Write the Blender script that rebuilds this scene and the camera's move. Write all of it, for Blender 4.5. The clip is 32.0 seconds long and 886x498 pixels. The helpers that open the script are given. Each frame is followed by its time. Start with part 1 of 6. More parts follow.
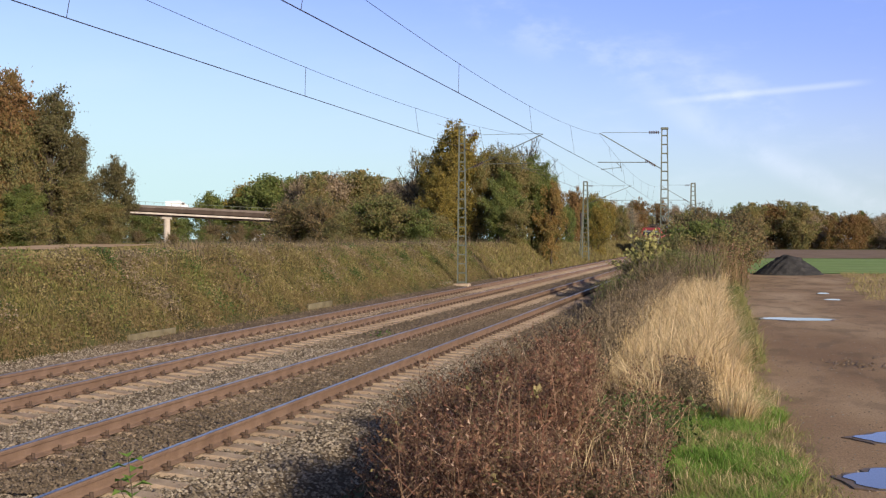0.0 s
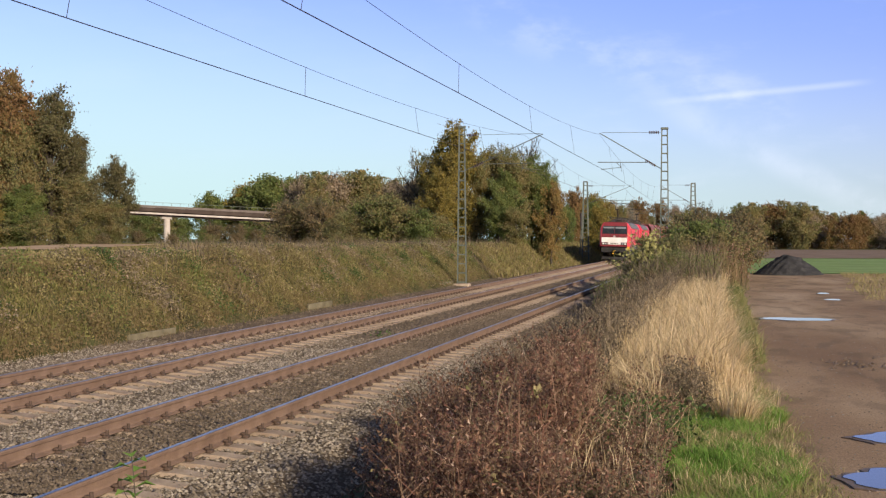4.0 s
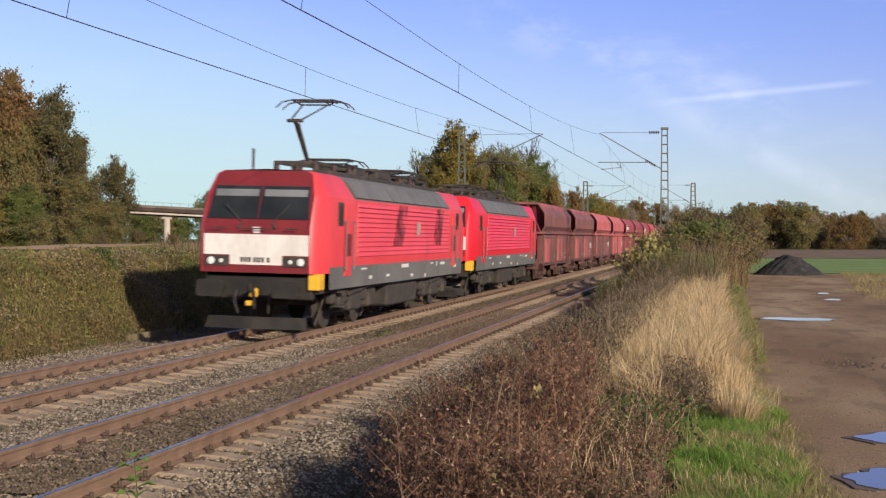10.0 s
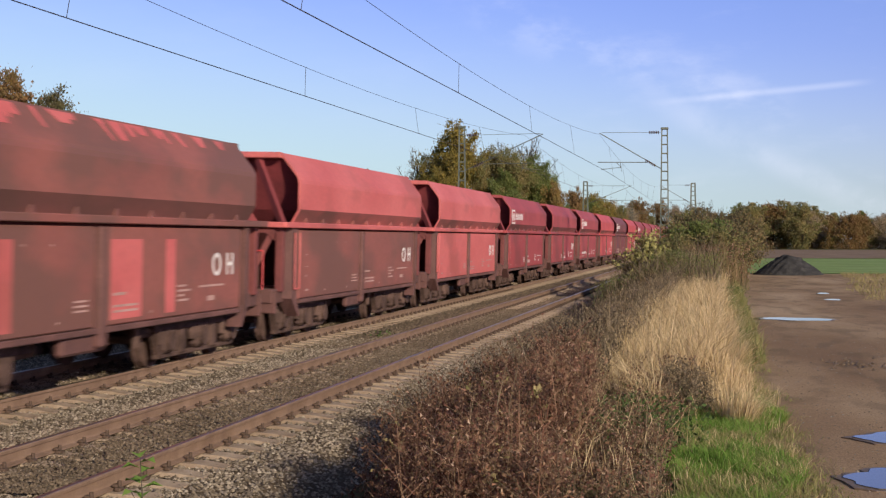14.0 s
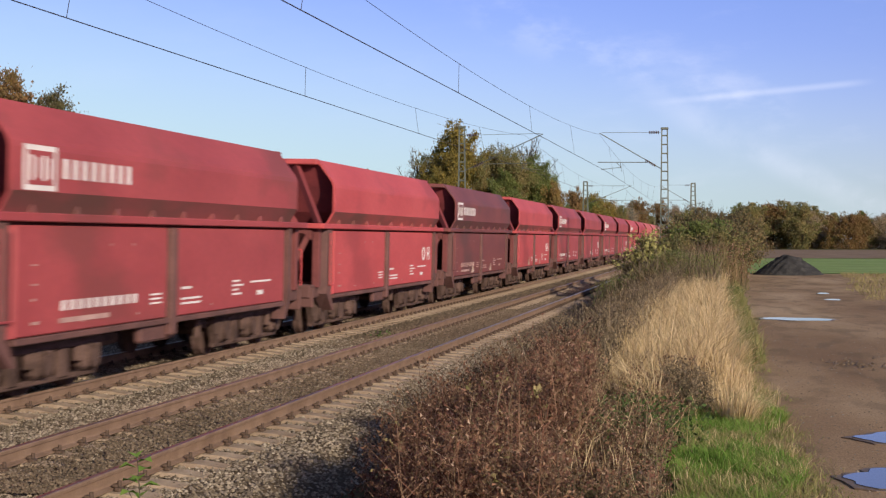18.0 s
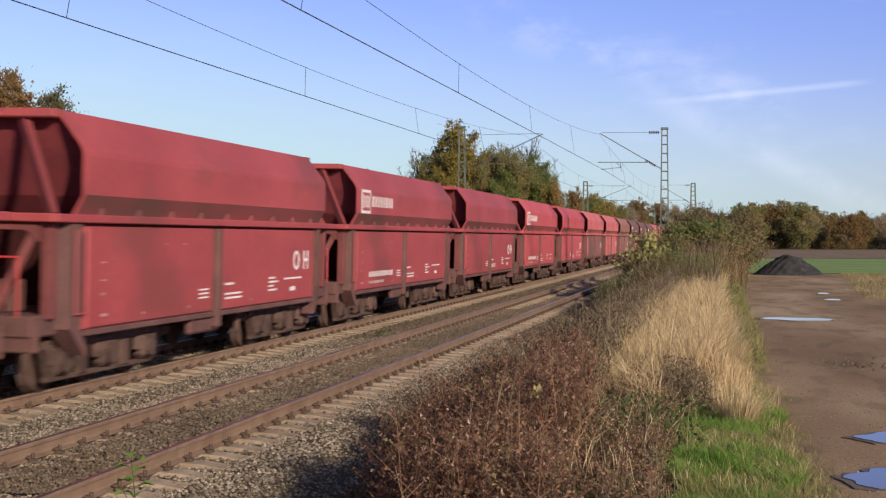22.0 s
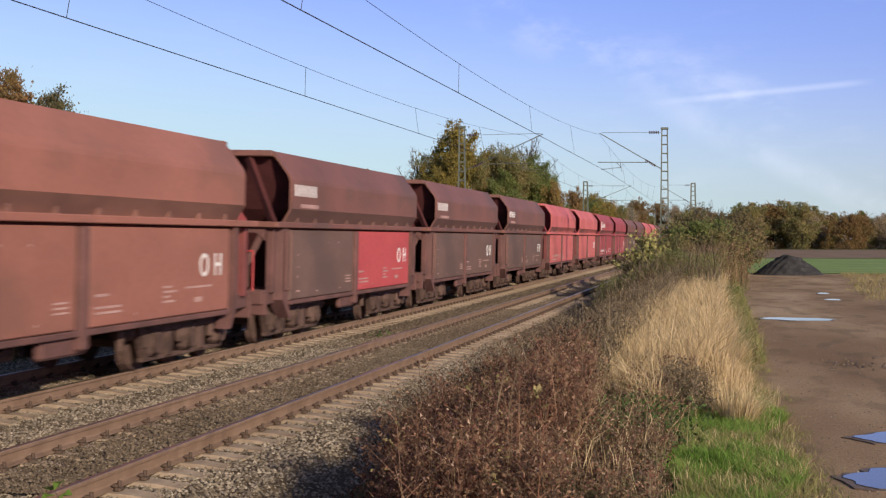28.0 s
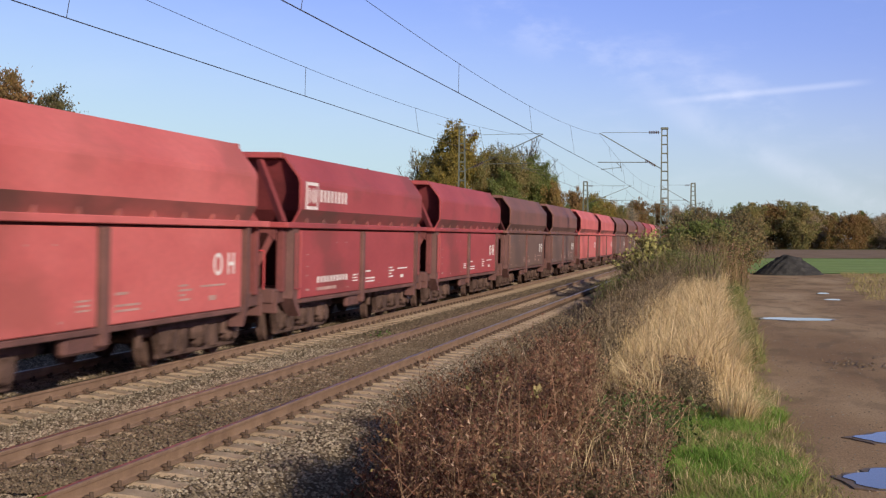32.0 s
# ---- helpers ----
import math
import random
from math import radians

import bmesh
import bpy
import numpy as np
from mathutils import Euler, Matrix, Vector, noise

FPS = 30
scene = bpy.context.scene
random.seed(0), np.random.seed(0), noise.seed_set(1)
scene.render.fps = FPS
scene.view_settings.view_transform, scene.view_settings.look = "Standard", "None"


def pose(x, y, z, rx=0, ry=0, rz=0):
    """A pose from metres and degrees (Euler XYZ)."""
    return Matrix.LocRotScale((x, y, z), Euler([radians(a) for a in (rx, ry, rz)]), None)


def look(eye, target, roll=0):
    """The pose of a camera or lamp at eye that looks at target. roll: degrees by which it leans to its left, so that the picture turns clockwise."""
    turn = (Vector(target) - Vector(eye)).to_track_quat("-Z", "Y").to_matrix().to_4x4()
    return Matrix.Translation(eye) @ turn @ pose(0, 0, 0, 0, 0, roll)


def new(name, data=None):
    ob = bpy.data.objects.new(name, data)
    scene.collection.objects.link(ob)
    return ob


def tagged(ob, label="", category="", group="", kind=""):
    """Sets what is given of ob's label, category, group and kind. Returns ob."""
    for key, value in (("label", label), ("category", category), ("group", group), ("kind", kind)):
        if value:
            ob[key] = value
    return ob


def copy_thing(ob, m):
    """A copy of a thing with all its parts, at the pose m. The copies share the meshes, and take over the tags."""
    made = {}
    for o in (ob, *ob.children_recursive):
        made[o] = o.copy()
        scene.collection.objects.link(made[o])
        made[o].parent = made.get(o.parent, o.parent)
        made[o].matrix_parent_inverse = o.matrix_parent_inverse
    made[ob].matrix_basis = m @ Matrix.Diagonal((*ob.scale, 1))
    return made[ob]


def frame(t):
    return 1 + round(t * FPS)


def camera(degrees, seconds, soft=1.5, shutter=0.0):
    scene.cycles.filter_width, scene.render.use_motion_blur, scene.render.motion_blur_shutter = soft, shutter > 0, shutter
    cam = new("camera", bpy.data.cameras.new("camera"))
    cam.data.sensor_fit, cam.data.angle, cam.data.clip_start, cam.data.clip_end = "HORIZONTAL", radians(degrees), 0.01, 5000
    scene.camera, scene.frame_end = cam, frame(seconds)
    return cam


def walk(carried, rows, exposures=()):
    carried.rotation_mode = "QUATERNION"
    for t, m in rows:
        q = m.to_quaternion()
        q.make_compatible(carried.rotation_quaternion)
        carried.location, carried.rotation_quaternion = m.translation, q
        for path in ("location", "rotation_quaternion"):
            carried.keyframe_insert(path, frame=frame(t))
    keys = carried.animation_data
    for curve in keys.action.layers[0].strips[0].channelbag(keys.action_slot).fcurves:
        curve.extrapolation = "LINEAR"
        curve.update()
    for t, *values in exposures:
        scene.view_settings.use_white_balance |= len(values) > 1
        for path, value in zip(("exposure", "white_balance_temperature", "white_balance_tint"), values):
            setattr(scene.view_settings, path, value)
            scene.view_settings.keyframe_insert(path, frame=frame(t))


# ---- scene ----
cam = camera(34.97, 32.0, soft=1.25, shutter=0.36)
EYE = pose(10.398, 0.0, 2.175, 89.57, 0, 11.27)
walk(cam, [(0, EYE), (32, EYE)], exposures=[(0, 0.17, 6300, 14), (8, 0.12, 6300, 14), (9.5, 0.06, 6300, 15), (10.5, -0.02, 6300, 15), (12, -0.14, 6300, 15), (13.5, -0.05, 6300, 15), (17, -0.01, 6300, 15), (30, 0.0, 6300, 15), (32, -0.05, 6300, 15)])

# ---- world and sun ----
SUN_EL, SUN_AZ = 19.5, 138.0
world = bpy.data.worlds.new("sky_world")
scene.world = world
world.use_nodes = True
wn, wl = world.node_tree.nodes, world.node_tree.links
wn.clear()
sky = wn.new("ShaderNodeTexSky")
sky.sky_type = 'NISHITA'
sky.sun_disc = False
sky.sun_elevation, sky.sun_rotation = radians(SUN_EL), radians(SUN_AZ)
sky.air_density, sky.dust_density, sky.ozone_density = 1.0, 0.8, 4.0
coords = wn.new("ShaderNodeTexCoord")
split = wn.new("ShaderNodeSeparateXYZ")
wl.new(coords.outputs["Generated"], split.inputs[0])


def sky_range(value, a, b, c, d):
    """Eases a value from a..b to c..d."""
    node = wn.new("ShaderNodeMapRange")
    node.interpolation_type = 'SMOOTHSTEP'
    for name, v in zip(("From Min", "From Max", "To Min", "To Max"), (a, b, c, d)):
        node.inputs[name].default_value = v
    wl.new(value, node.inputs["Value"])
    return node.outputs[0]


def sky_math(kind, a, b):
    node = wn.new("ShaderNodeMath")
    node.operation = kind
    for i, v in enumerate((a, b)):
        if isinstance(v, (int, float)):
            node.inputs[i].default_value = v
        else:
            wl.new(v, node.inputs[i])
    return node.outputs[0]


def sky_noise(scale, turn, size, low, high):
    mapping = wn.new("ShaderNodeMapping")
    mapping.inputs["Scale"].default_value, mapping.inputs["Rotation"].default_value = scale, turn
    noise = wn.new("ShaderNodeTexNoise")
    noise.inputs["Scale"].default_value, noise.inputs["Detail"].default_value, noise.inputs["Roughness"].default_value = size, 7.0, 0.6
    wl.new(coords.outputs["Generated"], mapping.inputs["Vector"])
    wl.new(mapping.outputs[0], noise.inputs["Vector"])
    return sky_range(noise.outputs[0], low, high, 0.0, 1.0)


def cloud_band(x0, z0, slope, width, left, right):
    """A long thin streak of cloud, in the sky's x and z."""
    line = sky_math('SUBTRACT', split.outputs[2], sky_math('ADD', sky_math('MULTIPLY', split.outputs[0], slope), z0 - slope * x0))
    across = sky_range(sky_math('ABSOLUTE', line, 0.0), 0.0, width, 1.0, 0.0)
    along = sky_math('MULTIPLY', sky_range(split.outputs[0], left, left + 0.06, 0.0, 1.0), sky_range(split.outputs[0], right - 0.03, right, 1.0, 0.0))
    return sky_math('MULTIPLY', across, along)


# thin cirrus, thickest to the right of the line
veil = sky_math('MULTIPLY', sky_noise((5, 5, 16), (0.0, 0.35, 0.2), 1.9, 0.50, 0.74), sky_range(split.outputs[0], -0.26, -0.02, 0.03, 0.13))
streak = sky_math('MULTIPLY', cloud_band(0.05, 0.1025, 0.075, 0.0036, -0.06, 0.105), 0.22)
drift = sky_math('MULTIPLY', sky_math('MULTIPLY', cloud_band(0.0, 0.072, -0.50, 0.017, -0.07, 0.14), sky_noise((9, 9, 9), (0, 0, 0), 2.5, 0.25, 0.6)), 0.20)
wisp = sky_math('MULTIPLY', sky_math('MULTIPLY', cloud_band(-0.12, 0.142, -0.35, 0.028, -0.20, 0.06), sky_noise((11, 11, 22), (0, 0.3, 0), 2.2, 0.42, 0.66)), 0.15)
clouds = sky_math('MINIMUM', sky_math('ADD', sky_math('ADD', veil, streak), sky_math('ADD', drift, wisp)), 0.75)
# the low sky is pale and cool, the sky overhead a plain blue
tones = wn.new("ShaderNodeMix")
tones.data_type = 'RGBA'
tones.inputs[6].default_value, tones.inputs[7].default_value = (1.06, 0.90, 1.27, 1), (0.84, 0.73, 0.69, 1)
wl.new(sky_range(split.outputs[2], 0.18, 0.6, 0.0, 1.0), tones.inputs[0])
tint = wn.new("ShaderNodeMix")
tint.data_type, tint.blend_type = 'RGBA', 'MULTIPLY'
tint.inputs[0].default_value = 1.0
wl.new(sky.outputs[0], tint.inputs[6])
wl.new(tones.outputs[2], tint.inputs[7])
hazy = wn.new("ShaderNodeMix")
hazy.data_type = 'RGBA'
hazy.inputs[7].default_value = (4.9, 6.95, 6.6, 1)
wl.new(sky_range(sky_math('ADD', split.outputs[2], sky_math('MULTIPLY', sky_math('ADD', split.outputs[0], 0.12), 0.18)), -0.04, 0.18, 0.88, 0.0), hazy.inputs[0])
wl.new(tint.outputs[2], hazy.inputs[6])
mix_sky = wn.new("ShaderNodeMix")
mix_sky.data_type = 'RGBA'
mix_sky.inputs[7].default_value = (8.3, 8.6, 9.6, 1)
wl.new(clouds, mix_sky.inputs[0])
wl.new(hazy.outputs[2], mix_sky.inputs[6])
background = wn.new("ShaderNodeBackground")
background.inputs["Strength"].default_value = 0.12
world_out = wn.new("ShaderNodeOutputWorld")
wl.new(mix_sky.outputs[2], background.inputs[0])
wl.new(background.outputs[0], world_out.inputs[0])

sun = new("sun", bpy.data.lights.new("sun", 'SUN'))
sun.data.energy, sun.data.angle, sun.data.color = 5.0, radians(0.55), (1.0, 0.895, 0.655)
sun_way = Vector((math.sin(radians(SUN_AZ)) * math.cos(radians(SUN_EL)), math.cos(radians(SUN_AZ)) * math.cos(radians(SUN_EL)), math.sin(radians(SUN_EL))))
sun.matrix_world = look(sun_way * 50, (0, 0, 0))

# ---- materials ----


def surface(name, colours, scale=4.0, rough=0.8, metal=0.0, bump=0.2, fine=60.0, detail=0.35, spots=None, per_object=0.0, stretch=(1, 1, 1), gloss=0.5):
    """A procedural surface: a ramp of colours over coarse noise, darkened and lightened by fine noise, with relief."""
    m = bpy.data.materials.new(name)
    m.use_nodes = True
    n, l = m.node_tree.nodes, m.node_tree.links
    bsdf = n["Principled BSDF"]
    tc = n.new("ShaderNodeTexCoord")
    mp = n.new("ShaderNodeMapping")
    mp.inputs["Scale"].default_value = stretch
    l.new(tc.outputs["Object"], mp.inputs["Vector"])
    a = n.new("ShaderNodeTexNoise")
    a.inputs["Scale"].default_value, a.inputs["Detail"].default_value = scale, 5
    l.new(mp.outputs[0], a.inputs["Vector"])
    ramp = n.new("ShaderNodeValToRGB")
    els = ramp.color_ramp.elements
    while len(els) < len(colours):
        els.new(0.5)
    for i, c in enumerate(colours):
        els[i].position = 0.5 if len(colours) == 1 else 0.32 + 0.36 * i / (len(colours) - 1)
        els[i].color = (*c, 1)
    b = n.new("ShaderNodeTexNoise")
    b.inputs["Scale"].default_value, b.inputs["Detail"].default_value = fine, 3
    l.new(mp.outputs[0], b.inputs["Vector"])
    fac = a.outputs[0]
    if per_object:
        info = n.new("ShaderNodeObjectInfo")
        add = n.new("ShaderNodeMath")
        add.operation = 'MULTIPLY_ADD'
        l.new(info.outputs["Random"], add.inputs[0])
        add.inputs[1].default_value = per_object
        l.new(a.outputs[0], add.inputs[2])
        fac = add.outputs[0]
    l.new(fac, ramp.inputs[0])
    shade = n.new("ShaderNodeMapRange")
    shade.inputs["To Min"].default_value, shade.inputs["To Max"].default_value = 1 - detail, 1 + detail
    l.new(b.outputs[0], shade.inputs["Value"])
    mul = n.new("ShaderNodeMix")
    mul.data_type, mul.blend_type = 'RGBA', 'MULTIPLY'
    mul.inputs[0].default_value = 1
    l.new(ramp.outputs[0], mul.inputs[6])
    l.new(shade.outputs[0], mul.inputs[7])
    colour = mul.outputs[2]
    if spots:
        c = n.new("ShaderNodeTexNoise")
        c.inputs["Scale"].default_value, c.inputs["Detail"].default_value = spots[1], 6
        l.new(mp.outputs[0], c.inputs["Vector"])
        cut = n.new("ShaderNodeMapRange")
        cut.inputs["From Min"].default_value, cut.inputs["From Max"].default_value = spots[2], spots[2] + 0.12
        cut.inputs["To Max"].default_value = spots[3]
        l.new(c.outputs[0], cut.inputs["Value"])
        over = n.new("ShaderNodeMix")
        over.data_type = 'RGBA'
        over.inputs[7].default_value = (*spots[0], 1)
        l.new(cut.outputs[0], over.inputs[0])
        l.new(colour, over.inputs[6])
        colour = over.outputs[2]
    l.new(colour, bsdf.inputs["Base Color"])
    bsdf.inputs["Roughness"].default_value, bsdf.inputs["Metallic"].default_value = rough, metal
    bsdf.inputs["Specular IOR Level"].default_value = min(gloss, 0.12) if rough > 0.89 else gloss
    if bump:
        bp = n.new("ShaderNodeBump")
        bp.inputs["Strength"].default_value, bp.inputs["Distance"].default_value = bump, 0.02
        l.new(b.outputs[0], bp.inputs["Height"])
        l.new(bp.outputs[0], bsdf.inputs["Normal"])
    return m


def leafy(name, colours, rough=0.75, through_light=0.3, size=0.45, own=0.45):
    """Leaves or blades: each island takes its own colour from the ramp."""
    m = bpy.data.materials.new(name)
    m.use_nodes = True
    n, l = m.node_tree.nodes, m.node_tree.links
    bsdf = n["Principled BSDF"]
    geo = n.new("ShaderNodeNewGeometry")
    tc = n.new("ShaderNodeTexCoord")
    patch = n.new("ShaderNodeTexNoise")
    patch.inputs["Scale"].default_value, patch.inputs["Detail"].default_value = size, 3
    l.new(tc.outputs["Object"], patch.inputs["Vector"])
    mixer = n.new("ShaderNodeMath")
    mixer.operation = 'MULTIPLY_ADD'
    l.new(geo.outputs["Random Per Island"], mixer.inputs[0])
    mixer.inputs[1].default_value = own
    spread = n.new("ShaderNodeMapRange")
    spread.inputs["From Min"].default_value, spread.inputs["From Max"].default_value = 0.3, 0.7
    spread.inputs["To Max"].default_value = 1.0 - own
    l.new(patch.outputs[0], spread.inputs["Value"])
    l.new(spread.outputs[0], mixer.inputs[2])
    ramp = n.new("ShaderNodeValToRGB")
    els = ramp.color_ramp.elements
    while len(els) < len(colours):
        els.new(0.5)
    for i, c in enumerate(colours):
        els[i].position = i / max(1, len(colours) - 1)
        els[i].color = (*c, 1)
    l.new(mixer.outputs[0], ramp.inputs[0])
    l.new(ramp.outputs[0], bsdf.inputs["Base Color"])
    bsdf.inputs["Roughness"].default_value = rough
    bsdf.inputs["Specular IOR Level"].default_value = 0.25
    glow = n.new("ShaderNodeBsdfTranslucent")
    l.new(ramp.outputs[0], glow.inputs[0])
    both = n.new("ShaderNodeMixShader")
    both.inputs[0].default_value = through_light
    l.new(bsdf.outputs[0], both.inputs[1])
    l.new(glow.outputs[0], both.inputs[2])
    l.new(both.outputs[0], n["Material Output"].inputs[0])
    return m


TURF = surface("turf", [(0.05, 0.045, 0.02), (0.085, 0.085, 0.03), (0.13, 0.105, 0.045)], 0.6, 0.95, bump=0.6, fine=25, detail=0.5)
SOIL = surface("ploughed_soil", [(0.17, 0.115, 0.075), (0.26, 0.18, 0.122)], 0.3, 0.95, bump=0.8, fine=3)
STUBBLE = surface("pale_stubble", [(0.38, 0.25, 0.155), (0.50, 0.35, 0.22)], 0.6, 0.95, bump=0.6, fine=9)
PARAPET = surface("bridge_parapet", [(0.13, 0.10, 0.085), (0.19, 0.155, 0.13)], 0.3, 0.9, bump=0.2, fine=3)
CROP = surface("young_crop", [(0.15, 0.21, 0.06), (0.20, 0.29, 0.085), (0.25, 0.31, 0.12)], 0.8, 0.9, bump=0.5, fine=6, detail=0.4, spots=((0.20, 0.16, 0.10), 0.9, 0.58, 0.5), stretch=(0.25, 1.6, 1))
DIRT = surface("packed_dirt", [(0.225, 0.138, 0.08), (0.31, 0.205, 0.122), (0.42, 0.295, 0.185)], 0.35, 0.95, bump=0.3, fine=55, detail=0.5, spots=((0.115, 0.08, 0.05), 1.5, 0.52, 0.42), stretch=(1.3, 0.45, 1))
WET = surface("wet_mud", [(0.12, 0.08, 0.05), (0.18, 0.122, 0.077)], 2.0, 0.6, bump=0.4, fine=30)
BALLAST = surface("ballast_bed", [(0.095, 0.068, 0.045), (0.155, 0.112, 0.075)], 1.2, 0.95, bump=1.0, fine=22, detail=0.6)
STONE = leafy("ballast_stone", [(0.045, 0.034, 0.023), (0.16, 0.122, 0.084), (0.26, 0.203, 0.145), (0.38, 0.305, 0.225), (0.54, 0.45, 0.345)], 0.9, 0.0, own=0.75)
DUSTY = leafy("dusty_ballast_stone", [(0.06, 0.043, 0.028), (0.135, 0.097, 0.063), (0.205, 0.15, 0.1), (0.31, 0.235, 0.16)], 0.95, 0.0, own=0.7)
PEBBLE = leafy("pebble_stone", [(0.10, 0.075, 0.05), (0.19, 0.15, 0.11), (0.34, 0.29, 0.235)], 0.9, 0.0, own=0.8)
CONCRETE = surface("sleeper_concrete", [(0.23, 0.162, 0.115), (0.42, 0.32, 0.235)], 3.0, 0.9, bump=0.3, fine=70, per_object=0.15)
RUST = surface("rusty_rail_side", [(0.165, 0.098, 0.064), (0.235, 0.148, 0.100)], 3.0, 0.85, bump=0.2, fine=90, detail=0.3)
POLISH = surface("polished_rail_head", [(0.36, 0.30, 0.235), (0.46, 0.39, 0.31)], 2.0, 0.3, 1.0, bump=0.03, fine=120, detail=0.15)
CLIP = surface("dark_clip_steel", [(0.06, 0.036, 0.024), (0.11, 0.066, 0.044)], 9.0, 0.85)
BOARD = surface("weathered_edging", [(0.14, 0.115, 0.07), (0.24, 0.20, 0.125)], 2.0, 0.9, bump=0.4, fine=40)
GALV = surface("galvanised_steel", [(0.085, 0.095, 0.072), (0.15, 0.16, 0.125)], 2.0, 0.6, 0.2, bump=0.05)
WIRE = surface("dark_copper_wire", [(0.035, 0.03, 0.03), (0.06, 0.05, 0.045)], 3.0, 0.6, 0.4, bump=0)
INSUL = surface("brown_insulator", [(0.05, 0.025, 0.02), (0.08, 0.04, 0.03)], 5.0, 0.35, bump=0)
BARK = surface("bark", [(0.05, 0.04, 0.03), (0.10, 0.085, 0.065)], 4.0, 0.95, bump=0.8, fine=30)
GRAVEL = surface("dark_chippings", [(0.028, 0.027, 0.028), (0.06, 0.056, 0.054)], 3.0, 0.95, bump=1.0, fine=16, detail=0.6)
BRIDGE = surface("bridge_concrete", [(0.40, 0.335, 0.28), (0.52, 0.45, 0.38)], 0.3, 0.9, bump=0.2, fine=3)
# much darker than the fascia and pier, for deck, beam and abutments
BRIDGE_DARK = surface("bridge_dark_concrete", [(0.05, 0.036, 0.028), (0.085, 0.062, 0.05)], 0.3, 0.9, bump=0.2, fine=3)
WATER = surface("puddle_water", [(0.07, 0.058, 0.045), (0.095, 0.08, 0.062)], 0.5, 0.03, bump=0.0, detail=0.05)

# train
LOCO_RED = surface("loco_red", [(0.68, 0.050, 0.058), (0.76, 0.066, 0.072)], 0.8, 0.46, bump=0.03, fine=14, detail=0.12, spots=((0.44, 0.04, 0.04), 0.7, 0.6, 0.5))
LOCO_RED_NEW = surface("loco_red_fresh", [(0.70, 0.014, 0.026), (0.76, 0.020, 0.032)], 0.8, 0.42, bump=0.02, fine=14, detail=0.08)
# darker red for the first locomotive's cab fronts and door panels
LOCO_FRONT = surface("loco_red_dark", [(0.14, 0.013, 0.017), (0.20, 0.020, 0.024)], 1.2, 0.5, bump=0.03, fine=14, detail=0.2)
LOCO_GREY = surface("loco_grey", [(0.12, 0.115, 0.104), (0.17, 0.163, 0.148)], 1.0, 0.6, bump=0.05, fine=20, detail=0.2)
LOCO_BLACK = surface("buffer_black", [(0.010, 0.009, 0.008), (0.028, 0.023, 0.019)], 3.0, 0.8, bump=0.2, fine=30, detail=0.4)
LOCO_DARK = surface("underframe_grime", [(0.030, 0.025, 0.021), (0.068, 0.055, 0.045)], 3.0, 0.85, bump=0.2, fine=30, detail=0.4)
LOCO_WHITE = surface("white_panel", [(0.60, 0.55, 0.50), (0.78, 0.74, 0.69)], 1.6, 0.5, bump=0.03, fine=12, detail=0.12, stretch=(1, 1, 0.4))
YELLOW = surface("yellow_step", [(0.70, 0.38, 0.02), (0.78, 0.48, 0.04)], 3.0, 0.5, bump=0.03, detail=0.15)
GLASS = surface("dark_cab_glass", [(0.012, 0.014, 0.016), (0.03, 0.034, 0.036)], 1.0, 0.06, bump=0.0, detail=0.1)
SUNBLIND = surface("grey_sunblind", [(0.14, 0.145, 0.15), (0.19, 0.195, 0.20)], 2.0, 0.7, bump=0.0)
LAMP = surface("lamp_glass", [(0.66, 0.66, 0.63), (0.78, 0.78, 0.75)], 8.0, 0.15, bump=0.0)
MARK = surface("white_lettering", [(0.62, 0.56, 0.54), (0.76, 0.71, 0.69)], 3.0, 0.6, bump=0.0, detail=0.15)
FADED = surface("faded_lettering", [(0.34, 0.19, 0.165), (0.48, 0.30, 0.265)], 3.0, 0.7, bump=0.0, detail=0.3)
DIRTMARK = surface("pale_rubbed_patch", [(0.40, 0.26, 0.20), (0.50, 0.36, 0.29)], 3.0, 0.8, bump=0.0)


def wagon_paint(name, a, b, grime, amount, cut=0.52):
    return surface(name, [a, b], 0.7, 0.62, bump=0.06, fine=9, detail=0.14, spots=(grime, 0.55, cut, amount), per_object=0.06, stretch=(1, 0.6, 1.2))


PAINTS = {
    "bright": wagon_paint("wagon_traffic_red", (0.42, 0.058, 0.060), (0.49, 0.080, 0.080), (0.26, 0.042, 0.042), 0.6),
    "wine": wagon_paint("wagon_wine_red", (0.29, 0.046, 0.049), (0.365, 0.063, 0.065), (0.19, 0.046, 0.040), 0.7),
    "pink": wagon_paint("wagon_bleached_red", (0.475, 0.098, 0.092), (0.565, 0.140, 0.130), (0.31, 0.080, 0.065), 0.65),
    "tan": wagon_paint("wagon_faded_tan", (0.25, 0.098, 0.068), (0.32, 0.125, 0.088), (0.17, 0.08, 0.058), 0.6),
    "brown": wagon_paint("wagon_rust_brown", (0.145, 0.062, 0.046), (0.205, 0.082, 0.062), (0.105, 0.056, 0.043), 0.7),
    "brown_low": wagon_paint("wagon_dull_brown", (0.122, 0.069, 0.052), (0.166, 0.095, 0.073), (0.092, 0.055, 0.044), 0.6),
    "maroon": wagon_paint("wagon_faded_maroon", (0.21, 0.070, 0.056), (0.28, 0.092, 0.072), (0.145, 0.068, 0.052), 0.8, 0.44),
    "dark": wagon_paint("wagon_dark_maroon", (0.145, 0.040, 0.038), (0.20, 0.054, 0.048), (0.10, 0.042, 0.038), 0.75),
}
GRIME = surface("wagon_grimy_frame", [(0.090, 0.040, 0.035), (0.15, 0.064, 0.055)], 1.5, 0.85, bump=0.15, fine=25, detail=0.35)
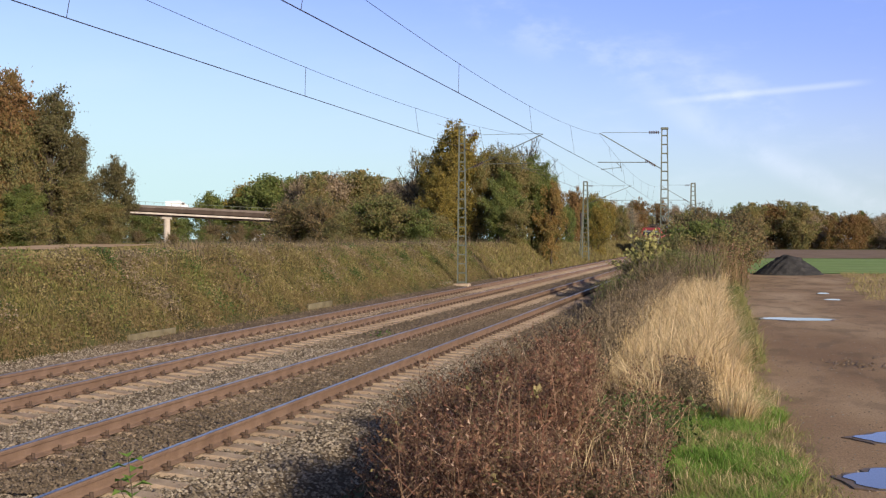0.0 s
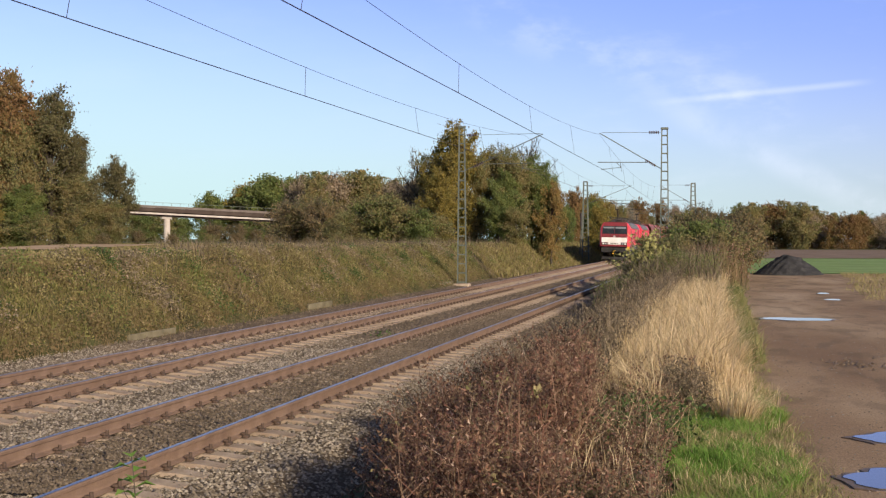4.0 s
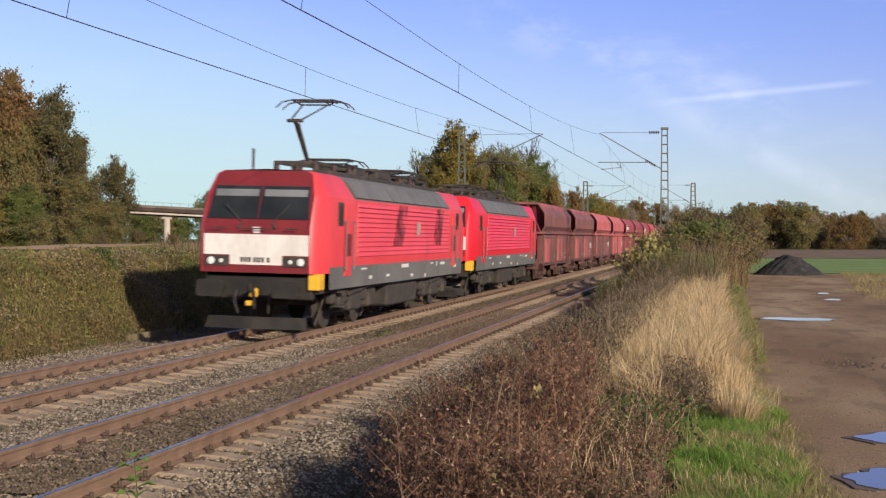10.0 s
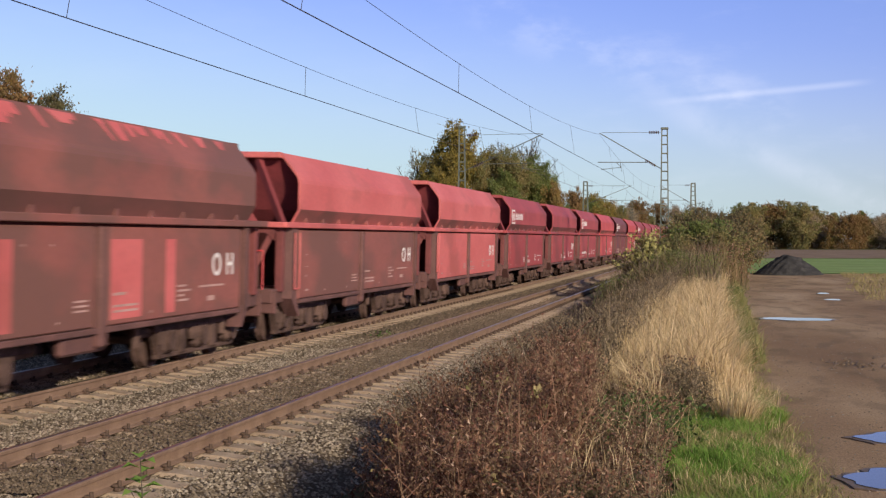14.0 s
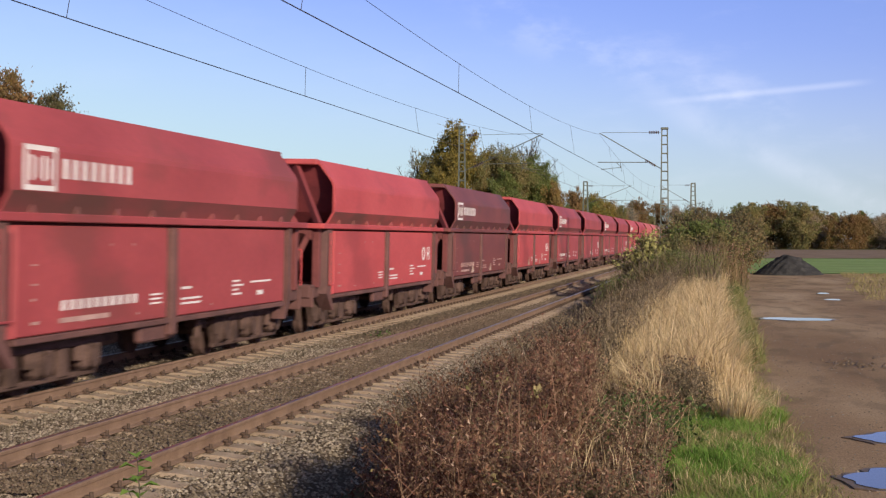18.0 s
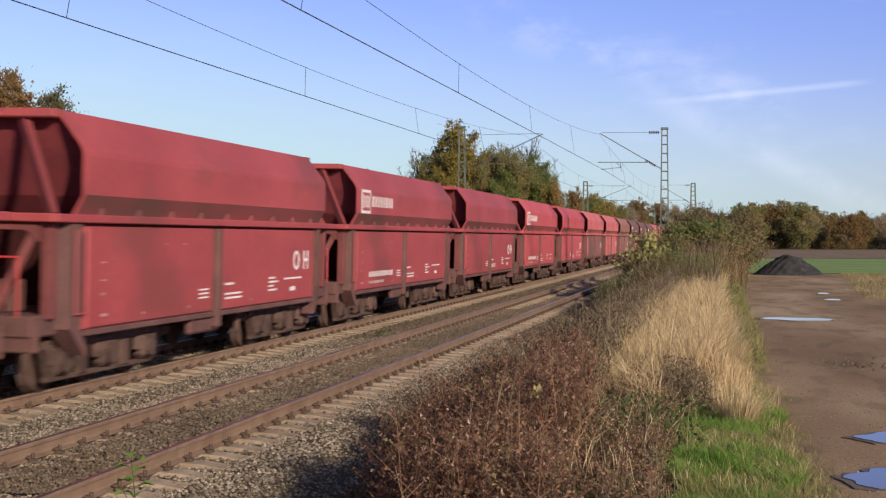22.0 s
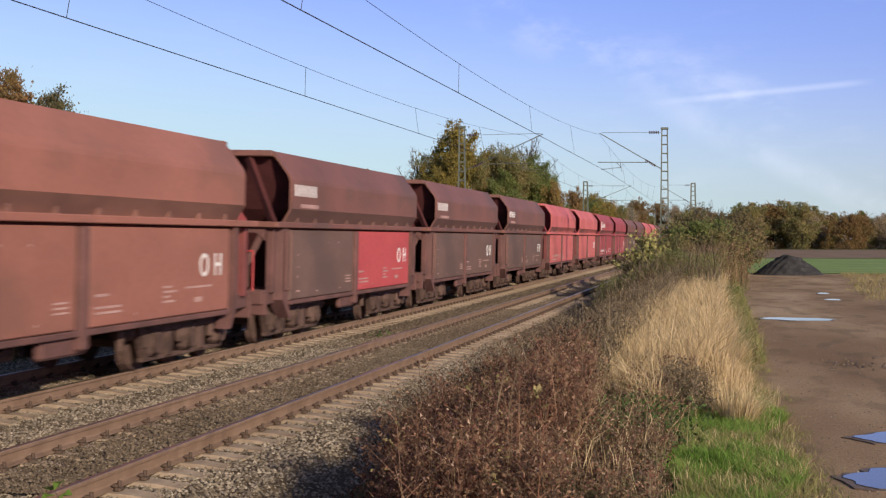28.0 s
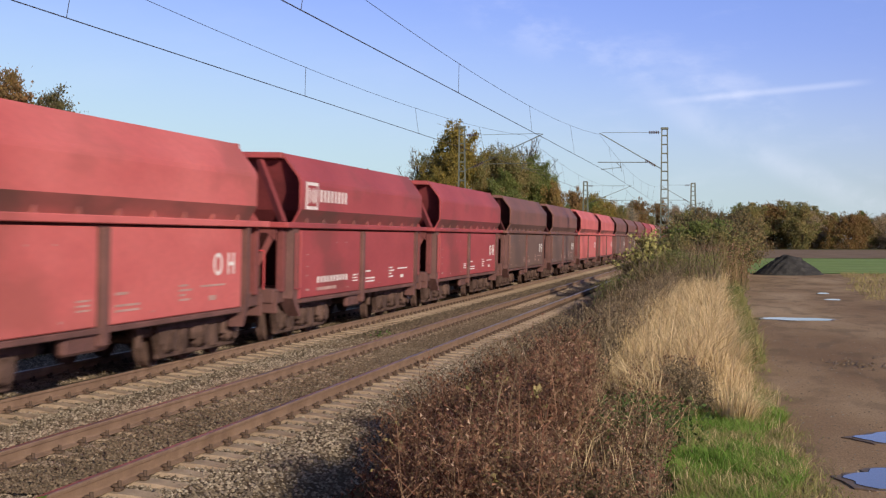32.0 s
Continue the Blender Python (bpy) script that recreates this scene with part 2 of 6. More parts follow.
BOGIE = surface("wagon_bogie_grime", [(0.058, 0.036, 0.030), (0.125, 0.076, 0.063)], 3.0, 0.9, bump=0.25, fine=30, detail=0.5)
# near-black red that paints in the shade under and inside the hoppers
SHADOW_IN = surface("hopper_inside_shade", [(0.05, 0.016, 0.016), (0.09, 0.028, 0.027)], 1.2, 0.9, bump=0.1, fine=20, detail=0.3)

# plants
L_AUTUMN = leafy("leaves_orange_brown", [(0.112, 0.110, 0.037), (0.213, 0.181, 0.056), (0.300, 0.206, 0.069), (0.375, 0.219, 0.075), (0.200, 0.169, 0.056)], through_light=0.4)
L_GREEN = leafy("leaves_dull_green", [(0.069, 0.098, 0.030), (0.127, 0.161, 0.048), (0.201, 0.224, 0.064), (0.287, 0.259, 0.076)], through_light=0.4)
L_YELLOW = leafy("leaves_yellow_green", [(0.085, 0.088, 0.03), (0.145, 0.14, 0.04), (0.24, 0.195, 0.05), (0.33, 0.235, 0.05), (0.15, 0.12, 0.045), (0.11, 0.125, 0.035)], through_light=0.4)
L_BROWN = leafy("leaves_grey_brown", [(0.182, 0.150, 0.098), (0.299, 0.231, 0.150), (0.403, 0.299, 0.195), (0.260, 0.231, 0.111)], through_light=0.4)
L_MIX = leafy("leaves_mixed", [(0.091, 0.112, 0.044), (0.169, 0.178, 0.062), (0.247, 0.215, 0.085), (0.305, 0.211, 0.088), (0.182, 0.178, 0.072)], through_light=0.4)
L_RUSSET = leafy("leaves_russet", [(0.085, 0.068, 0.03), (0.20, 0.125, 0.052), (0.29, 0.155, 0.068), (0.16, 0.125, 0.048), (0.32, 0.20, 0.07), (0.12, 0.11, 0.042)], through_light=0.4, size=0.35)
L_OLIVE = leafy("leaves_dark_olive", [(0.055, 0.055, 0.025), (0.115, 0.10, 0.042), (0.16, 0.13, 0.06), (0.10, 0.105, 0.04), (0.22, 0.15, 0.07)], through_light=0.35)
L_PALE = leafy("leaves_pale_yellow", [(0.20, 0.21, 0.06), (0.36, 0.33, 0.12), (0.52, 0.48, 0.21)])
def soot():
    """Thin dark staining over paint, broken up by noise."""
    m = bpy.data.materials.new("soot_stain")
    m.use_nodes = True
    n, l = m.node_tree.nodes, m.node_tree.links
    tc, nz, rg = n.new("ShaderNodeTexCoord"), n.new("ShaderNodeTexNoise"), n.new("ShaderNodeMapRange")
    nz.inputs["Scale"].default_value, nz.inputs["Detail"].default_value = 1.6, 4
    rg.inputs["From Min"].default_value, rg.inputs["From Max"].default_value, rg.inputs["To Max"].default_value = 0.38, 0.62, 0.7
    l.new(tc.outputs["Object"], nz.inputs["Vector"])
    l.new(nz.outputs[0], rg.inputs["Value"])
    l.new(rg.outputs[0], n["Principled BSDF"].inputs["Alpha"])
    n["Principled BSDF"].inputs["Base Color"].default_value = (0.11, 0.02, 0.024, 1)
    n["Principled BSDF"].inputs["Roughness"].default_value = 0.8
    return m


SOOT = soot()
G_SLOPE = leafy("slope_herbs", [(0.08, 0.085, 0.03), (0.185, 0.185, 0.052), (0.34, 0.28, 0.105), (0.186, 0.13, 0.067), (0.265, 0.225, 0.07), (0.481, 0.370, 0.190), (0.240, 0.147, 0.076)], size=0.9, own=0.35, through_light=0.4)
G_STRAW = leafy("dry_straw", [(0.20, 0.135, 0.066), (0.375, 0.265, 0.13), (0.66, 0.49, 0.27), (0.87, 0.69, 0.42), (0.49, 0.355, 0.185)], through_light=0.4, size=3.0, own=0.6)
G_GREEN = leafy("fresh_grass", [(0.075, 0.155, 0.02), (0.13, 0.245, 0.036), (0.20, 0.295, 0.062), (0.27, 0.27, 0.095)], size=2.2, own=0.5)
G_VERGE = leafy("verge_grass", [(0.10, 0.135, 0.032), (0.165, 0.19, 0.05), (0.26, 0.235, 0.095), (0.36, 0.29, 0.14), (0.14, 0.18, 0.045)], size=1.6, own=0.5)
G_MIXED = leafy("mixed_grass", [(0.125, 0.150, 0.037), (0.250, 0.213, 0.081), (0.375, 0.288, 0.144), (0.213, 0.225, 0.062)], size=0.9)
G_RED = leafy("withered_red_herbs", [(0.035, 0.02, 0.014), (0.091, 0.047, 0.031), (0.215, 0.098, 0.065), (0.15, 0.09, 0.056), (0.40, 0.24, 0.15), (0.19, 0.14, 0.075), (0.29, 0.128, 0.082), (0.806, 0.624, 0.442)], size=1.6, own=0.85, through_light=0.4)
G_DARK = leafy("dark_withered_stems", [(0.03, 0.022, 0.015), (0.081, 0.062, 0.041), (0.162, 0.121, 0.078), (0.297, 0.223, 0.142), (0.128, 0.101, 0.057), (0.459, 0.351, 0.230)], size=1.4, own=0.8)
G_BUSH = leafy("bush_brown_green", [(0.07, 0.075, 0.032), (0.14, 0.13, 0.06), (0.23, 0.17, 0.08), (0.29, 0.19, 0.095), (0.12, 0.145, 0.05)], through_light=0.4)
G_NETTLE = leafy("nettle_green", [(0.045, 0.075, 0.02), (0.075, 0.115, 0.032), (0.13, 0.165, 0.055)])

# ---- mesh tools ----


class Mesh:
    """Collects plain solids into one mesh."""

    def __init__(self):
        self.v, self.f = [], []

    def add(self, verts, faces):
        n = len(self.v)
        self.v += [tuple(p) for p in verts]
        self.f += [tuple(i + n for i in f) for f in faces]
        return self

    def box(self, x0, x1, y0, y1, z0, z1, b=0.0, m=None):
        """A block, with its edges chamfered by b."""
        cx, cy, cz = (x0 + x1) / 2, (y0 + y1) / 2, (z0 + z1) / 2
        hx, hy, hz = abs(x1 - x0) / 2, abs(y1 - y0) / 2, abs(z1 - z0) / 2
        if b <= 0:
            vs = [(cx + sx * hx, cy + sy * hy, cz + sz * hz) for sx in (-1, 1) for sy in (-1, 1) for sz in (-1, 1)]
            fs = [(0, 1, 3, 2), (4, 6, 7, 5), (0, 4, 5, 1), (2, 3, 7, 6), (0, 2, 6, 4), (1, 5, 7, 3)]
        else:
            b = min(b, hx * 0.9, hy * 0.9, hz * 0.9)
            ids, vs = {}, []
            for sx in (-1, 1):
                for sy in (-1, 1):
                    for sz in (-1, 1):
                        for k in range(3):
                            d = [hx - b, hy - b, hz - b]
                            d[k] = (hx, hy, hz)[k]
                            ids[sx, sy, sz, k] = len(vs)
                            vs.append((cx + sx * d[0], cy + sy * d[1], cz + sz * d[2]))
            fs = []
            for k in range(3):
                i, j = (k + 1) % 3, (k + 2) % 3
                for s in (-1, 1):
                    q = []
                    for a, c in ((-1, -1), (1, -1), (1, 1), (-1, 1)):
                        key = [0, 0, 0]
                        key[k], key[i], key[j] = s, a, c
                        q.append(ids[(*key, k)])
                    fs.append(tuple(q if s > 0 else q[::-1]))
                for a in (-1, 1):
                    for c in (-1, 1):
                        p, r = [0, 0, 0], [0, 0, 0]
                        p[k], p[i], p[j] = -1, a, c
                        r[k], r[i], r[j] = 1, a, c
                        q = (ids[(*p, i)], ids[(*r, i)], ids[(*r, j)], ids[(*p, j)])
                        fs.append(q if a * c > 0 else q[::-1])
            for sx in (-1, 1):
                for sy in (-1, 1):
                    for sz in (-1, 1):
                        q = tuple(ids[sx, sy, sz, k] for k in range(3))
                        fs.append(q if sx * sy * sz > 0 else q[::-1])
        if m is not None:
            vs = [m @ Vector(p) for p in vs]
        return self.add(vs, fs)

    def bar(self, a, b, w, d=None, n=4):
        """A bar or rod from a to b; n sides."""
        a, b = Vector(a), Vector(b)
        way = (b - a).normalized()
        u = way.cross(Vector((0, 0, 1)) if abs(way.z) < 0.95 else Vector((0, 1, 0))).normalized()
        t = way.cross(u)
        d = d or w
        k = 0.7071 if n == 4 else 0.5
        ring = [(math.cos(2 * math.pi * (i + 0.5) / n) * w * k, math.sin(2 * math.pi * (i + 0.5) / n) * d * k) for i in range(n)]
        vs = [a + u * p + t * q for p, q in ring] + [b + u * p + t * q for p, q in ring]
        fs = [(i, (i + 1) % n, n + (i + 1) % n, n + i) for i in range(n)] + [tuple(range(n))[::-1], tuple(range(n, 2 * n))]
        return self.add(vs, fs)

    def prism(self, outline, y0, y1):
        """An outline in x and z, drawn out along y."""
        n = len(outline)
        vs = [(x, y0, z) for x, z in outline] + [(x, y1, z) for x, z in outline]
        fs = [(i, (i + 1) % n, n + (i + 1) % n, n + i) for i in range(n)] + [tuple(range(n))[::-1], tuple(range(n, 2 * n))]
        return self.add(vs, fs)

    def disc(self, c, r, x0, x1, n=20, inner=0.0):
        """A wheel-like disc with its axle along x."""
        vs, fs = [], []
        for x in (x0, x1):
            vs += [(c[0] + x, c[1] + math.cos(2 * math.pi * i / n) * r, c[2] + math.sin(2 * math.pi * i / n) * r) for i in range(n)]
        fs += [(i, (i + 1) % n, n + (i + 1) % n, n + i) for i in range(n)]
        fs += [tuple(range(n))[::-1], tuple(range(n, 2 * n))]
        return self.add(vs, fs)

    def data(self, name, mats, smooth=False):
        me = bpy.data.meshes.new(name)
        me.from_pydata(self.v, [], self.f)
        bm = bmesh.new()
        bm.from_mesh(me)
        bmesh.ops.recalc_face_normals(bm, faces=bm.faces)
        bm.to_mesh(me)
        bm.free()
        me.materials.append(mats)
        if smooth:
            me.polygons.foreach_set("use_smooth", [True] * len(me.polygons))
        return me


def part(name, mesh, material, parent=None, label="", smooth=False):
    ob = new(name, mesh.data(name, material, smooth))
    if parent is not None:
        ob.parent = parent
    if label:
        tagged(ob, label)
    return ob


def thing(name, label, category, m=None, group="", kind=""):
    ob = new(name)
    ob.empty_display_size = 0.2
    if m is not None:
        ob.matrix_basis = m
    return tagged(ob, label, category, group, kind)


def fast_mesh(name, verts, faces, material):
    """A large mesh from arrays; all faces have the same number of corners."""
    verts, faces = np.asarray(verts, np.float32).reshape(-1, 3), np.asarray(faces, np.int32)
    me = bpy.data.meshes.new(name)
    me.vertices.add(len(verts))
    me.vertices.foreach_set("co", verts.ravel())
    k = faces.shape[1]
    me.loops.add(faces.size)
    me.loops.foreach_set("vertex_index", faces.ravel())
    me.polygons.add(len(faces))
    me.polygons.foreach_set("loop_start", np.arange(0, faces.size, k, dtype=np.int32))
    me.polygons.foreach_set("loop_total", np.full(len(faces), k, np.int32))
    me.update(calc_edges=True)
    me.materials.append(material)
    return me


rng = np.random.default_rng(7)


def hump(x, y, s, seed=0.0):
    """Smooth uneven waves over the ground."""
    return (np.sin(x * 1.7 / s + seed) * np.cos(y * 1.3 / s + 2.1 * seed) + 0.6 * np.sin(x * 3.9 / s + y * 2.7 / s + seed * 3) + 0.4 * np.cos(y * 5.3 / s - x * 4.4 / s)) / 2


def ground_z(x, y):
    x, y = np.asarray(x, float), np.asarray(y, float)
    far = np.clip((y - 260) / 400, 0, 1)
    z = np.interp(x, [-400, -60, -12.5, -6.1, -3.85, -3.5, -2.9, 5.5, 6.3, 7.6, 8.9, 11.2, 40, 90, 400], [1.2, 1.45, 1.54, 1.43, -0.36, -0.42, -0.5, -0.62, -0.58, -0.28, 0.36, 0.4, 0.4, 0.2, 0.2])
    bank = np.where((x < -3.85) & (x > -60), 1.0, 0.0) + np.where((x > 6.4) & (x < 10.6), 0.5, 0.0)
    z = z + bank * (0.12 * hump(x, y, 1.9, 0.7) + 0.08 * hump(x, y, 0.75, 1.9)) * np.clip(np.where(x < 0, (-x - 3.9) / 1.0, (x - 6) / 2), 0, 1)
    return z * (1 - far) + far * np.clip(z, 0.0, 0.6)


def loft_leaves(centres, size, flat=0.6, corners=4):
    """One small leaf for each centre, turned at random, with three or four corners."""
    n = len(centres)
    u = rng.normal(size=(n, 3))
    u /= np.linalg.norm(u, axis=1, keepdims=True)
    w = rng.normal(size=(n, 3))
    w -= (w * u).sum(1, keepdims=True) * u
    w /= np.linalg.norm(w, axis=1, keepdims=True)
    s = (size * rng.uniform(0.6, 1.4, n))[:, None]
    c = np.asarray(centres)
    v = np.stack([c - u * s * 0.5, c + w * s * flat * 0.5, c + u * s * 0.5, c - w * s * flat * 0.5], 1).reshape(-1, 3)
    if corners == 3:
        v = np.stack([c - u * s * 0.6, c + w * s * flat * 0.7 + u * s * 0.3, c + u * s * 0.5 - w * s * flat * 0.5], 1).reshape(-1, 3)
        return v, np.arange(3 * n).reshape(n, 3)
    return v, np.arange(4 * n).reshape(n, 4)


def blades(pts, height, width, lean=0.35, droop=0.3):
    """Grass blades: each a bent strip of two quads' worth, tapering to a tip."""
    n = len(pts)
    a = rng.uniform(0, 2 * np.pi, n)
    h = height * rng.uniform(0.55, 1.25, n)
    w = width * rng.uniform(0.7, 1.3, n)
    side = np.stack([np.cos(a), np.sin(a), np.zeros(n)], 1) * w[:, None] * 0.5
    b = rng.uniform(0, 2 * np.pi, n)
    out = np.stack([np.cos(b), np.sin(b), np.zeros(n)], 1) * (h * lean * rng.uniform(0.2, 1.3, n))[:, None]
    up = np.array([0, 0, 1.0]) * h[:, None]
    p = np.asarray(pts)
    mid = p + out * 0.35 + up * 0.6
    tip = p + out + up * (1 - droop * rng.uniform(0, 0.6, n))[:, None]
    v = np.stack([p - side, p + side, mid + side * 0.8, mid - side * 0.8, tip], 1).reshape(-1, 3)
    k = np.arange(n)[:, None] * 5
    f = np.concatenate([k + np.array([[0, 1, 2]]), k + np.array([[0, 2, 3]]), k + np.array([[3, 2, 4]])], 1).reshape(-1, 3)
    return v, f


def stuff(name, v, f, mat, label, category):
    return tagged(new(name, fast_mesh(name, v, f, mat)), label, category, kind="stuff")


def scatter(x0, x1, y0, y1, n, bias=1.0):
    """Random places on the ground, denser towards y0 with bias over 1."""
    x = rng.uniform(x0, x1, n)
    y = y0 + (y1 - y0) * rng.uniform(0, 1, n) ** bias
    return np.stack([x, y, ground_z(x, y)], 1)

# ---- ground ----


def sheet(name, xs, ys, zf, mat, label, category):
    gx, gy = np.meshgrid(xs, ys)
    v = np.stack([gx, gy, zf(gx, gy)], 2).reshape(-1, 3)
    nx, ny = len(xs), len(ys)
    i = (np.arange(ny - 1)[:, None] * nx + np.arange(nx - 1)[None, :]).ravel()
    f = np.stack([i, i + 1, i + nx + 1, i + nx], 1)
    return tagged(new(name, fast_mesh(name, v, f, mat)), label, category, kind="structure")


XS = np.concatenate([[-3000, -1200, -500, -250, -150, -100, -70, -50, -40, -32, -26, -22, -18], np.arange(-15, 15.01, 0.3), [17, 20, 25, 32, 40, 60, 90, 130, 200, 400, 1000, 3000]])
YS = np.concatenate([[-60, -30, -15, -5], np.arange(0, 70, 0.45), np.arange(70, 130, 1.5), np.arange(130, 300, 8.0), [330, 400, 500, 660, 900, 1500, 3000]])
sheet("ground", XS, YS, ground_z, TURF, "rough grassy ground with a cutting bank beside the railway", "ground")


def yard_z(x, y):
    return 0.425 + 0.012 * hump(x, y, 3.0, 0.3) * np.clip((x - 11.4) / 2, 0, 1)


sheet("dirt_track", np.concatenate([np.arange(10.7, 20, 0.45), np.arange(20, 46, 3.0)]), np.arange(-14, 72, 0.9), yard_z, DIRT, "wet brown dirt farm track and yard with tyre ruts", "dirt track")
sheet("crop_field", np.arange(11.4, 200, 12), np.arange(72.5, 128, 6.0), lambda x, y: 0.43 + 0 * x, CROP, "green field of young crop behind the yard", "field")
sheet("ploughed_field", np.arange(11.4, 200, 12), np.arange(128.2, 232, 8.0), lambda x, y: 0.43 + 0 * x, SOIL, "bare brown ploughed field before the wood", "field")
sheet("stubble_field", np.arange(-23, -17.9, 0.85), np.arange(57, 68.5, 1.2), lambda x, y: 1.70 + 0.0165 * (y - 57) + 0.012 * hump(x, y, 2.0, 1.0), STUBBLE, "strip of bare brown field beyond the bank", "field")


def puddle(cx, cy, rx, ry, seed):
    r = np.random.default_rng(seed)
    n = 40
    a = np.linspace(0, 2 * np.pi, n, endpoint=False)
    k = 1 + 0.16 * np.sin(2 * a + r.uniform(0, 6)) + 0.10 * np.sin(3 * a + r.uniform(0, 6)) + 0.07 * np.sin(7 * a + r.uniform(0, 6)) + r.uniform(-0.03, 0.03, n)
    outline = [(cx + rx * k[i] * math.cos(a[i]), cy + ry * k[i] * math.sin(a[i])) for i in range(n)]
    z = float(yard_z(np.array(cx), np.array(cy))) + 0.016
    rim = Mesh().add([(cx + (x - cx) * 1.10 + 0.03 * math.sin(9 * i), cy + (y - cy) * 1.12, z - 0.006) for i, (x, y) in enumerate(outline)] + [(cx + (x - cx) * 1.10, cy + (y - cy) * 1.12, z - 0.08) for x, y in outline], [tuple(range(n))] + [(i, n + i, n + (i + 1) % n, (i + 1) % n) for i in range(n)])
    tagged(part("mud_rim", rim, WET), "dark wet mud round a puddle", "mud", kind="structure")
    me = bpy.data.meshes.new("puddle")
    me.from_pydata([(x, y, z) for x, y in outline] + [(x, y, z - 0.08) for x, y in outline], [], [tuple(range(n))] + [(i, n + i, n + (i + 1) % n, (i + 1) % n) for i in range(n)])
    me.materials.append(WATER)
    tagged(new("puddle", me), "shallow rain puddle reflecting the sky on the dirt track", "puddle", group="puddles on the dirt track", kind="structure")


puddle(11.9, 31.2, 0.84, 0.55, 1)
puddle(12.22, 12.75, 0.62, 0.42, 2)
puddle(11.95, 10.65, 0.66, 0.5, 3)
puddle(13.5, 46.0, 0.2, 0.5, 4)
puddle(13.45, 41.3, 0.26, 0.4, 5)

# ---- railway ----
TRACKS = (0.0, 3.958)
CANT = 1.354          # degrees by which both tracks lean to the right
LEAN = math.tan(radians(CANT))

bed = Mesh()
bed_profile = [(-4.2, -0.30), (-3.5, -0.385), (-2.7, -0.45), (-1.8, -0.195), (1.45, -0.275), (1.98, -0.27), (2.5, -0.188), (5.45, -0.268), (5.95, -0.29), (7.1, -0.84), (7.1, -1.3), (-4.2, -1.3)]
bed.prism(bed_profile, -40, 900)
tagged(part("ballast_bed", bed, BALLAST), "grey-brown crushed stone ballast bed under two tracks", "ballast", kind="structure")


def bed_z(x):
    return np.interp(x, [p[0] for p in bed_profile[:10]], [p[1] for p in bed_profile[:10]])


def stones(n, x0, x1, y0, y1, size, bias):
    """Ballast stones: uneven pyramids lying on the bed."""
    x = rng.uniform(x0, x1, n)
    y = y0 + (y1 - y0) * rng.uniform(0, 1, n) ** bias
    c = np.stack([x, y, bed_z(x) + rng.uniform(-0.25, 0.45, n) * size], 1)
    base = np.array([[1, 0, 0], [-1, 0, 0], [0, 1, 0], [0, -1, 0], [0.1, 0.1, 0.8]], float)
    s = size * rng.uniform(0.45, 1.0, (n, 1, 1))
    v = base[None] * s * rng.uniform(0.55, 1.15, (n, 5, 1)) + rng.normal(0, 0.1, (n, 5, 3)) * s
    a = rng.uniform(0, 2 * np.pi, n)
    ca, sa = np.cos(a)[:, None], np.sin(a)[:, None]
    v = np.stack([v[..., 0] * ca - v[..., 1] * sa, v[..., 0] * sa + v[..., 1] * ca, v[..., 2]], 2) + c[:, None]
    f = np.array([[0, 2, 4], [2, 1, 4], [1, 3, 4], [3, 0, 4]])
    return v.reshape(-1, 3), (np.arange(n)[:, None, None] * 5 + f[None]).reshape(-1, 3)


v, f = stones(125000, -4.1, 7.0, 9.5, 33, 0.038, 1.4)
stuff("ballast_stones", v, f, STONE, "loose crushed ballast stones between and beside the rails", "ballast")
v, f = stones(60000, -4.1, 6.9, 30, 110, 0.05, 1.4)
stuff("far_ballast_stones", v, f, DUSTY, "loose crushed ballast stones further along the line", "ballast")


def rail_profile(cx):
    h = [(-0.075, -0.172), (0.075, -0.172), (0.075, -0.160), (0.016, -0.143), (0.009, -0.12), (0.009, -0.052), (0.033, -0.040), (0.036, -0.012), (0.026, 0.0), (-0.026, 0.0), (-0.036, -0.012), (-0.033, -0.040), (-0.009, -0.052), (-0.009, -0.12), (-0.016, -0.143), (-0.075, -0.160)]
    return [(cx + x, z) for x, z in h]


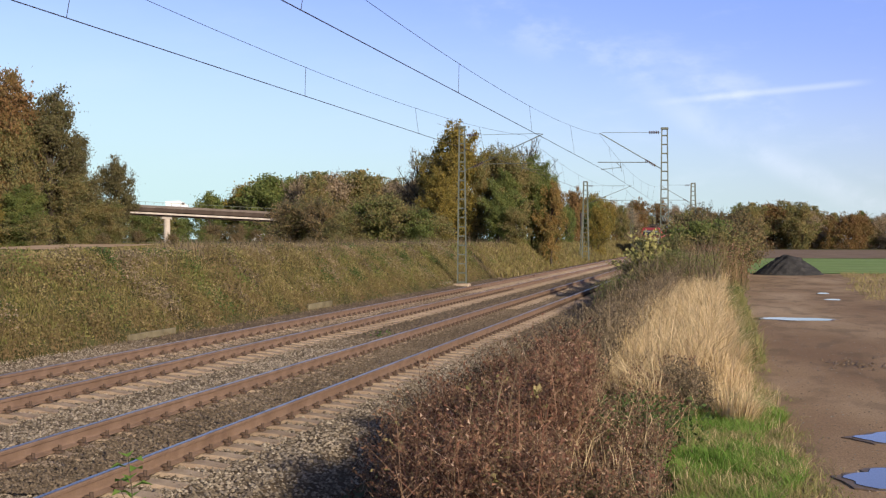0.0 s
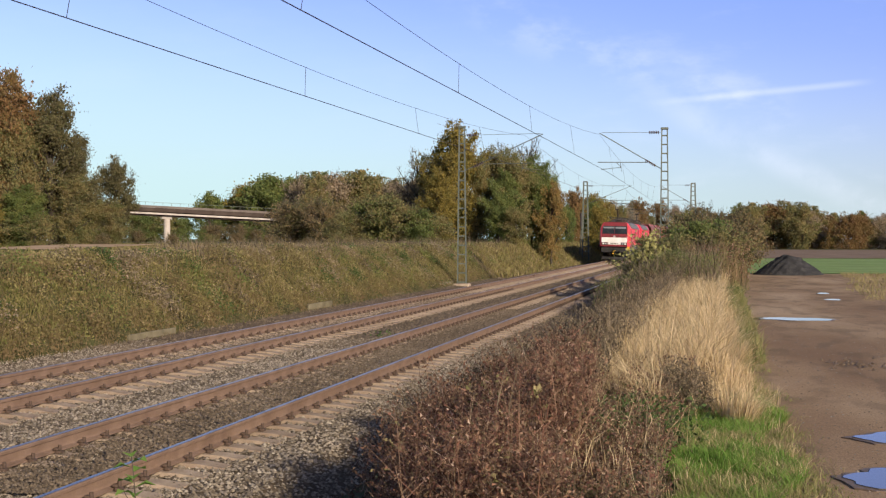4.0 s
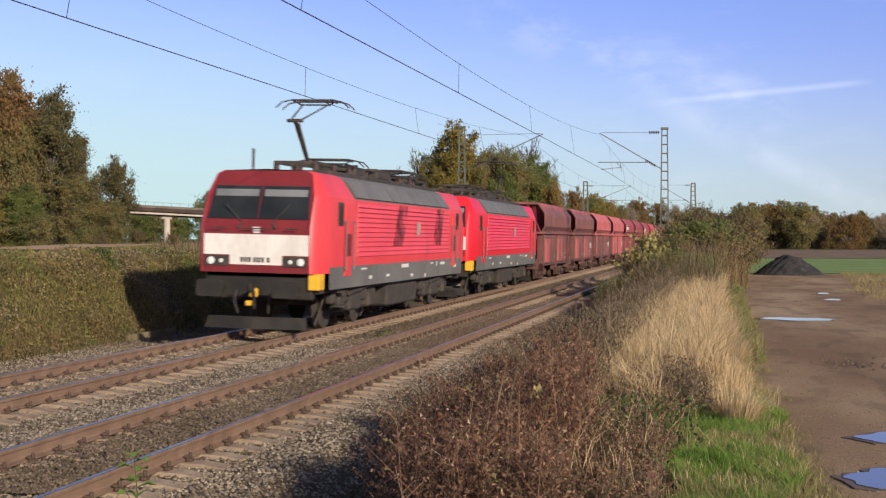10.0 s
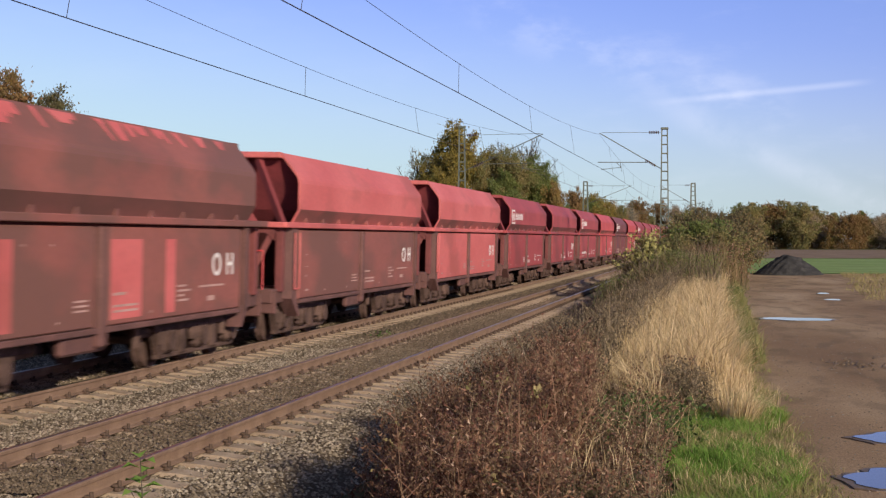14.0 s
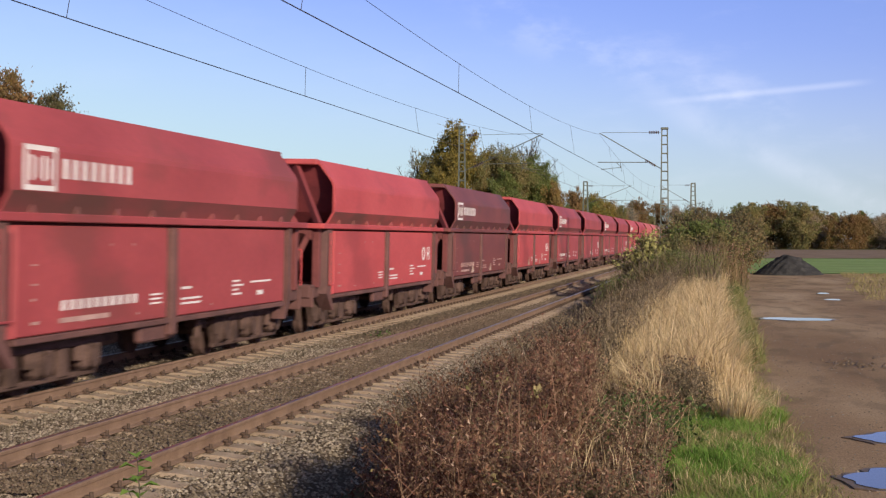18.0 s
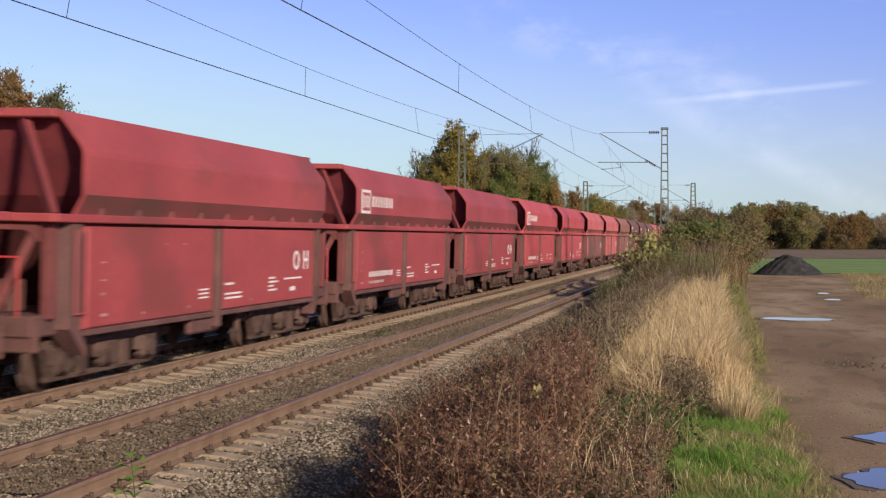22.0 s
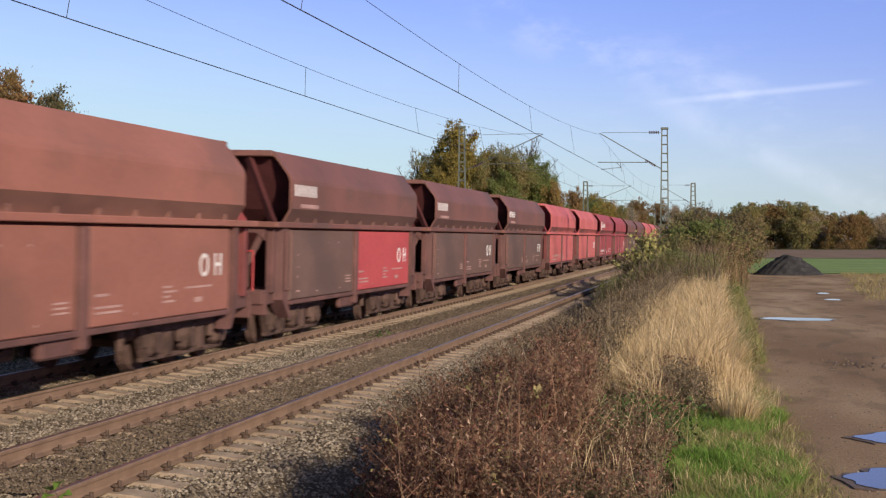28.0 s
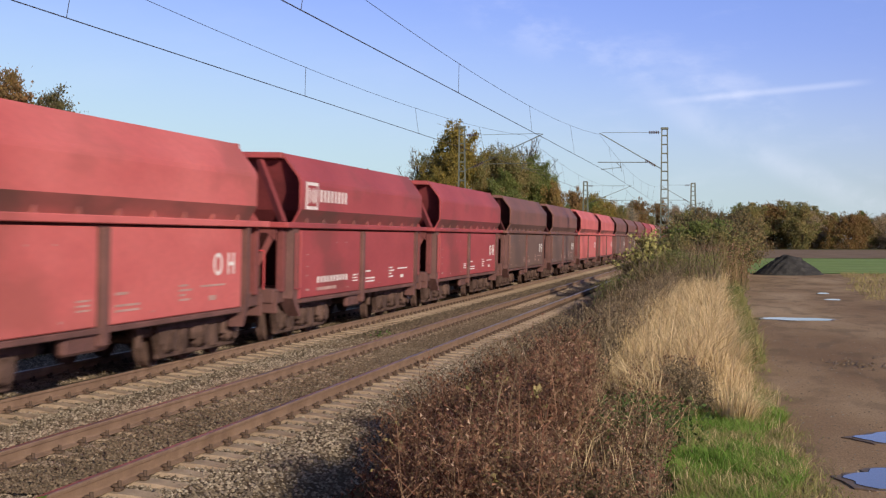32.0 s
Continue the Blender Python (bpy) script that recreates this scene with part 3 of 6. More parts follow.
sleeper_mesh, clip_mesh = None, None
for number, tx in enumerate(TRACKS):
    track = thing("railway_track", "railway track with brown rusty steel rails on concrete sleepers", "railway track", pose(tx, 0, 0, 0, CANT, 0), group="tracks of the main line", kind="structure")
    for cx in (-0.7525, 0.7525):
        rail = part("rail", Mesh().prism(rail_profile(cx), -40, 900), RUST, track, "rusty brown steel rail")
        part("rail_head", Mesh().prism([(cx - 0.024, 0.001), (cx + 0.024, 0.001), (cx + 0.021, 0.004), (cx - 0.021, 0.004)], -40, 900), POLISH, rail, "polished shiny running surface")
    if sleeper_mesh is None:
        sm = Mesh()
        for s in (-1, 1):
            sm.prism([(s * 0.28, -0.38), (s * 1.30, -0.38), (s * 1.29, -0.215), (s * 1.02, -0.185), (s * 0.52, -0.176), (s * 0.28, -0.215)], -0.13, 0.13)
        sm.prism([(-0.29, -0.38), (0.29, -0.38), (0.29, -0.225), (-0.29, -0.225)], -0.11, 0.11)
        sleeper_mesh = sm.data("sleeper", CONCRETE)
        cm = Mesh()
        for s in (-1, 1):
            cm.box(s * 0.085, s * 0.15, -0.055, 0.055, -0.185, -0.145, 0.012)
            cm.box(s * 0.055, s * 0.115, -0.04, 0.04, -0.15, -0.115, 0.012)
            cm.bar((s * 0.12, 0, -0.14), (s * 0.12, 0, -0.085), 0.04, n=6)
        clip_mesh = cm.data("rail_fastening", CLIP)
    far_sleepers = Mesh()
    for k in range(-4, 400):
        y = 8.0 + 0.6 * k + 0.17 * number
        if k < 150:
            s = new("sleeper", sleeper_mesh)
            s.parent, s.location = track, (0, y, 0)
            if k < 95:
                for cx in (-0.7525, 0.7525):
                    c = new("rail_fastening", clip_mesh)
                    c.parent, c.location = s, (cx, 0, 0)
        else:
            far_sleepers.box(-1.3, 1.3, y - 0.13, y + 0.13, -0.38, -0.18)
    tagged(part("far_sleepers", far_sleepers, CONCRETE, track), kind="stuff")

# dusty stones that lie over the sleepers between the rails
for tx, n, y1 in ((TRACKS[1], 19000, 46), (TRACKS[0], 9000, 60)):
    v, f = stones(n, -0.66, 0.66, 12, y1, 0.032, 1.3)
    v[:, 2] += (-0.186 - LEAN * v[:, 0]) - bed_z(v[:, 0])
    v[:, 0] += tx
    stuff("dusty_ballast", v, f, DUSTY, "brown dusty ballast lying over the sleepers between the rails", "ballast")

# edging boards at the foot of the bank
edging = thing("bank_edging", "low weathered edging boards at the foot of the bank", "edging", pose(-3.92, 0, -0.30), kind="structure")
for k in range(24):
    y = 20 + 3.05 * k
    if k not in (4, 9, 13, 17):
        continue
    part("board", Mesh().box(-0.04, 0.04, y, y + 2.95, -0.3, 0.10 + 0.07 * math.sin(k * 2.3), 0.01, pose(0.12 * math.sin(k * 1.7), 0, 0, 0, 0, 0)), BOARD, edging)

# ---- overhead line ----


def lattice_mast(x, y, top, arm_side, base, strong=False):
    """A flat lattice mast of two channels with battens, its foot, and the arm that holds the wire."""
    mast = thing("overhead_line_mast", "grey-green steel lattice mast holding the overhead line", "mast", pose(x, y, base, 0, 0, 0), group="masts along the line")
    h = top - base
    w0, w1 = (0.36, 0.19) if strong else (0.24, 0.14)
    for s in (-1, 1):
        part("upright", Mesh().bar((s * w0, 0, 0), (s * w1, 0, h), 0.15 if strong else 0.06, 0.14), GALV, mast)
    if strong:
        part("back_stay", Mesh().bar((arm_side * -0.75, 0.9, 0), (arm_side * -0.22, 0.1, h * 0.82), 0.12, 0.12), GALV, mast)
        part("tension_weight", Mesh().bar((arm_side * -0.42, 0.0, h * 0.45), (arm_side * -0.42, 0.0, h * 0.62), 0.26, n=10), WIRE, mast)
    n = 17
    for i in range(n):
        t = (i + 0.35) / n
        w = w0 + (w1 - w0) * t
        part("batten", Mesh().box(-w, w, -0.05, 0.05, h * t - 0.035, h * t + 0.035), GALV, mast)
    part("cap", Mesh().box(-w1 - 0.06, w1 + 0.06, -0.12, 0.12, h, h + 0.12, 0.02), GALV, mast)
    part("footing", Mesh().box(-0.45, 0.45, -0.4, 0.4, -0.45, 0.10, 0.05), CONCRETE, mast)
    return mast


def cantilever(mast, reach, base):
    """The hinged arm: top tie, strut, registration tube and steady arm; reach is where the wire hangs, in the mast's x."""
    arm = new("cantilever")
    arm.parent = mast
    s = 1 if reach > 0 else -1
    zt, zl, zr, zc = 7.75 - base, 5.85 - base, 6.18 - base, 5.72 - base
    part("top_tie", Mesh().bar((s * 0.2, 0, zt), (reach - s * 0.1, 0, zt + 0.03), 0.022, n=6), GALV, arm)
    part("strut", Mesh().bar((s * 0.2, 0, zl), (reach, 0, zt), 0.05, n=8), GALV, arm)
    part("registration_tube", Mesh().bar((s * (abs(reach) * 0.27), 0, zr), (reach + s * 0.1, 0, zr + 0.03), 0.045, n=8), GALV, arm)
    part("steady_arm", Mesh().bar((reach - s * 0.9, 0, zr - 0.02), (reach - s * 1.15, 0, zr - 0.25), 0.03, n=6).bar((reach - s * 1.15, 0, zr - 0.25), (reach - s * 0.1, 0, zr - 0.35), 0.03, n=6), GALV, arm)
    part("dropper_rod", Mesh().bar((reach - s * 1.1, 0, zr), (reach - s * 1.15, 0, zc), 0.025, n=6), WIRE, arm)
    for c in ((s * 0.55, 0, zt), (s * (abs(reach) * 0.16 + 0.2), 0, zl + (zt - zl) * 0.16)):
        ins = Mesh()
        for k in range(6):
            q = c[0] + s * 0.09 * (k - 2.5)
            zz = c[2] + (0 if c[2] == zt else (zt - zl) / (abs(reach) - 0.2) * 0.09 * (k - 2.5))
            ins.disc((q, 0, zz), 0.075, -0.025, 0.025, 10)
        part("insulator", ins, INSUL, arm, "ribbed dark brown insulator")


for y, zl, zr in ((-2.4, -0.4, -0.2), (74.7, -0.36, -0.1), (149.4, -0.36, -0.1), (226.6, -0.36, -0.1), (304.0, -0.36, -0.1), (382.0, -0.36, -0.1)):
    m = lattice_mast(-3.45 if y < 100 else -3.95, y, 8.12, 1, zl, 100 < y < 200)
    cantilever(m, 4.4 if y < 100 else 4.9, zl)
    m = lattice_mast(7.37 if y < 100 else 7.30, y, 7.88, -1, zr, 100 < y < 200)
    cantilever(m, -3.4, zr)

SUPPORTS = [-79.0, -2.4, 74.7, 149.4, 226.6, 304.0, 382.0, 460.0]
HANG = [7.5, 7.31, 7.69, 7.72, 7.72, 7.72, 7.72, 7.72]
for tx, sway_to in ((0.0, 0.40), (3.958, 0.30)):
    line = thing("overhead_line", "dark overhead contact wire and messenger wire with droppers", "overhead line", kind="structure")
    for i, (a, b) in enumerate(zip(SUPPORTS[:-1], SUPPORTS[1:])):
        sa, sb = (-sway_to if i % 2 else sway_to), (sway_to if i % 2 else -sway_to)

        def wires(t):
            y = a + (b - a) * t
            zm = HANG[i] + (HANG[i + 1] - HANG[i]) * t - 0.00066 * (b - a) ** 2 * t * (1 - t)
            return (tx + sa + (sb - sa) * t, y, 5.77 + 0.02 * math.sin(math.pi * t)), (tx, y, zm)

        contact, messenger = Mesh(), Mesh()
        n = 18
        for k in range(n):
            (c0, m0), (c1, m1) = wires(k / n), wires((k + 1) / n)
            contact.bar(c0, c1, 0.021, n=5)
            messenger.bar(m0, m1, 0.0125, n=5)
        part("contact_wire", contact, WIRE, line)
        part("messenger_wire", messenger, WIRE, line)
        for k in range(7):
            t = (8.45 + 12.95 * k - a) / (b - a) if -10 < a < 0 else (k + 0.6) / 6.9
            if t < 0.93:
                c, m = wires(t)
                part("dropper", Mesh().bar(c, m, 0.009, n=4), WIRE, line)

# ---- train ----


def wheelset(parent, y, r, name="wheelset", mat=None):
    w = Mesh()
    for s in (-1, 1):
        w.disc((s * 0.76, 0, 0), r, -0.065, 0.065, 24)
        w.disc((s * 0.70, 0, 0), r + 0.03, -0.012, 0.012, 24)
        w.disc((s * 0.84, 0, 0), r * 0.35, -0.03, 0.05, 12)
    w.disc((0, 0, 0), 0.085, -0.76, 0.76, 12)
    ob = part(name, w, mat or LOCO_DARK, parent)
    ob.location = (0, y, r)
    return ob


def loft(stations, closed=False):
    """Rings of points, one after the other, joined by quads."""
    m = Mesh()
    n = len(stations[0])
    for s in stations:
        assert len(s) == n
    vs = [p for s in stations for p in s]
    fs = []
    for k in range(len(stations) - 1):
        for i in range(n if closed else n - 1):
            j = (i + 1) % n
            fs.append((k * n + i, k * n + j, (k + 1) * n + j, (k + 1) * n + i))
    return m.add(vs, fs)


LOCO = 19.58


def loco_ring(y, hw, rake, z0, z1, ch=0.36):
    """Points up one cross-section between two heights."""
    prof = [(hw, 1.02), (hw, 1.54), (hw, 2.45), (hw - 0.015, 3.16), (hw - ch, 3.66), (hw - ch - 0.16, 3.74), (0, 3.78)]
    keep = [p for p in prof if z0 - 0.001 <= p[1] <= z1 + 0.001]
    right = [(x, y + rake * max(0, z - 2.45) / 1.3, z) for x, z in keep]
    return right


def build_loco(red, front_red, name_label, raised_front):
    loco = thing("electric_locomotive", name_label, "locomotive", group="locomotives of the freight train")

    def flip(pts):
        return [(x, LOCO - y, z) for x, y, z in pts]

    # side walls, skirts and roof, from cab to cab
    def stations(z0, z1):
        a = [loco_ring(0.62, 1.26, 0.62, z0, z1, 0.13), loco_ring(0.66, 1.33, 0.60, z0, z1, 0.16), loco_ring(0.86, 1.42, 0.52, z0, z1, 0.21), loco_ring(1.5, 1.478, 0.3, z0, z1, 0.29), loco_ring(3.7, 1.48, 0.0, z0, z1)]
        return a + [flip(r) for r in a[::-1]]

    for s, nm in ((1, "side_wall"), (-1, "side_wall")):
        part(nm, loft([[(s * x, y, z) for x, y, z in r] for r in stations(1.54, 3.16)]), red, loco, "plain red painted body side", smooth=True)
        low = stations(1.02, 1.54)
        part("skirt", loft([[(s * x, y, z) for x, y, z in r] for r in low[3:7]]), LOCO_GREY, loco, "grey painted lower body side")
        for st in (low[:4], low[6:]):
            part("corner_panel", loft([[(s * x, y, max(z, 1.40)) for x, y, z in r] for r in st]), red, loco, smooth=True)
        roof_st = stations(3.16, 3.80)
        part("roof_edge", loft([[(s * x, y, z) for x, y, z in r] for r in roof_st[4:6]]), LOCO_GREY, loco, "sloping grey roof side panels")
        for st in (roof_st[:5], roof_st[5:]):
            part("cab_roof", loft([[(s * x, y, z) for x, y, z in r] for r in st]), red, loco, smooth=True)
        for k in range(9):
            y0 = 3.9 + k * 1.32
            part("roof_panel", Mesh().add([(s * 1.462, y0, 3.20), (s * 1.462, y0 + 1.22, 3.20), (s * 1.145, y0 + 1.22, 3.64), (s * 1.145, y0, 3.64), (s * 1.49, y0, 3.215), (s * 1.49, y0 + 1.22, 3.215), (s * 1.17, y0 + 1.22, 3.66), (s * 1.17, y0, 3.66)], [(4, 5, 6, 7), (0, 1, 5, 4), (1, 2, 6, 5), (2, 3, 7, 6), (3, 0, 4, 7)]), LOCO_GREY, loco)
        for k in range(11):
            z = 1.80 + k * 0.122
            part("louvre", Mesh().add([(s * 1.478, 3.95, z - 0.05), (s * 1.478, 15.6, z - 0.05), (s * 1.478, 15.6, z + 0.055), (s * 1.478, 3.95, z + 0.055), (s * 1.515, 3.97, z - 0.035), (s * 1.515, 15.58, z - 0.035), (s * 1.487, 15.58, z + 0.055), (s * 1.487, 3.97, z + 0.055)], [(4, 5, 6, 7), (0, 1, 5, 4), (1, 2, 6, 5), (2, 3, 7, 6), (3, 0, 4, 7)]), red, loco)
        for e in (0, 1):
            yy = (lambda q: q) if e == 0 else (lambda q: LOCO - q)
            door = part("cab_door", Mesh().box(s * 1.47, s * 1.497, min(yy(2.75), yy(3.35)), max(yy(2.75), yy(3.35)), 1.30, 3.05, 0.008), red, loco)
            part("door_lower_panel", Mesh().box(s * 1.497, s * 1.503, min(yy(2.8), yy(3.3)), max(yy(2.8), yy(3.3)), 1.78, 2.32), front_red, door)
            for q in (2.68, 3.44):
                part("grab_rail", Mesh().bar((s * 1.55, yy(q), 1.45), (s * 1.55, yy(q), 2.65), 0.03, n=6).bar((s * 1.47, yy(q), 1.5), (s * 1.55, yy(q), 1.5), 0.02).bar((s * 1.47, yy(q), 2.6), (s * 1.55, yy(q), 2.6), 0.02), LOCO_GREY, loco)
            wn_ = part("cab_side_window", Mesh().box(s * 1.468, s * 1.492, min(yy(2.18), yy(2.62)), max(yy(2.18), yy(2.62)), 2.50, 3.06, 0.008), LOCO_DARK, loco, "dark rubber window frame")
            part("pane", Mesh().box(s * 1.49, s * 1.498, min(yy(2.22), yy(2.58)), max(yy(2.22), yy(2.58)), 2.54, 3.02), GLASS, wn_)
            if s == (1 if e == 0 else -1):
                part("step_panel", Mesh().box(s * 1.20, s * 1.46, min(yy(0.72), yy(1.18)), max(yy(0.72), yy(1.18)), 1.03, 1.40, 0.02), YELLOW, loco, "yellow step panel at the cab corner")
            for k in range(2):
                part("foot_step", Mesh().box(s * 1.2, s * 1.45, min(yy(2.8), yy(3.3)), max(yy(2.8), yy(3.3)), 0.55 + 0.35 * k, 0.60 + 0.35 * k, 0.01), LOCO_DARK, loco)
        # small data marks along the skirt
        for q, w, h, z in ((4.4, 0.55, 0.045, 1.45), (5.2, 0.3, 0.08, 1.22), (8.9, 0.9, 0.10, 1.44), (7.1, 0.35, 0.07, 1.22), (12.9, 0.4, 0.045, 1.45), (13.8, 0.10, 0.14, 1.42), (14.4, 0.7, 0.08, 1.42), (16.6, 0.5, 0.08, 1.30), (10.1, 0.3, 0.08, 1.15), (12.0, 0.2, 0.1, 1.1)):
            part("data_mark", Mesh().box(s * 1.478, s * 1.484, q, q + w, z - h / 2, z + h / 2), MARK, loco)
        if raised_front:
            for q in (7.6, 12.9):
                part("soot_stain", Mesh().add([(s * 1.524, q, 2.0), (s * 1.524, q + 1.3, 2.0), (s * 1.524, q + 1.75, 3.12), (s * 1.524, q + 0.75, 3.14)], [(0, 1, 2, 3)]), SOOT, loco, "streaky dark soot stain on the paint")
        part("emblem", Mesh().box(s * 1.516, s * 1.520, 10.6, 11.15, 2.30, 2.68), FADED, loco, "small pale square emblem")
    # fronts
    for e in (0, 1):
        def P(x, y, z):
            return (x, y, z) if e == 0 else (x, LOCO - y, z)

        def plate(x0, x1, z0, z1, lift=0.0, thick=0.02, x0t=None, x1t=None):
            m = Mesh()
            ring = []
            for d in (0.0, thick):
                for x, z in ((x0, z0), (x1, z0), (x1t if x1t is not None else x1, z1), (x0t if x0t is not None else x0, z1)):
                    ring.append(P(x, 0.62 + 0.62 * max(0, z - 2.45) / 1.3 - lift - d, z))
            return m.add(ring, [(0, 1, 2, 3), (4, 5, 6, 7), (0, 1, 5, 4), (1, 2, 6, 5), (2, 3, 7, 6), (3, 0, 4, 7)])

        mask = Mesh()
        rows_z = (1.40, 1.44, 2.45, 3.16, 3.66, 3.74)
        half = (1.26, 1.26, 1.26, 1.245, 1.13, 0.97)
        vs = []
        for z, w in zip(rows_z, half):
            for x in (-w, w):
                vs.append(P(x, 0.62 + 0.62 * max(0, z - 2.45) / 1.3, z))
        mask.add(vs, [(2 * i, 2 * i + 1, 2 * i + 3, 2 * i + 2) for i in range(5)])
        front = part("cab_front", mask, front_red, loco, "dark red cab front")
        part("front_panel", plate(-1.235, 1.235, 1.80, 2.27, 0.002, 0.02), LOCO_WHITE, front, "dirty white front panel")
        part("number_panel", plate(-0.62, 0.62, 1.58, 1.802, 0.002, 0.02), LOCO_WHITE, front, "white lower panel with dark number bars")
        for k, x in enumerate((-0.33, -0.24, -0.15, -0.02, 0.07, 0.16, 0.30)):
            part("number_bar", plate(x - 0.033, x + 0.033, 1.64, 1.75, 0.022, 0.004), LOCO_DARK, front)
        for s in (-1, 1):
            hl = part("headlight", plate(s * 0.93 - 0.28, s * 0.93 + 0.28, 1.55, 1.775, 0.002, 0.025), LOCO_DARK, front, "dark headlight housing")
            for q, r in ((s * 1.06, 0.085), (s * 0.82, 0.05)):
                ln = Mesh()
                ring = [P(q + r * math.cos(i * math.pi / 8), 0.62 - 0.028, 1.66 + r * math.sin(i * math.pi / 8)) for i in range(16)]
                ln.add(ring + [P(q, 0.62 - 0.045, 1.66)], [(i, (i + 1) % 16, 16) for i in range(16)])
                part("lens", ln, LAMP, hl, "round clear lamp lens")
            # windscreen halves
            ws = part("windscreen", plate(s * 0.605 - 0.59, s * 0.605 + 0.59, 2.62, 3.38, 0.004, 0.02, s * 0.57 - 0.55, s * 0.57 + 0.55), GLASS, front, "dark tinted windscreen")
            part("sunblind", plate(s * 0.58 - 0.51, s * 0.58 + 0.51, 3.14, 3.30, 0.026, 0.004), SUNBLIND, ws)
            part("wiper", Mesh().bar(P(s * 0.35, 0.66, 2.52), P(s * 0.75, 0.70, 2.95), 0.02).bar(P(s * 0.45, 0.60, 2.40), P(s * 0.35, 0.66, 2.52), 0.05), LOCO_DARK, front)
            # buffers
            bf = part("buffer", Mesh().add([P(s * 0.875 + dx * 0.30, yy, 1.06 + dz * 0.19) for yy in (0.0, 0.07) for dx, dz in ((-1, -0.8), (-0.8, -1), (0.8, -1), (1, -0.8), (1, 0.8), (0.8, 1), (-0.8, 1), (-1, 0.8))], [tuple(range(8)), tuple(range(8, 16))] + [(i, (i + 1) % 8, 8 + (i + 1) % 8, 8 + i) for i in range(8)]), LOCO_BLACK, loco, "grimy rectangular buffer plate")
            part("buffer_shank", Mesh().bar(P(s * 0.875, 0.05, 1.06), P(s * 0.875, 0.75, 1.06), 0.26, n=10), LOCO_BLACK, bf)
            part("air_hose", Mesh().bar(P(s * 0.42, 0.55, 1.0), P(s * 0.40, 0.35, 0.75), 0.05, n=6).bar(P(s * 0.40, 0.35, 0.75), P(s * 0.36, 0.5, 0.5), 0.05, n=6), LOCO_DARK, loco)
        part("buffer_beam", Mesh().box(-1.28, 1.28, *sorted((P(0, 0.80, 0)[1], P(0, 1.05, 0)[1])), 0.80, 1.32, 0.03), LOCO_BLACK, loco)
        part("grab_bar", Mesh().bar(P(-1.0, 0.5, 2.40), P(-0.72, 0.5, 2.40), 0.03, n=6).bar(P(-0.3, 0.5, 2.40), P(0.3, 0.5, 2.40), 0.03, n=6).bar(P(0.72, 0.5, 2.40), P(1.0, 0.5, 2.40), 0.03, n=6), LOCO_DARK, front)
        part("front_emblem", plate(-0.075, 0.075, 2.30, 2.44, 0.002, 0.012), MARK, front, "small white square emblem")
        part("coupling_hook", Mesh().bar(P(0, 0.65, 1.05), P(0, 0.25, 1.02), 0.12, n=6).bar(P(0, 0.25, 1.02), P(0, 0.22, 1.16), 0.09, n=6).bar(P(0.07, 0.35, 1.0), P(0.07, 0.36, 0.6), 0.06, n=6), LOCO_BLACK, loco)
        part("coupling_cock", Mesh().box(-0.08, 0.10, *sorted((P(0, 0.42, 0)[1], P(0, 0.55, 0)[1])), 0.86, 1.06, 0.02).box(-0.16, 0.02, *sorted((P(0, 0.40, 0)[1], P(0, 0.52, 0)[1])), 0.66, 0.78, 0.02), YELLOW, loco, "yellow painted coupling handle")
        plough = Mesh()
        plough.add([P(x, y, z) for x, y, z in ((-1.2, 0.62, 0.14), (0, 0.42, 0.14), (1.2, 0.62, 0.14), (1.15, 0.74, 0.40), (0, 0.56, 0.40), (-1.15, 0.74, 0.40), (-1.2, 0.78, 0.14), (1.2, 0.78, 0.14), (1.15, 0.84, 0.40), (-1.15, 0.84, 0.40))], [(0, 1, 4, 5), (1, 2, 3, 4), (6, 7, 8, 9), (0, 5, 9, 6), (2, 3, 8, 7), (5, 4, 3, 8, 9), (0, 1, 2, 7, 6)])
        part("snow_plough", plough, LOCO_BLACK, loco, "grimy dark track clearer")
    # underframe and bogies
    part("underframe", Mesh().box(-1.3, 1.3, 1.0, LOCO - 1.0, 0.92, 1.25, 0.03), LOCO_DARK, loco)
    part("transformer_case", Mesh().box(-1.32, 1.32, 7.9, 11.7, 0.35, 0.95, 0.05), LOCO_DARK, loco)
    for q in (7.2, 12.1):
        part("air_tank", Mesh().bar((-1.0, q, 0.62), (1.0, q, 0.62), 0.42, n=12), LOCO_DARK, loco)
    for b in (4.84, LOCO - 4.84):
        bogie = new("bogie")
        bogie.parent, bogie.location = loco, (0, b, 0)
        for s in (-1, 1):
            part("side_frame", Mesh().box(s * 1.02, s * 1.22, -2.1, 2.1, 0.62, 0.92, 0.04).box(s * 1.04, s * 1.24, -0.6, 0.6, 0.40, 0.8, 0.05), LOCO_DARK, bogie)
            for q in (-1.45, 1.45):
                part("axle_box", Mesh().box(s * 1.0, s * 1.28, q - 0.26, q + 0.26, 0.42, 0.82, 0.06).bar((s * 1.15, q - 0.45, 0.8), (s * 1.15, q - 0.45, 1.05), 0.2, n=10).bar((s * 1.15, q + 0.45, 0.8), (s * 1.15, q + 0.45, 1.05), 0.2, n=10), LOCO_DARK, bogie)
            part("damper", Mesh().bar((s * 1.30, -0.9, 0.85), (s * 1.30, 0.9, 0.98), 0.11, n=8), LOCO_DARK, bogie)
            for e in (-1, 1):
                part("sand_pipe", Mesh().bar((s * 1.0, e * 2.05, 0.85), (s * 0.8, e * 2.15, 0.12), 0.06, n=6), LOCO_DARK, bogie)
        for q in (-1.45, 1.45):
            wheelset(bogie, q, 0.625)
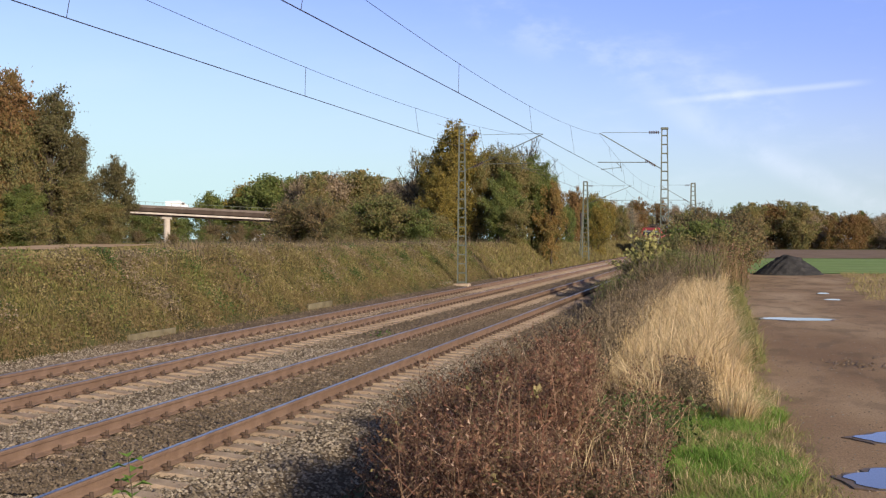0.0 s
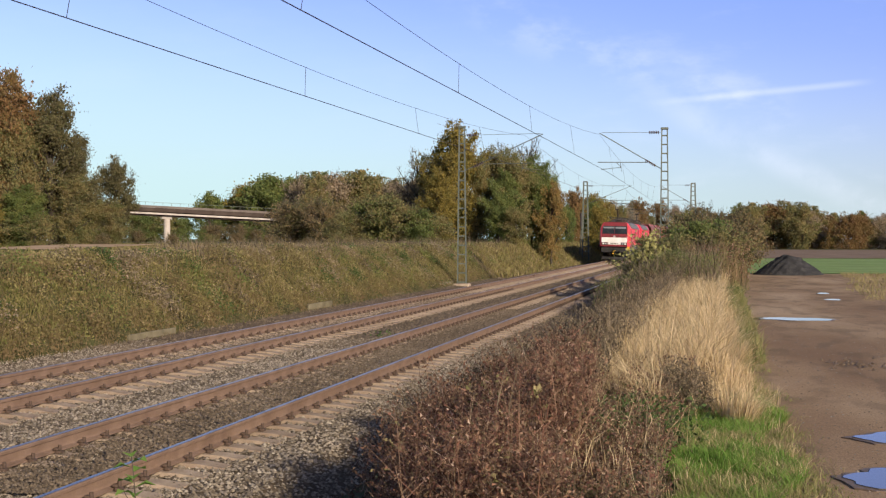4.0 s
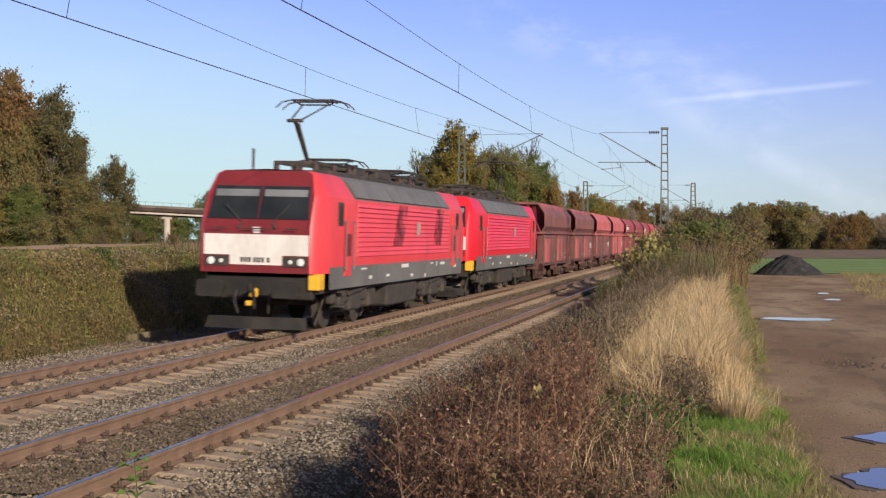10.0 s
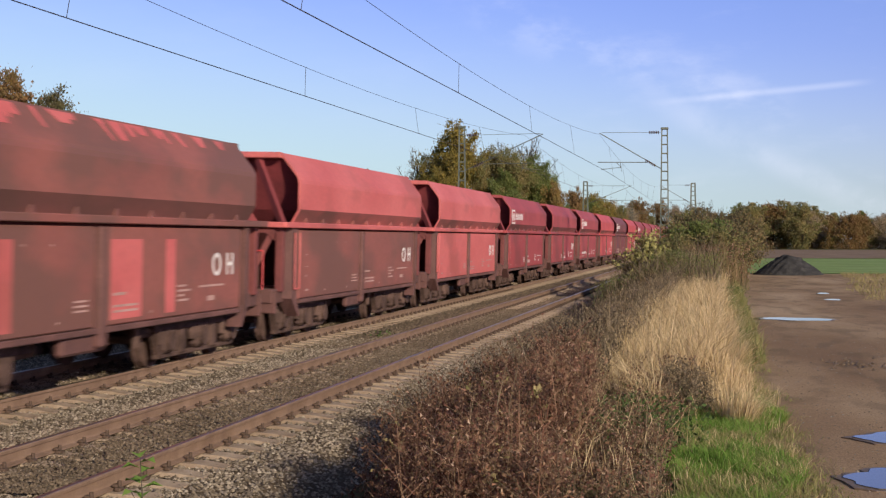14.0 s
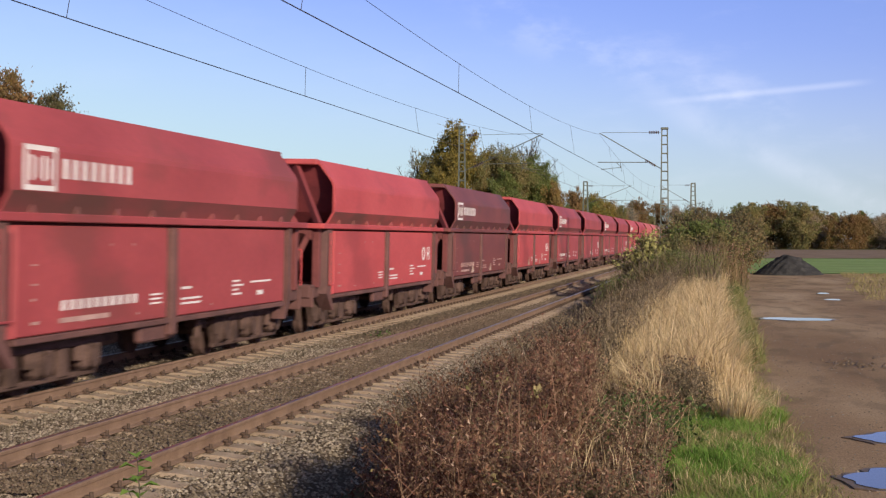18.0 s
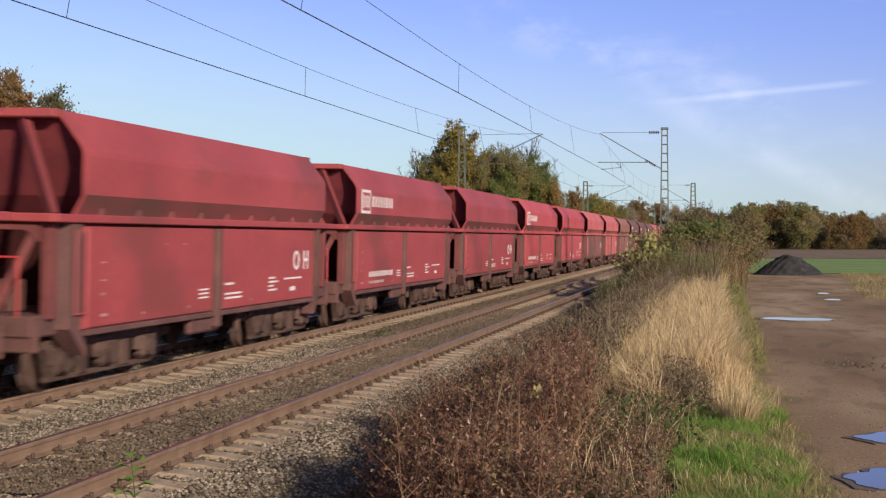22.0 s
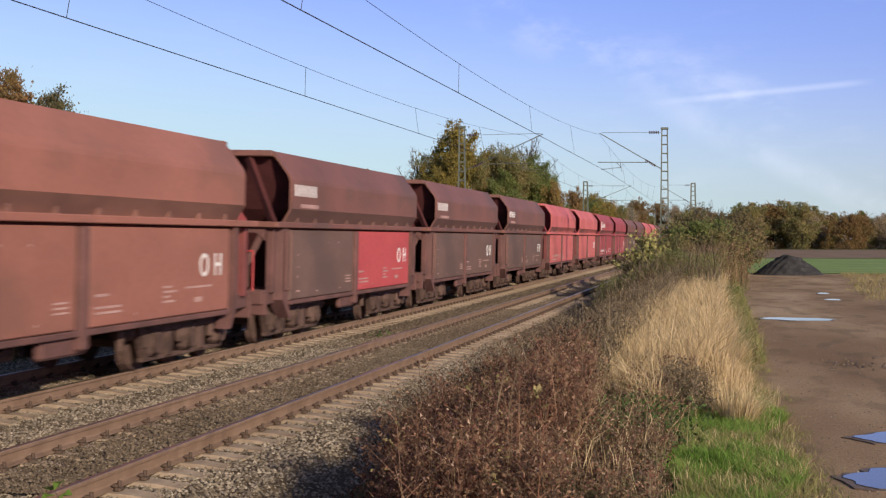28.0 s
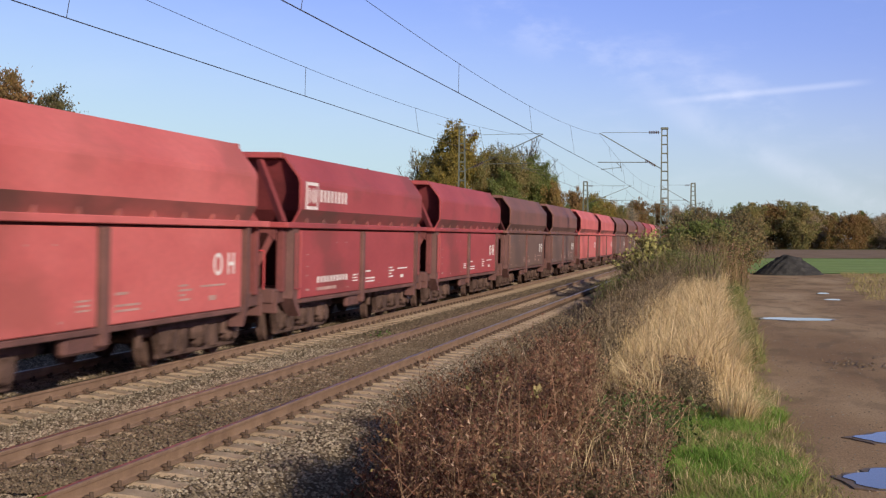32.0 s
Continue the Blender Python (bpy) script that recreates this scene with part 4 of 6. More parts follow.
    # roof gear
    part("roof_deck", Mesh().box(-0.9, 0.9, 3.4, LOCO - 3.4, 3.70, 3.86, 0.03), LOCO_DARK, loco)
    for k in range(14):
        q = 4.9 + k * 0.74
        part("roof_insulator", Mesh().bar((0.55 * (-1) ** k, q, 3.85), (0.55 * (-1) ** k, q, 4.06), 0.13, n=8), INSUL, loco)
    part("roof_busbar", Mesh().bar((0.55, 4.9, 4.08), (0.55, LOCO - 4.9, 4.08), 0.06, n=6).bar((-0.55, 5.6, 4.08), (-0.55, LOCO - 5.0, 4.08), 0.06, n=6), LOCO_DARK, loco)
    for q0, q1, x0, x1, zz in ((6.9, 8.0, -0.6, 0.6, 4.12), (9.0, 10.6, -0.5, 0.7, 4.08), (11.4, 12.5, -0.7, 0.4, 4.10)):
        part("roof_switchgear", Mesh().box(x0, x1, q0, q1, 3.86, zz, 0.05), LOCO_DARK, loco)
    part("horn", Mesh().bar((-0.55, 1.9, 3.76), (-0.55, 1.9, 4.28), 0.06, n=6).bar((0.5, 1.6, 3.76), (0.5, 1.6, 3.95), 0.05, n=6), LOCO_DARK, loco)
    for b, d, up in ((4.3, 1, raised_front), (LOCO - 4.3, -1, not raised_front)):
        pantograph(loco, b, d, up)
    for y, d in ((7.6, 1), (LOCO - 7.6, -1)):
        pantograph(loco, y, -d, False)
    return loco


def pantograph(loco, b, d, up):
    """A single-arm current collector on its frame; d is the way its knee points, towards the front or the rear."""
    pan = new("pantograph")
    pan.parent, pan.location = loco, (0, b, 3.98)
    fr = Mesh()
    for s in (-1, 1):
        fr.box(s * 0.5 - 0.04, s * 0.5 + 0.04, -0.9, 0.9, 0.02, 0.10)
        for q in (-0.8, 0.8):
            fr.bar((s * 0.5, q, -0.16), (s * 0.5, q, 0.04), 0.14, n=8)
    for q in (-0.85, 0.0, 0.85):
        fr.box(-0.5, 0.5, q - 0.04, q + 0.04, 0.02, 0.10)
    part("base_frame", fr, LOCO_DARK, pan)
    if up:
        knee, head = (0, -0.95 * d, 1.08), (0, 0.75 * d, 1.72)
    else:
        knee, head = (0, -1.05 * d, 0.22), (0, 0.9 * d, 0.30)
    part("lower_arm", Mesh().bar((0, 0.25 * d, 0.08), knee, 0.10, n=8).bar((0.12, -0.05 * d, 0.08), (0.1, knee[1], knee[2] - 0.07), 0.04, n=6), LOCO_DARK, pan)
    part("upper_arm", Mesh().bar((0.12, knee[1], knee[2]), (0.34, head[1], head[2] - 0.1), 0.045, n=6).bar((-0.12, knee[1], knee[2]), (-0.34, head[1], head[2] - 0.1), 0.045, n=6).bar((-0.2, knee[1], knee[2]), (0.2, knee[1], knee[2]), 0.09, n=6).bar((-0.4, head[1], head[2] - 0.1), (0.4, head[1], head[2] - 0.1), 0.04, n=6), LOCO_DARK, pan)
    hd = Mesh()
    for o in (-0.27, 0.27):
        hd.bar((-0.55, head[1] + o, head[2]), (0.55, head[1] + o, head[2]), 0.05, n=6)
        for s in (-1, 1):
            hd.bar((s * 0.55, head[1] + o, head[2]), (s * 0.8, head[1] + o, head[2] - 0.05), 0.035, n=6).bar((s * 0.8, head[1] + o, head[2] - 0.05), (s * 0.97, head[1] + o, head[2] - 0.2), 0.035, n=6)
    for s in (-1, 1):
        hd.bar((s * 0.5, head[1] - 0.27, head[2] - 0.03), (s * 0.5, head[1] + 0.27, head[2] - 0.03), 0.035)
        hd.bar((s * 0.36, head[1], head[2] - 0.12), (s * 0.5, head[1], head[2] - 0.03), 0.035)
    part("collector_head", hd, LOCO_DARK, pan)


WAGON = 15.0
UP = [(1.40, 2.54), (1.56, 2.82), (1.56, 3.38), (1.545, 3.46), (1.51, 3.53), (1.12, 4.02)]       # outline of the upper hopper side


def letters(text, size, thick=0.004):
    """Letters as a mesh in the y-z plane, read from the right-hand side of the line."""
    cu = bpy.data.curves.new("letters", 'FONT')
    cu.body, cu.size, cu.extrude, cu.offset = text, size, thick, 0.007
    ob = bpy.data.objects.new("letters", cu)
    me = bpy.data.meshes.new_from_object(ob)
    me.transform(pose(0, 0, 0, 90, 0, 90))
    bpy.data.objects.remove(ob)
    return me


def build_wagon(paint, label, marks, lower=None, panel=None, post=None):
    wagon = thing("hopper_wagon", label, "freight wagon", group="wagons of the freight train")
    low = lower or paint
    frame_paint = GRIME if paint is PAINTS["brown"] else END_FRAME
    A, B = 1.45, WAGON - 1.45
    # upper hopper: both sides as one shell with thickness, open on top
    for s in (-1, 1):
        sh = Mesh()
        outer = [(s * x, z) for x, z in UP]
        inner = [(s * (x - 0.05), z) for x, z in UP]
        ring = outer + inner[::-1]
        sh.prism(ring, A, B)
        part("upper_side", sh, paint, wagon)
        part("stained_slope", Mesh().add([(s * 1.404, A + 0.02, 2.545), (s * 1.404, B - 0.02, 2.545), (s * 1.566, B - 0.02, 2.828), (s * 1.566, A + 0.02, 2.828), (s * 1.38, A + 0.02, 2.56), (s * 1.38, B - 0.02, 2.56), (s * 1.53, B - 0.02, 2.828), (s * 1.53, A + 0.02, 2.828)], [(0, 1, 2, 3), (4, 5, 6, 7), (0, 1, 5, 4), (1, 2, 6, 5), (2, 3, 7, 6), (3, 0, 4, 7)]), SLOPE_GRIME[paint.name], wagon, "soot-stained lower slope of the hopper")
        part("ledge_beam", Mesh().box(s * 1.36, s * 1.555, 0.62, WAGON - 0.62, 2.43, 2.55, 0.015), paint, wagon)
        # dark strip below the ledge, its shade put into the colour
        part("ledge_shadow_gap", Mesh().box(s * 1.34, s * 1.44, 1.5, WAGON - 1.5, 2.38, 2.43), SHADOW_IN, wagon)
        for k in range(9):
            q = 2.2 + k * 1.32
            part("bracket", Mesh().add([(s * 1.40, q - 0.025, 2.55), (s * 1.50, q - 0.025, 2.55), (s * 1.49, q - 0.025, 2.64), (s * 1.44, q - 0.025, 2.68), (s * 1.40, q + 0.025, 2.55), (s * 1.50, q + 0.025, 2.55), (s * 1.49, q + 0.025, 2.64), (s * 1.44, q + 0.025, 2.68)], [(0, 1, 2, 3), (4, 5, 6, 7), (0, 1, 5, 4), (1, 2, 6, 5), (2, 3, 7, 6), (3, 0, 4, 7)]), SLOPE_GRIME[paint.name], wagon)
        # lower flaps
        part("discharge_flap", Mesh().box(s * 1.38, s * 1.475, 1.78, 6.78, 0.92, 2.385, 0.02), low, wagon)
        part("discharge_flap", Mesh().box(s * 1.38, s * 1.475, 7.22, 12.98, 0.92, 2.385, 0.02), panel or low, wagon)
        part("flap_post", Mesh().box(s * 1.30, s * 1.53, 6.88, 7.13, 0.62, 2.385, 0.03).box(s * 1.28, s * 1.42, 5.9, 7.3, 0.55, 0.86, 0.04), post or GRIME, wagon, "projecting dark post between the flaps")
        part("flap_hinge_rail", Mesh().box(s * 1.40, s * 1.50, 1.75, 13.0, 0.82, 0.91, 0.015), GRIME, wagon)
        for e in (0, 1):
            yy = (lambda q: q) if e == 0 else (lambda q: WAGON - q)
            cs = 0.0 if e else -0.27
            near = 0.0 if e else -0.27
            col = Mesh()
            col.add([(s * x, yy(q), z) for z in (0.55, 0.95, 2.43) for x, q in ((1.22, near + ((1.56 if e else 1.30) if z > 0.9 else 1.9)), (1.50, near + ((1.60 if e else 1.42) if z > 0.9 else 1.9)), (1.50, near + (1.78 if z > 0.9 else 2.02)), (1.22, near + (1.78 if z > 0.9 else 2.02)))],
                    [(0, 1, 2, 3), (8, 9, 10, 11)] + [(4 * k + i, 4 * k + (i + 1) % 4, 4 * k + 4 + (i + 1) % 4, 4 * k + 4 + i) for k in (0, 1) for i in range(4)])
            part("corner_column", col, GRIME, wagon)
            if not e:
                part("ladder_slot", Mesh().bar((s * 1.53, yy(1.52 + near), 1.15), (s * 1.53, yy(1.52 + near), 2.33), 0.035, n=6).bar((s * 1.53, yy(1.86 + near), 1.15), (s * 1.53, yy(1.86 + near), 2.33), 0.035, n=6).bar((s * 1.53, yy(1.52 + near), 1.15), (s * 1.53, yy(1.86 + near), 1.15), 0.035, n=6), paint, wagon)
            part("corner_sheet", Mesh().add([(s * 1.36, yy(1.80 + cs), 0.92), (s * 1.475, yy(2.04 + cs), 0.92), (s * 1.475, yy(2.04 + cs), 2.385), (s * 1.36, yy(1.80 + cs), 2.385), (s * 1.30, yy(1.84 + cs), 0.92), (s * 1.40, yy(2.06 + cs), 0.92), (s * 1.40, yy(2.06 + cs), 2.385), (s * 1.30, yy(1.84 + cs), 2.385)], [(0, 1, 2, 3), (4, 5, 6, 7), (0, 1, 5, 4), (1, 2, 6, 5), (2, 3, 7, 6), (3, 0, 4, 7)]), low, wagon)
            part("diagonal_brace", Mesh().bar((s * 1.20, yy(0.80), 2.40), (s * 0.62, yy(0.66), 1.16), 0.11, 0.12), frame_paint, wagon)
            part("handrail", Mesh().bar((s * 1.1, yy(0.42), 1.15), (s * 1.1, yy(0.42), 1.95), 0.035, n=6).bar((s * 1.1, yy(0.42), 1.95), (s * 0.55, yy(0.42), 1.95), 0.035, n=6).bar((s * 0.55, yy(0.42), 1.95), (s * 0.55, yy(0.42), 1.15), 0.04, n=6).bar((s * 0.82, yy(0.42), 1.55), (s * 0.1, yy(0.42), 1.55), 0.03, n=6), RAIL_RED, wagon, "red handrail")
            part("buffer", Mesh().bar((s * 0.875, yy(0.02), 1.02), (s * 0.875, yy(0.08), 1.02), 0.42, n=12).bar((s * 0.875, yy(0.08), 1.02), (s * 0.875, yy(0.55), 1.02), 0.2, n=10), GRIME, wagon)
    for e in (0, 1):
        yy = (lambda q: q) if e == 0 else (lambda q: WAGON - q)
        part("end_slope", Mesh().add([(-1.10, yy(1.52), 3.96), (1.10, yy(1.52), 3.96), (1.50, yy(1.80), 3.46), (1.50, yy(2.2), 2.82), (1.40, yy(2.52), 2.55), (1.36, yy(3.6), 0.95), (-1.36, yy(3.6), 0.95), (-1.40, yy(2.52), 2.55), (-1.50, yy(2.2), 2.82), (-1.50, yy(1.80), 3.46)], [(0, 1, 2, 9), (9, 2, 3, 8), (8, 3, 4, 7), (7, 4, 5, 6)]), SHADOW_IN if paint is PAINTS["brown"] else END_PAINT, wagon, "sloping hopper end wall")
        # lower end slope coloured almost black to deepen the shade in the opening
        part("discharge_slope", Mesh().add([(1.40, yy(2.42), 2.55), (1.36, yy(3.6), 0.95), (-1.36, yy(3.6), 0.95), (-1.40, yy(2.42), 2.55), (1.36, yy(2.5), 2.55), (1.32, yy(3.68), 0.95), (-1.32, yy(3.68), 0.95), (-1.36, yy(2.5), 2.55)], [(0, 1, 2, 3), (4, 5, 6, 7), (0, 1, 5, 4), (1, 2, 6, 5), (2, 3, 7, 6), (3, 0, 4, 7)]), SHADOW_IN, wagon, "hopper underside with shade in its colour")
        part("top_end_beam", Mesh().box(-1.14, 1.14, *sorted((yy(1.30), yy(1.56))), 3.90, 4.03, 0.02), paint, wagon)
        part("end_ledge", Mesh().box(-1.5, 1.5, *sorted((yy(0.60), yy(0.74))), 2.43, 2.55, 0.015), paint, wagon)
        for s in (-1, 1):
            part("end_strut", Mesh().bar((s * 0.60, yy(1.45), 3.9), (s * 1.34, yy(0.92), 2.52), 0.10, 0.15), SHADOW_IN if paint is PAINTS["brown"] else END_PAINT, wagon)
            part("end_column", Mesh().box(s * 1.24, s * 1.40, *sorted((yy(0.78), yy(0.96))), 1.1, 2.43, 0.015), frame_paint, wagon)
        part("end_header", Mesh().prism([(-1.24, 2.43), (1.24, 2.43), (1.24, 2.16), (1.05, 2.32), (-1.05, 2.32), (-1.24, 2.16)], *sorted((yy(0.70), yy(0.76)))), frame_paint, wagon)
        part("sole_plate", Mesh().box(-1.38, 1.38, *sorted((yy(0.44), yy(0.52))), 0.66, 1.10, 0.02), GRIME, wagon)
        part("headstock", Mesh().box(-1.32, 1.32, *sorted((yy(0.40), yy(1.30))), 0.86, 1.16, 0.03), GRIME, wagon)
        part("brake_gear", Mesh().bar((-0.7, yy(1.1), 1.35), (0.5, yy(1.1), 1.35), 0.3, n=10).box(0.2, 0.7, *sorted((yy(0.95), yy(1.4))), 1.16, 1.62, 0.03).bar((0.2, yy(0.9), 1.2), (0.2, yy(0.9), 2.0), 0.05, n=6), GRIME, wagon)
        part("centre_coupler", Mesh().bar((0, yy(-0.02), 0.98), (0, yy(0.6), 0.98), 0.26, 0.2, n=6), BOGIE, wagon)
    part("underframe", Mesh().box(-0.6, 0.6, 0.6, WAGON - 0.6, 0.80, 1.12, 0.03), GRIME, wagon)
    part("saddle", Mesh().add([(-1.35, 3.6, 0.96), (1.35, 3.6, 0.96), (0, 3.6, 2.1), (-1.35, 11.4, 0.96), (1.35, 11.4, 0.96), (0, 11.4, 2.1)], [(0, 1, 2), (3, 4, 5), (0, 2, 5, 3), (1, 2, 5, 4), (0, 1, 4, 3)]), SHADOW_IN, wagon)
    for q in (5.2, 9.4):
        part("brake_cylinder", Mesh().bar((0.9, q, 0.66), (0.9, q + 0.7, 0.66), 0.26, n=10).bar((1.1, q - 0.3, 0.45), (1.1, q - 0.3, 0.9), 0.14, n=8), BOGIE, wagon)
    for b in (3.15, WAGON - 3.15):
        bogie = new("bogie")
        bogie.parent, bogie.location = wagon, (0, b, 0)
        for s in (-1, 1):
            part("side_frame", Mesh().box(s * 0.98, s * 1.14, -2.0, 2.0, 0.62, 0.80, 0.03).box(s * 1.0, s * 1.10, -1.85, 1.85, 0.17, 0.25, 0.015).add([(s * x, e * q, z) for e in (-1,) for x in (1.0, 1.12) for q, z in ((2.05, 0.80), (1.78, 0.22), (1.62, 0.22), (1.72, 0.80))], [(0, 1, 2, 3), (4, 5, 6, 7), (0, 1, 5, 4), (1, 2, 6, 5), (2, 3, 7, 6), (3, 0, 4, 7)]).add([(s * x, q, z) for x in (1.0, 1.12) for q, z in ((2.05, 0.80), (1.78, 0.22), (1.62, 0.22), (1.72, 0.80))], [(0, 1, 2, 3), (4, 5, 6, 7), (0, 1, 5, 4), (1, 2, 6, 5), (2, 3, 7, 6), (3, 0, 4, 7)]).box(s * 1.0, s * 1.13, -0.90, -0.60, 0.2, 0.66, 0.03).box(s * 1.0, s * 1.13, 0.60, 0.90, 0.2, 0.66, 0.03), BOGIE, bogie)
            for q in (-1.5, 0.0, 1.5):
                part("axle_box", Mesh().box(s * 0.98, s * 1.20, q - 0.22, q + 0.22, 0.26, 0.68, 0.06).disc((s * 1.20, q, 0.46), 0.165, -0.02, 0.05, 14).bar((s * 1.1, q - 0.31, 0.42), (s * 1.1, q - 0.31, 0.70), 0.15, n=8).bar((s * 1.1, q + 0.31, 0.42), (s * 1.1, q + 0.31, 0.70), 0.15, n=8), BOGIE, bogie)
        for q in (-1.5, 0.0, 1.5):
            wheelset(bogie, q, 0.46, mat=BOGIE)
    # marks on the side that faces the yard
    x = 1.477
    if "oh" in marks:
        for glyph, q in ((O_MESH, 11.5), (H_MESH, 12.2)):
            ob = new("oh_lettering", glyph)
            ob.parent, ob.location = wagon, (x + 0.003, q, 1.56)
    for q, w, h, z in ((6.1, 0.45, 0.04, 1.32), (6.1, 0.45, 0.04, 1.25), (6.1, 0.45, 0.04, 1.18), (7.4, 0.45, 0.06, 1.38), (7.4, 0.9, 0.05, 1.20), (7.4, 0.9, 0.05, 1.12), (9.9, 0.4, 0.05, 1.42), (9.9, 0.6, 0.05, 1.34), (9.9, 0.3, 0.05, 1.26), (9.9, 0.5, 0.05, 1.18), (10.9, 1.2, 0.05, 1.38), (11.3, 0.35, 0.12, 1.16), (2.2, 0.09, 0.05, 1.40), (2.2, 0.14, 0.03, 1.6), (2.2, 0.12, 0.03, 1.86), (2.2, 0.2, 0.06, 1.09), (3.7, 0.06, 0.05, 1.05), (5.6, 0.06, 0.05, 1.05), (8.8, 0.06, 0.05, 1.05), (4.6, 0.05, 0.04, 2.12), (5.4, 0.05, 0.04, 2.12)):
        part("data_mark", Mesh().box(x, x + 0.005, q, q + w, z - h * 0.36, z + h * 0.36), MARK if "clean" in marks and w > 0.25 else FADED, wagon)
    if "number" in marks:
        for k in range(10):
            part("number_bar", Mesh().box(x, x + 0.005, 3.05 + k * 0.265, 3.19 + k * 0.265, 1.22, 1.36), MARK if "clean" in marks else FADED, wagon)
        part("data_mark", Mesh().box(x, x + 0.005, 3.0, 4.6, 1.05, 1.12), FADED, wagon)
    xu = 1.563
    if "logo" in marks:
        lg = part("logo_square", Mesh().box(xu, xu + 0.006, 1.76, 2.66, 2.84, 3.43, 0.0), MARK, wagon, "white square company emblem")
        part("logo_inner", Mesh().box(xu + 0.006, xu + 0.010, 1.85, 2.57, 2.91, 3.36), paint, lg)
        part("logo_stroke", Mesh().box(xu + 0.010, xu + 0.014, 1.92, 2.0, 2.97, 3.30).box(xu + 0.010, xu + 0.014, 2.11, 2.17, 3.0, 3.27).box(xu + 0.010, xu + 0.014, 2.27, 2.35, 2.97, 3.30).box(xu + 0.010, xu + 0.014, 2.43, 2.49, 3.0, 3.27), MARK, lg)
        for k in range(8):
            part("name_bar", Mesh().box(xu, xu + 0.006, 2.86 + k * 0.295, 3.00 + k * 0.295, 3.02, 3.29), MARK, wagon)
    if "oldlogo" in marks:
        for k in range(7):
            part("name_bar", Mesh().box(xu, xu + 0.006, 1.66 + k * 0.24, 1.78 + k * 0.24, 3.10, 3.34), MARK, wagon)
        part("name_bar", Mesh().box(xu, xu + 0.006, 2.1, 3.4, 2.86, 2.94), FADED, wagon)
    if "rubbed" in marks:
        part("rubbed_patch", Mesh().add([(x + 0.003, 5.0, 0.98), (x + 0.003, 5.6, 0.98), (x + 0.003, 5.35, 1.38)], [(0, 1, 2)]), DIRTMARK, wagon)
        part("rubbed_patch", Mesh().add([(x + 0.003, 9.0, 0.98), (x + 0.003, 9.5, 0.98), (x + 0.003, 9.3, 1.3)], [(0, 1, 2)]), DIRTMARK, wagon)
    if "patch" in marks:
        r = random.Random(len(label))
        for k in range(20):
            q, w, t0, slip = 1.6 + r.uniform(0, 11.2), r.uniform(0.12, 0.75), r.uniform(0.25, 0.8), r.uniform(-0.05, 0.16)
            at = lambda t: (1.513 - 0.39 * t, 3.535 + 0.49 * t)
            (xa, za), (xb, zb) = at(t0), at(0.93)
            part("bleached_streak", Mesh().add([(xa, q + slip + w * 0.15, za), (xa, q + slip + w * 0.7, za), (xb, q + w, zb), (xb, q, zb)], [(0, 1, 2, 3)]), PAINTS["pink"], wagon)
        for q, w in ((2.15, 1.0), (3.25, 1.1), (7.3, 1.15), (9.4, 0.4)):
            part("repaint_patch", Mesh().box(x - 0.001, x + 0.002, q, q + w, 1.0, 2.2), PAINTS["pink"], wagon)
    return wagon


# dark red of the hopper end walls and struts, deeper than the sides
END_PAINT = surface("hopper_end_dark_red", [(0.13, 0.02, 0.024), (0.20, 0.03, 0.034)], 1.0, 0.8, bump=0.1, fine=12, detail=0.25)
O_MESH, H_MESH = letters("O", 0.56), letters("H", 0.56)
for glyph in (O_MESH, H_MESH):
    glyph.materials.append(MARK)
# dark red of the end columns, headers and braces
END_FRAME = surface("end_frame_dark_red", [(0.14, 0.036, 0.034), (0.21, 0.052, 0.048)], 1.0, 0.8, bump=0.1, fine=12, detail=0.25)
RAIL_RED = surface("handrail_red", [(0.42, 0.03, 0.035), (0.50, 0.045, 0.048)], 2.0, 0.5, bump=0.0)
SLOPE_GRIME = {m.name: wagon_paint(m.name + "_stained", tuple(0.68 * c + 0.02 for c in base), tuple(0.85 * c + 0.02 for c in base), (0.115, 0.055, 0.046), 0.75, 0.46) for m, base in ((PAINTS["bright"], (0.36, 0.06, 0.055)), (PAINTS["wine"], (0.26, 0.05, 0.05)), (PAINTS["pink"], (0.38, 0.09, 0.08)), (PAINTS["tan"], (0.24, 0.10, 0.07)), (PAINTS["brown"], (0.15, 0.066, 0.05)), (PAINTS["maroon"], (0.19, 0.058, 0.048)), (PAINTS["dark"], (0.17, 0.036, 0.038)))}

LABELS = {
    "bright": "bright red six-axle steel hopper wagon on rails",
    "wine": "wine red six-axle steel hopper wagon on rails",
    "pink": "sun-bleached pale red six-axle hopper wagon on rails",
    "tan": "faded tan-brown six-axle hopper wagon on rails",
    "brown": "dirty rust-brown six-axle hopper wagon on rails",
    "maroon": "grimy faded maroon six-axle hopper wagon on rails",
    "dark": "dark maroon six-axle hopper wagon on rails",
}
# colour and marks of the wagons, from the locomotives back
ORDER = ("maroon+patch maroon+patch+oh pink+worn+oh pink+oh wine+logo wine+oh wine+logo+number bright+oh dark+logo+rubbed+number bright+rubbed+oh "
         "wine+logo+number wine+oh wine+logo+number wine+oh bright+logo+number bright+oh pink+worn+oh pink+oh tan+oh brown+oldlogo+panel+oh "
         "brown+oldlogo+oh brown+oldlogo+oh pink+number pink+oh wine+logo+number wine+oh brown+oh brown+oh pink+oh pink+oh "
         "brown+oh brown+oh maroon+oh wine+oh pink+oh brown+oh wine+logo wine+oh maroon+oh brown+oh").split()
protos, TRAIN = {}, []
OFF = 39.16
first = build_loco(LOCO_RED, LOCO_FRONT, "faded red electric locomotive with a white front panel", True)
second = build_loco(LOCO_RED_NEW, LOCO_RED_NEW, "bright red electric locomotive with a clean white front panel", False)
